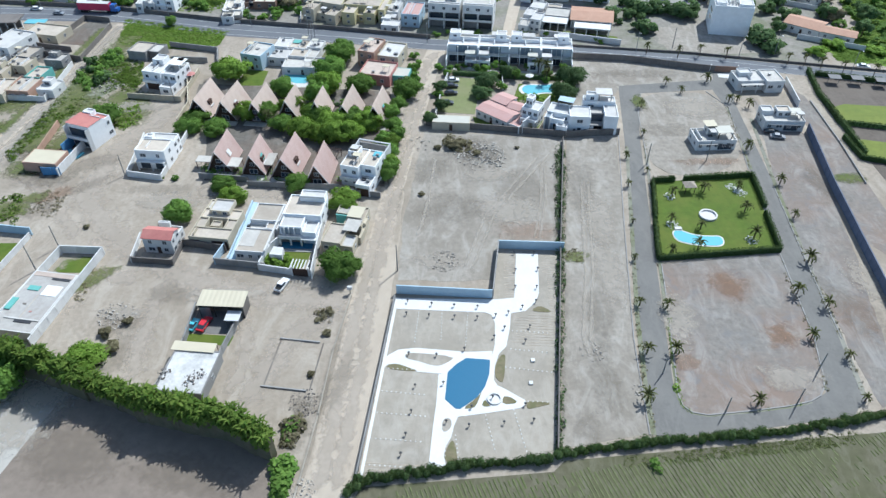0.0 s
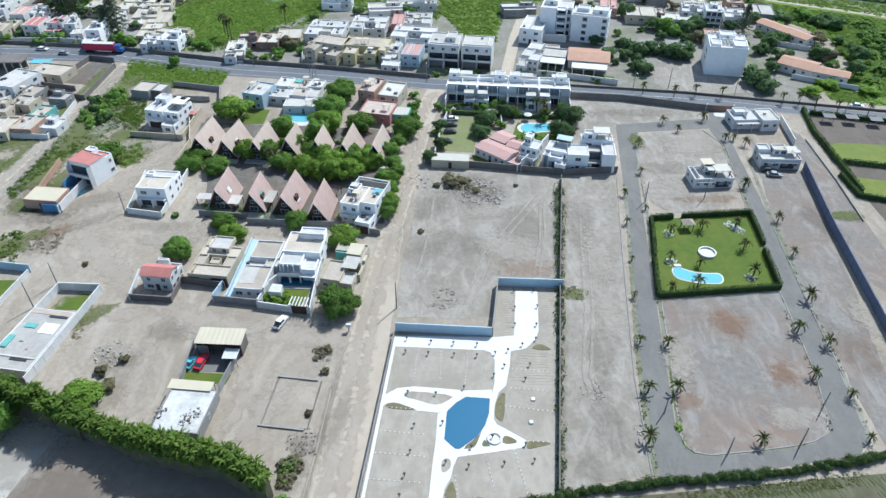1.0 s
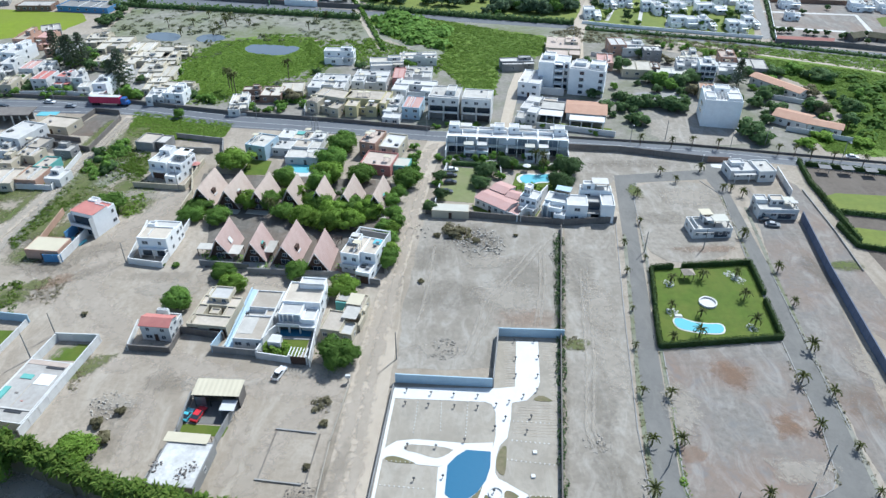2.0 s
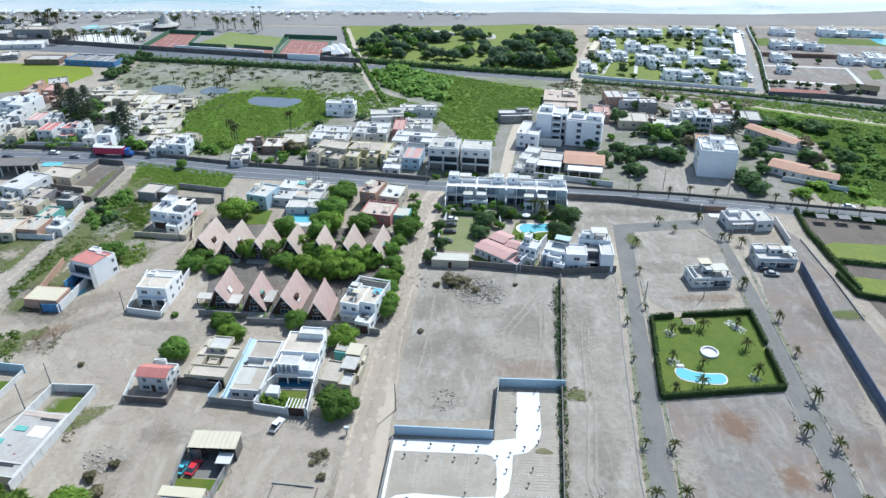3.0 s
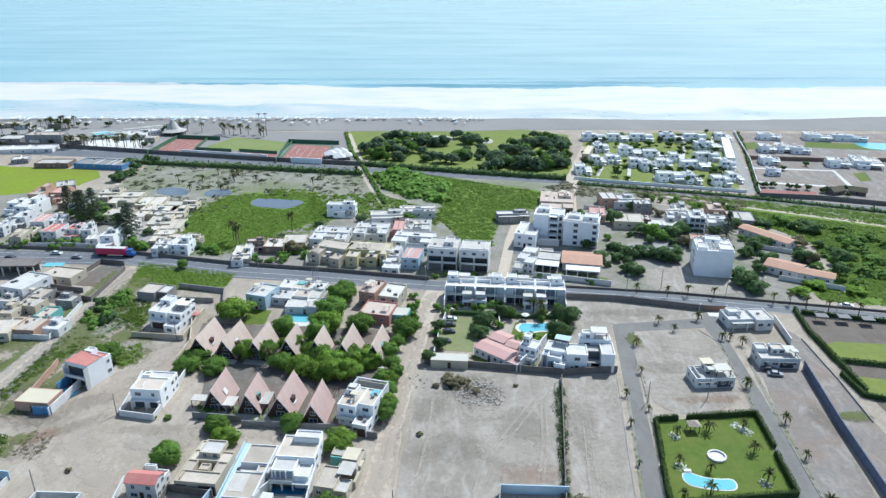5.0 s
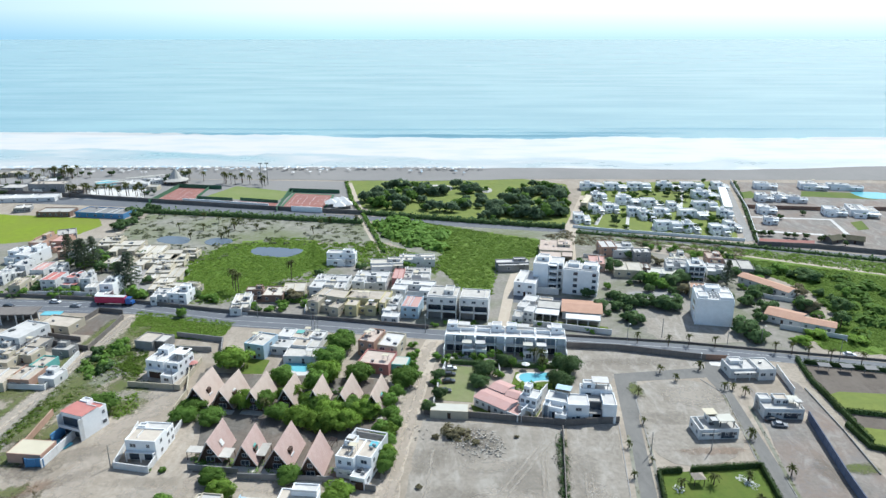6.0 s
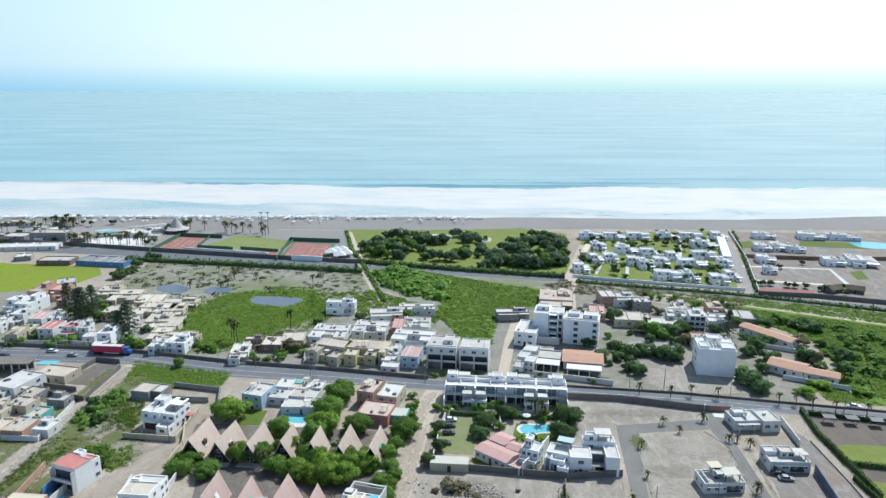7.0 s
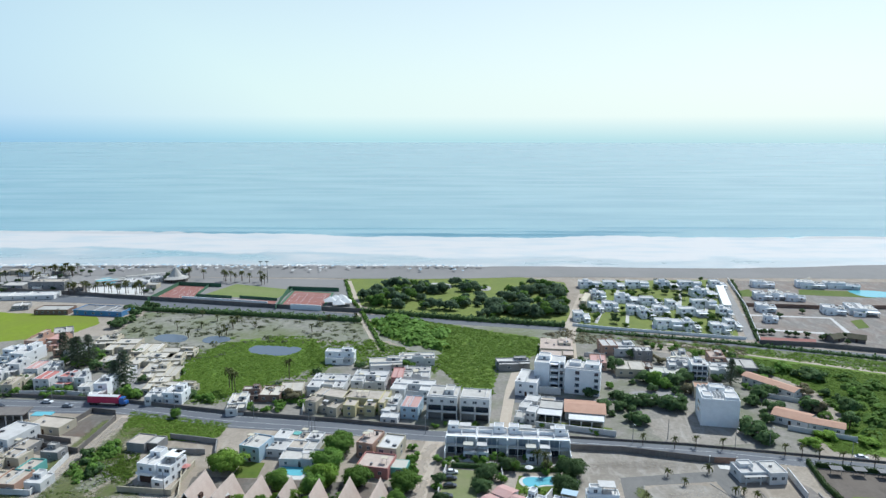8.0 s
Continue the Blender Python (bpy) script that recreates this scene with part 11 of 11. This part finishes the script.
# This yard's dark gravel colour also carries the shade of cabins and trees.
slab("yard_ground", [(-76.9, 199.9), (-18.5, 197.0), (-17.5, 162.0), (-68.4, 164.1)], LOTR, -.1, .02, "dark grey yard between the cabins, shade put into its colour", "ground", uneven=.4)
for pts in ([(-69.9, 165.4), (-55.8, 163.7)], [(-55.3, 161.6), (-29.9, 160.3)], [(-29.7, 158.7), (-18.3, 156.8)]):
    wall_run("cabin_wall", pts, 1.8, GREYW, "grey front wall of the cabin yard")
wall_run("cabin_wall", [(-91.8, 229.5), (-84.5, 205.3), (-84.8, 194.5)], 1.8, CREAM, "cream side wall of the cabin yard")
for (x, y), w, d in (((-68.3, 171.1), 7, 3), ((-61.4, 169.7), 5, 4.5), ((-51.4, 171.3), 4, 6)):
    t = thing("car_port", x, y, -4, "flat-roofed car port beside a cabin", "car port")
    part("roof", boxes((-w / 2, -d / 2, 2.5, w / 2, d / 2, 2.65)), ROOF, t)
    for sx in (-w / 2 + .1, w / 2 - .25):
        for sy in (-d / 2 + .1, d / 2 - .25):
            part("post", boxes((sx, sy, 0, sx + .15, sy + .15, 2.5)), TIMBER, t)
x, y, w, d, rot = -34.5, 175.2, 6.0, 4.2, -10.8
per = thing("pergola", x, y, rot, "brown timber pergola behind a cabin", "pergola")
for k in range(9):
    part("beam", boxes((-w / 2 + w * k / 8 - .07, -d / 2, 2.7, -w / 2 + w * k / 8 + .07, d / 2, 2.9)), TIMBER, per)
for sx in (-w / 2, w / 2 - .15):
    for sy in (-d / 2, d / 2 - .15):
        part("post", boxes((sx, sy, 0, sx + .15, sy + .15, 2.7)), TIMBER, per)

# ---- compound edge and gate ----
x, y = (96.0, 230.7)
gate = thing("compound_gate", x, y, -6, "wide brown metal sliding gate", "gate")
part("leaf", boxes((-4.3, -.08, .05, 4.3, .08, 2.2)), BRICKW, gate)
part("post", boxes((-4.8, -.25, 0, -4.35, .25, 2.6)), WHITE, gate)
part("post", boxes((4.35, -.25, 0, 4.8, .25, 2.6)), WHITE, gate)
slab("gate_apron", [(93.5, 229.3), (99.3, 230.3), (98.5, 225.6), (93.4, 226.8)], TILE, -.1, .06, "pale concrete apron behind the gate", "paving")
wall_run("side_wall", [(114.6, 223.0), (113.0, 206.7)], 2.4, WHITE, "white wall beside the house")
slab("side_strip", [(113.4, 221.5), (118.1, 213.8), (117.0, 163.3), (115.9, 141.6), (110.8, 131.0), (104.4, 141.5), (111.5, 189.4), (112.1, 210.1)], LOTS, -.1, .018, "bare strip of earth beside the wall", "ground")
wall_run("planter_wall", [(118.5, 210.3), (117.9, 185.8), (116.4, 164.7)], .5, CONCRETE, "low pale edging wall beside the hedge", .3, 0, False)
for x, y in ((131.0, 223.1), (138.4, 222.4), (145.9, 220.9)):
    t = thing("shade_canopy", x, y, -8, "small dark parking canopy", "canopy")
    part("roof", boxes((-2, -1.6, 2.3, 2, 1.6, 2.42)), DARKMETAL, t)
    for sx in (-1.8, 1.7):
        part("post", boxes((sx, -.06, 0, sx + .12, .06, 2.3)), STEEL, t)

# ---- walls of the track-side yards ----
for pts, m in (([(-147.2, 208.5), (-132.3, 207.5), (-133.7, 232.7)], WHITE), ([(-148.4, 241.1), (-132.3, 236.5), (-132.1, 265.0)], BLOCKW), ([(-162.8, 250.0), (-139.1, 244.2)], BLOCKW), ([(-147.7, 255.5), (-145.2, 272.5), (-134.7, 270.2)], BLOCKW), ([(-99.6, 236.8), (-86.7, 236.0)], GREYW), ([(-103.7, 248.6), (-84.9, 244.3), (-82.5, 234.7)], GREYW), ([(-105.8, 210.1), (-87.8, 208.0), (-87.3, 227.8)], CREAM)):
    wall_run("yard_wall", pts, 2.0, m, "weathered yard wall beside the track")
for (x, y), c in (((-164.4, 270.5), "teal"),):
    slab("pool_water", [(x - 4, y - 2), (x + 4, y - 2), (x + 4, y + 2), (x - 4, y + 2)], POOLW, -.1, .25, "small blue yard pool", "pool")
x, y = (-186.7, 277.5)
car(x, y, -4, "black", "dark car on the highway shoulder")
x, y = (-169.2, 282.1)
car(x, y, -4, "white", "white van on the highway", 4.8)
x, y = (-158.2, 277.8)
car(x, y, -4, "grey", "grey car on the highway")
x, y = (146.3, 234.4)
car(x, y, -12, "white", "white car on the highway")

# ---- far resort, estate and beach ----
villa_count = 0
for row in (((103.8, 497.1, 14.4), (121.2, 497.2, 13.9), (138.2, 497.4, 14.4), (159.6, 497.6, 14.7), (176.6, 497.8, 14.4), (197.4, 499.8, 9.2)),
            ((102.8, 465.7, 8.7), (94.8, 434.4, 7.6), (104.5, 436.5, 7.6), (120.1, 456.1, 14.0), (117.4, 427.9, 7.6), (134.3, 449.1, 12.8)),
            ((122.8, 419.4, 8.0), (146.1, 440.5, 7.6), (133.8, 426.3, 8.0), (177.0, 472.6, 15.6), (166.5, 443.2, 13.6), (152.0, 422.6, 15.1)),
            ((172.2, 422.6, 7.0), (81.4, 412.0, 8.8), (128.7, 396.2, 13.2), (141.1, 393.3, 8.0), (155.6, 388.0, 8.8), (166.0, 396.0, 7.0))):
    for x, y, w in row:
        villa(x, y, -5 + (villa_count * 37) % 9, w * 1.1, 9.0 if w > 10 else 10.5, 4.9, villa_count)
        villa_count += 1
est_rng = random.Random(21)
EST = [(101.5, 514.1), (203.0, 519.1), (162.2, 382.9), (77.0, 404.7)]
for k in range(190):
    x, y = est_rng.uniform(min(p[0] for p in EST), max(p[0] for p in EST)), est_rng.uniform(min(p[1] for p in EST), max(p[1] for p in EST))
    if inside(x, y, EST):
        tree_in_grove("estate_trees", x, y, est_rng.uniform(1.4, 3.3), est_rng.uniform(2.2, 5.0), "smalldark" if k % 3 else "small")
for pts in ([(116.4, 514.2), (101.1, 440.2), (88.8, 404.9)], [(130.4, 514.4), (107.3, 440.2)], [(121.0, 455.0), (105.6, 397.9)], [(136.9, 447.7), (119.5, 392.4)], [(176.0, 515.0), (143.8, 420.4)], [(196.4, 515.2), (160.2, 420.6)]):
    strip("garden_path", pts, 2.0, ROOFW, -.1, .06, "pale path between the villas", "path")
wall_run("estate_wall", [(74.0, 399.2), (91.4, 392.6), (123.0, 384.1), (164.6, 373.0)], 1.6, BRIGHTW, "long white estate wall", .3, 0)
strip("hall_roof_lane", [(196.2, 492.5), (179.4, 436.5)], 5.2, BRIGHTW, -.1, 3.2, "long low white hall with a plain roof", "building", "")
house(92.5, 454.8, 4.4, 25.4, -19.1, 4, 1, wall=CREAM, roof=CREAMSHEET, bays=(0, 0, 0, 0), label="cream hall with a plain roof at the estate", seed=102)
for k, (x, y, w, d) in enumerate(((231.2, 501.4, 16.1, 9.2), (214.9, 465.7, 11.2, 11.6), (225.8, 467.4, 8.9, 14.9), (234.7, 460.5, 12.6, 6.7), (203.0, 434.3, 11.6, 10.8), (194.3, 408.4, 8.0, 6.5), (265.1, 500.1, 18.3, 12.6), (286.3, 497.0, 24.0, 7.0), (243.1, 428.7, 13.2, 11.6), (260.7, 429.1, 16.5, 19.6))):
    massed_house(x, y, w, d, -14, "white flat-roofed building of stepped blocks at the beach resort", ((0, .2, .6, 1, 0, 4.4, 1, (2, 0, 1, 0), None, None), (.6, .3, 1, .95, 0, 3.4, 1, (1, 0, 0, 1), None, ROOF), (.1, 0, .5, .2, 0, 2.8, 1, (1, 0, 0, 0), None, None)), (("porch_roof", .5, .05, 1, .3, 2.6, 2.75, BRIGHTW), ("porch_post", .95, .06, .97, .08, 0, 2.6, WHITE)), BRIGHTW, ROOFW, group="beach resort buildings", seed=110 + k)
for x, y, rot in ((212.5, 372.0, 24), (224.0, 371.0, -30)):
    gable_house(x, y, 8.5, 5.5, rot, 2.0, 4.0, BLOCKW, DRYSKIRT, "low open shelter with a dark thatched roof", "shelter", bays=(0, 0, 0, 0))
slab("pool_water", [(286.5, 492.3), (312.0, 489.2), (318.0, 472.0), (295.5, 469.4), (287.6, 472.9), (285.4, 480.8)], POOLW, -.1, .1, "wide pale turquoise resort pool", "pool", rounding=1)
slab("resort_lawn", [(253.5, 493.0), (303.8, 485.9), (293.8, 468.3), (245.7, 477.2)], LAWN, -.1, .05, "resort lawn strip", "lawn")
slab("resort_lawn", [(243.8, 411.3), (252.8, 415.2), (247.1, 397.1), (239.1, 394.7)], LAWN, -.1, .05, "resort lawn strip", "lawn")
slab("resort_lawn", [(207.3, 488.1), (217.7, 493.5), (214.1, 471.6), (203.2, 471.4)], LAWN, -.1, .05, "resort lawn strip", "lawn")
slab("brick_yard", [(173.6, 378.5), (204.0, 374.6), (197.5, 362.3), (168.8, 367.9)], CLAY, -.1, .06, "red earth plot", "ground")
wall_run("resort_wall", [(213.7, 521.2), (193.4, 441.2), (170.1, 368.4)], 2.2, WHITE, "white boundary wall of the resort", .3, 0)
wall_run("resort_wall", [(168.8, 365.4), (198.3, 360.9), (244.4, 344.8)], 2.4, BLOCKW, "dark boundary wall of the resort", .3, 0)
wall_run("resort_wall", [(195.0, 445.2), (241.4, 438.8), (304.3, 440.0)], 2.4, BRICKW, "brown wall across the resort plots", .3, 0)
for pts in ([(182.9, 424.7), (235.2, 417.5), (226.9, 379.2)], [(176.6, 394.1), (214.6, 385.5)]):
    strip("resort_lane", pts, 3.0, ROOFW, -.1, .05, "pale lane between the plots", "road")
for x, y in ((175.0, 383.0), (178.8, 383.0), (183.3, 383.1), (191.0, 379.9), (194.6, 378.9), (200.4, 377.9), (206.2, 372.8), (210.4, 374.9), (211.9, 371.8), (221.0, 377.1), (223.1, 427.8), (204.5, 418.5), (215.6, 364.9), (258.4, 421.6)):
    tree(x, y, 2.4, 3.6, "smalldark", "small dark tree on the resort plots", "resort trees")
# club on the shore
for k, (x, y, w, d, rot, wm, rm, h) in enumerate(((*(-284.6, 489.6, 25.6, 10.5, 0.7), GREYW, ROOFT, 6.4), (*(-288.0, 462.2, 44.6, 12.0, 6.7), WHITE, ROOFW, 3), (*(-263.5, 488.0, 9.0, 14.0, 16.5), BLOCKW, ROOFT, 3), (*(-308.5, 489.0, 15.9, 12.7, 0.7), GREYW, ROOF, 4), (*(-299.9, 510.4, 11.6, 12.6, 10.2), WHITE, ROOFW, 3.5),
                                                  (*(-228.8, 504.5, 18.0, 16.0, 12.5), WHITE, ROOFW, 3.5), (*(-221.2, 514.4, 12.3, 11.3, 40.2), WHITE, ROOFW, 3.5), (*(-214.3, 424.9, 32.5, 13.9, -8.8), BLUEW, GREYW, 3.2), (*(-272.2, 435.0, 9.5, 9.5, 17.9), GREYW, ROOF, 3), (*(-214.7, 379.0, 9.6, 12.2, 26.9), GREYW, ROOF, 3),
                                                  (*(-245.4, 425.9, 20.9, 11.0, 0.6), BRICKW, ROOF, 3.2),)):
    house(x, y, w, max(d, 5), rot, h, 1, wm, rm, (6, 0, 1, 1), label="low flat-roofed building of the beach club", group="beach club buildings", seed=130 + k, door=False)
slab("pool_water", [(-262.8, 506.4), (-266.0, 523.0), (-262.0, 527.0), (-252.0, 526.0), (-245.4, 504.7)], POOLW, -.1, .1, "pale turquoise club pool", "pool", rounding=1)
slab("club_paving", [(-248.3, 466.4), (-259.6, 500.4), (-218.0, 495.5), (-207.6, 462.1)], TILE, -.1, .05, "pale club terrace paving", "paving")
slab("club_ground", [(-369.9, 473.1), (-389.4, 527.9), (-219.2, 540.4), (-202.4, 459.0)], CONCRETE, -.1, .03, "grey club grounds", "ground", uneven=1.0)
club_rng = random.Random(64)
for k in range(9):
    x, y, w = -256 + 9.0 * (k % 5) + (4 if k > 4 else 0), 497 + 6.5 * (k % 5) + (14 if k > 4 else 0), club_rng.uniform(14, 22)
    t = thing("shade_roof", x, y, 24, "long low grey shade roof on posts at the club", "shade roof", "club shade roofs")
    part("roof", boxes((-w / 2, -1.6, 2.6, w / 2, 1.6, 2.75)), club_rng.choice((SHEET, ROOF, GREYW)), t)
    for px in (-w / 2 + .3, 0, w / 2 - .5):
        part("post", boxes((px, -.1, 0, px + .2, .1, 2.6)), POLEM, t)
for k in range(26):
    x, y = club_rng.uniform(-390, -205), club_rng.uniform(478, 540)
    if -276 < x < -214 and y < 530:
        continue
    massed_house(x, y, club_rng.uniform(5, 11), club_rng.uniform(4, 8), club_rng.uniform(-4, 14), "small flat-roofed kiosk of the beach club", ((0, 0, 1, 1, 0, club_rng.uniform(2.6, 3.8), 1, (1, 0, 0, 0), None, None),), (), club_rng.choice((WHITE, GREYW, CREAM)), club_rng.choice((ROOF, ROOFW, ROOFT, SHEET)), "kiosk", "club kiosks", k, False)
for k in range(60):
    x, y = club_rng.uniform(-400, -205), club_rng.uniform(474, 542)
    if -272 < x < -216 and y < 528:
        continue
    tree_in_grove("club_trees", x, y, club_rng.uniform(1.4, 3.2), club_rng.uniform(2.4, 5), "smalldark" if k % 3 else "park")
for k, (x, y) in enumerate(((-76.7, 448.3), (-73.7, 452.8), (-70.1, 454.4), (-66.2, 445.5), (-70.0, 441.2))):
    t = thing("tent", x, y, 10, "white pitched marquee tent", "tent", "marquee tents")
    bm = bmesh.new()
    v = [bm.verts.new(p) for p in ((-4, -4, 2.4), (4, -4, 2.4), (4, 4, 2.4), (-4, 4, 2.4), (0, 0, 5.2))]
    for f in ((0, 1, 4), (1, 2, 4), (2, 3, 4), (3, 0, 4), (3, 2, 1, 0)):
        bm.faces.new([v[i] for i in f])
    part("canopy", bm, WHITE, t)
    for sx in (-3.9, 3.8):
        for sy in (-3.9, 3.8):
            part("pole", boxes((sx, sy, 0, sx + .1, sy + .1, 2.4)), STEEL, t)
x, y = (-204.5, 516.2)
t = thing("pavilion", x, y, 0, "pavilion with a tall pointed grey thatch roof", "pavilion")
bm = bmesh.new()
tube(bm, (0, 0, 2.6), (0, 0, 4.2), 9.5, 5, 12)
tube(bm, (0, 0, 4.2), (0, 0, 11), 5, .3, 12)
part("roof", bm, ROOF, t)
for k in range(8):
    a = k * math.pi / 4
    part("post", boxes((8.5 * math.cos(a) - .15, 8.5 * math.sin(a) - .15, 0, 8.5 * math.cos(a) + .15, 8.5 * math.sin(a) + .15, 2.7)), TIMBER, t)
fp_rng = random.Random(31)
for (x, y), n, spread in (((-301.0, 534.0), 18, 11), ((-236.7, 474.6), 20, 27), ((-155.3, 512.9), 9, 17), ((-319.0, 512.9), 9, 24), ((-134.7, 507.5), 2, 4), ((-217.1, 474.8), 6, 10), ((-198.3, 520.2), 6, 14)):
    for k in range(n):
        palm_small(x + fp_rng.uniform(-spread, spread), y + fp_rng.uniform(-5, 5), fp_rng.uniform(5, 8), 2.6, "tall palm in front of the beach", "beach palms")
MARSHP = [(-186.7, 422.1), (-51.4, 408.3), (-46.8, 382.9), (-152.7, 371.3)]
for k in range(34):
    x, y = fp_rng.uniform(min(p[0] for p in MARSHP), max(p[0] for p in MARSHP)), fp_rng.uniform(min(p[1] for p in MARSHP), max(p[1] for p in MARSHP))
    if inside(x, y, MARSHP):
        palm_small(x, y, fp_rng.uniform(2.0, 4.5), 2.0, "wild palm in the dry marsh", "marsh palms")
for x, y in ((-95.1, 296.1), (-73.1, 310.7), (-93.2, 294.1), (-97.4, 299.6)):
    palm_small(x, y, 8, 2.6, "tall palm at the edge of the marsh", "marsh palms")
row_rng = random.Random(33)
bm_white, bm_blue = bmesh.new(), bmesh.new()
for k in range(360):
    x = row_rng.uniform(-420, -90) if k % 6 else row_rng.uniform(-90, 30)
    y = 567 + row_rng.uniform(-3, 3) if k % 5 else 556 + row_rng.uniform(-9, 6)
    r, bm = row_rng.uniform(.9, 1.9), (bm_white if row_rng.random() < .7 else bm_blue)
    tube(bm, (x, y, .1), (x, y, 2.1), .06, .05, 4)
    tube(bm, (x, y, 2.0), (x, y, 2.5), r, .1, 7)
for bm, m, word in ((bm_white, KERB, "white"), (bm_blue, SKYW, "pale blue")):
    tagged(part("beach_parasols", bm, m, None), "rows of " + word + " parasols crowded along the waterline", "parasols", "", "stuff")
hedge("coast_hedge", [(-200.3, 432.7), (-130.2, 421.4), (-51.3, 407.1)], 2.4, 4.0, DARKLEAF, "dark bushy hedge beside the coastal road", 5, .6, 23, .5)
hedge("coast_hedge", [(-53.9, 428.8), (9.9, 411.4), (69.1, 397.6)], 2.2, 4.0, DARKLEAF, "dark bushy hedge beside the coastal road", 4, .7, 24, .4)
hedge("coast_hedge", [(-76.5, 517.7), (-64.6, 460.6), (-52.5, 423.5), (-32.8, 351.1)], 1.2, 1.6, LEAF, "dark hedge beside the lane", 6, .7, 25, .4)
hedge("lane_hedge", [(216.7, 521.2), (190.4, 434.2), (170.1, 370.4)], 1.4, 1.6, DARKLEAF, "dark hedge beside the resort lane", 4, .7, 26, .4)
hedge("coast_hedge", [(74.0, 388.5), (155.4, 366.3), (236.8, 333.7)], 1.1, 3.0, DARKLEAF, "rough dark hedge beside the coastal road", 4, .6, 27, .5)
for x, y in ((-191.6, 398.4), (-191.5, 416.9), (-188.7, 404.4), (-200.3, 427.3), (-192.3, 437.0), (-185.9, 432.9), (-192.2, 392.6)):
    tree(x, y, 4.5, 5.5, "smalldark", "dark tree beside the field", "field edge trees")

for (x, y), h in (((-191.4, 337.3), 15), ((-177.5, 323.9), 17), ((-175.7, 330.5), 16), ((-144.8, 301.3), 18), ((-148.0, 298.5), 14), ((128.6, 305.5), 13), ((-183.6, 330.5), 14)):
    conifer(x, y, h)
x, y = (-88.4, 222.6)
parasol(x, y, 2.8, 1.7, REDWALL, "yard parasols")
for x, y in ((33.1, 221.6), (33.6, 227.5), (31.1, 229.2), (-55.7, 193.2)):
    palm(x, y, 4.2, 2.2, 13, "garden palm with arching fronds", "garden palms")
for x, y, r in ((*(3.2, 229.8), 1.6), (*(5.3, 231.7), 1.4), (*(9.7, 229.0), 1.8), (*(16.3, 230.4), 2.0), (*(18.9, 232.7), 1.8), (*(27.2, 231.0), 1.5), (*(29.9, 231.4), 2.0), (*(39.3, 229.3), 2.2), (*(20.6, 230.0), 1.6), (*(0.5, 228.9), 1.6), (*(22.5, 223.9), 2.4), (*(33.6, 224.9), 2.0)):
    tree(x, y, r, r * 1.9, "small", "garden tree in front of the white villas", "villa garden trees")

wall_run("coast_wall", [(-351.9, 486.9), (-272.0, 474.2), (-212.6, 460.5), (-124.9, 440.6), (-53.7, 427.5)], 2.6, BLOCKW, "long dark wall beside the coastal road", .3, 0)
for pts in ([(-199.7, 454.4), (-198.8, 457.5), (-196.3, 501.2), (-163.9, 496.1)], [(-109.3, 433.7), (-112.7, 487.9), (-76.4, 483.2)]):
    wall_run("court_fence", pts, 2.8, COURTG, "tall green windbreak fence round the courts", .1, 0, False, "fence")
for x, y in ((-138.7, 511.2), (-134.0, 511.3)):
    t = thing("floodlight_mast", x, y, 0, "tall grey floodlight mast beside the beach", "mast")
    bm = bmesh.new()
    tube(bm, (0, 0, 0), (0, 0, 16), .3, .18, 6)
    part("pole", bm, POLEM, t)
    part("lamp_bar", boxes((-1.4, -.2, 15.6, 1.4, .2, 16.4)), STEEL, t)

scrub("pool_plants", [(21.7, 209.5), (22.8, 214.2), (27.8, 210.4), (36.5, 212.8), (37.0, 209.0), (27.4, 206.6)], 46, .8, 1.3, LEAF2, "green shrubs beside the garden pool", 61, 16, -1)
scrub("cabin_plants", [(-72.4, 171.0), (-30.7, 165.9), (-30.1, 161.9), (-70.7, 165.4)], 70, .7, 1.1, LEAF, "low shrubs in front of the cabins", 62, 14, -1)
plant_groves({"garden_trees": "garden trees with irregular green crowns between houses", "club_trees": "trees between the buildings of the beach club", "estate_trees": "garden trees between the villas of the estate", "park_trees": "trees of the green park near the beach"})
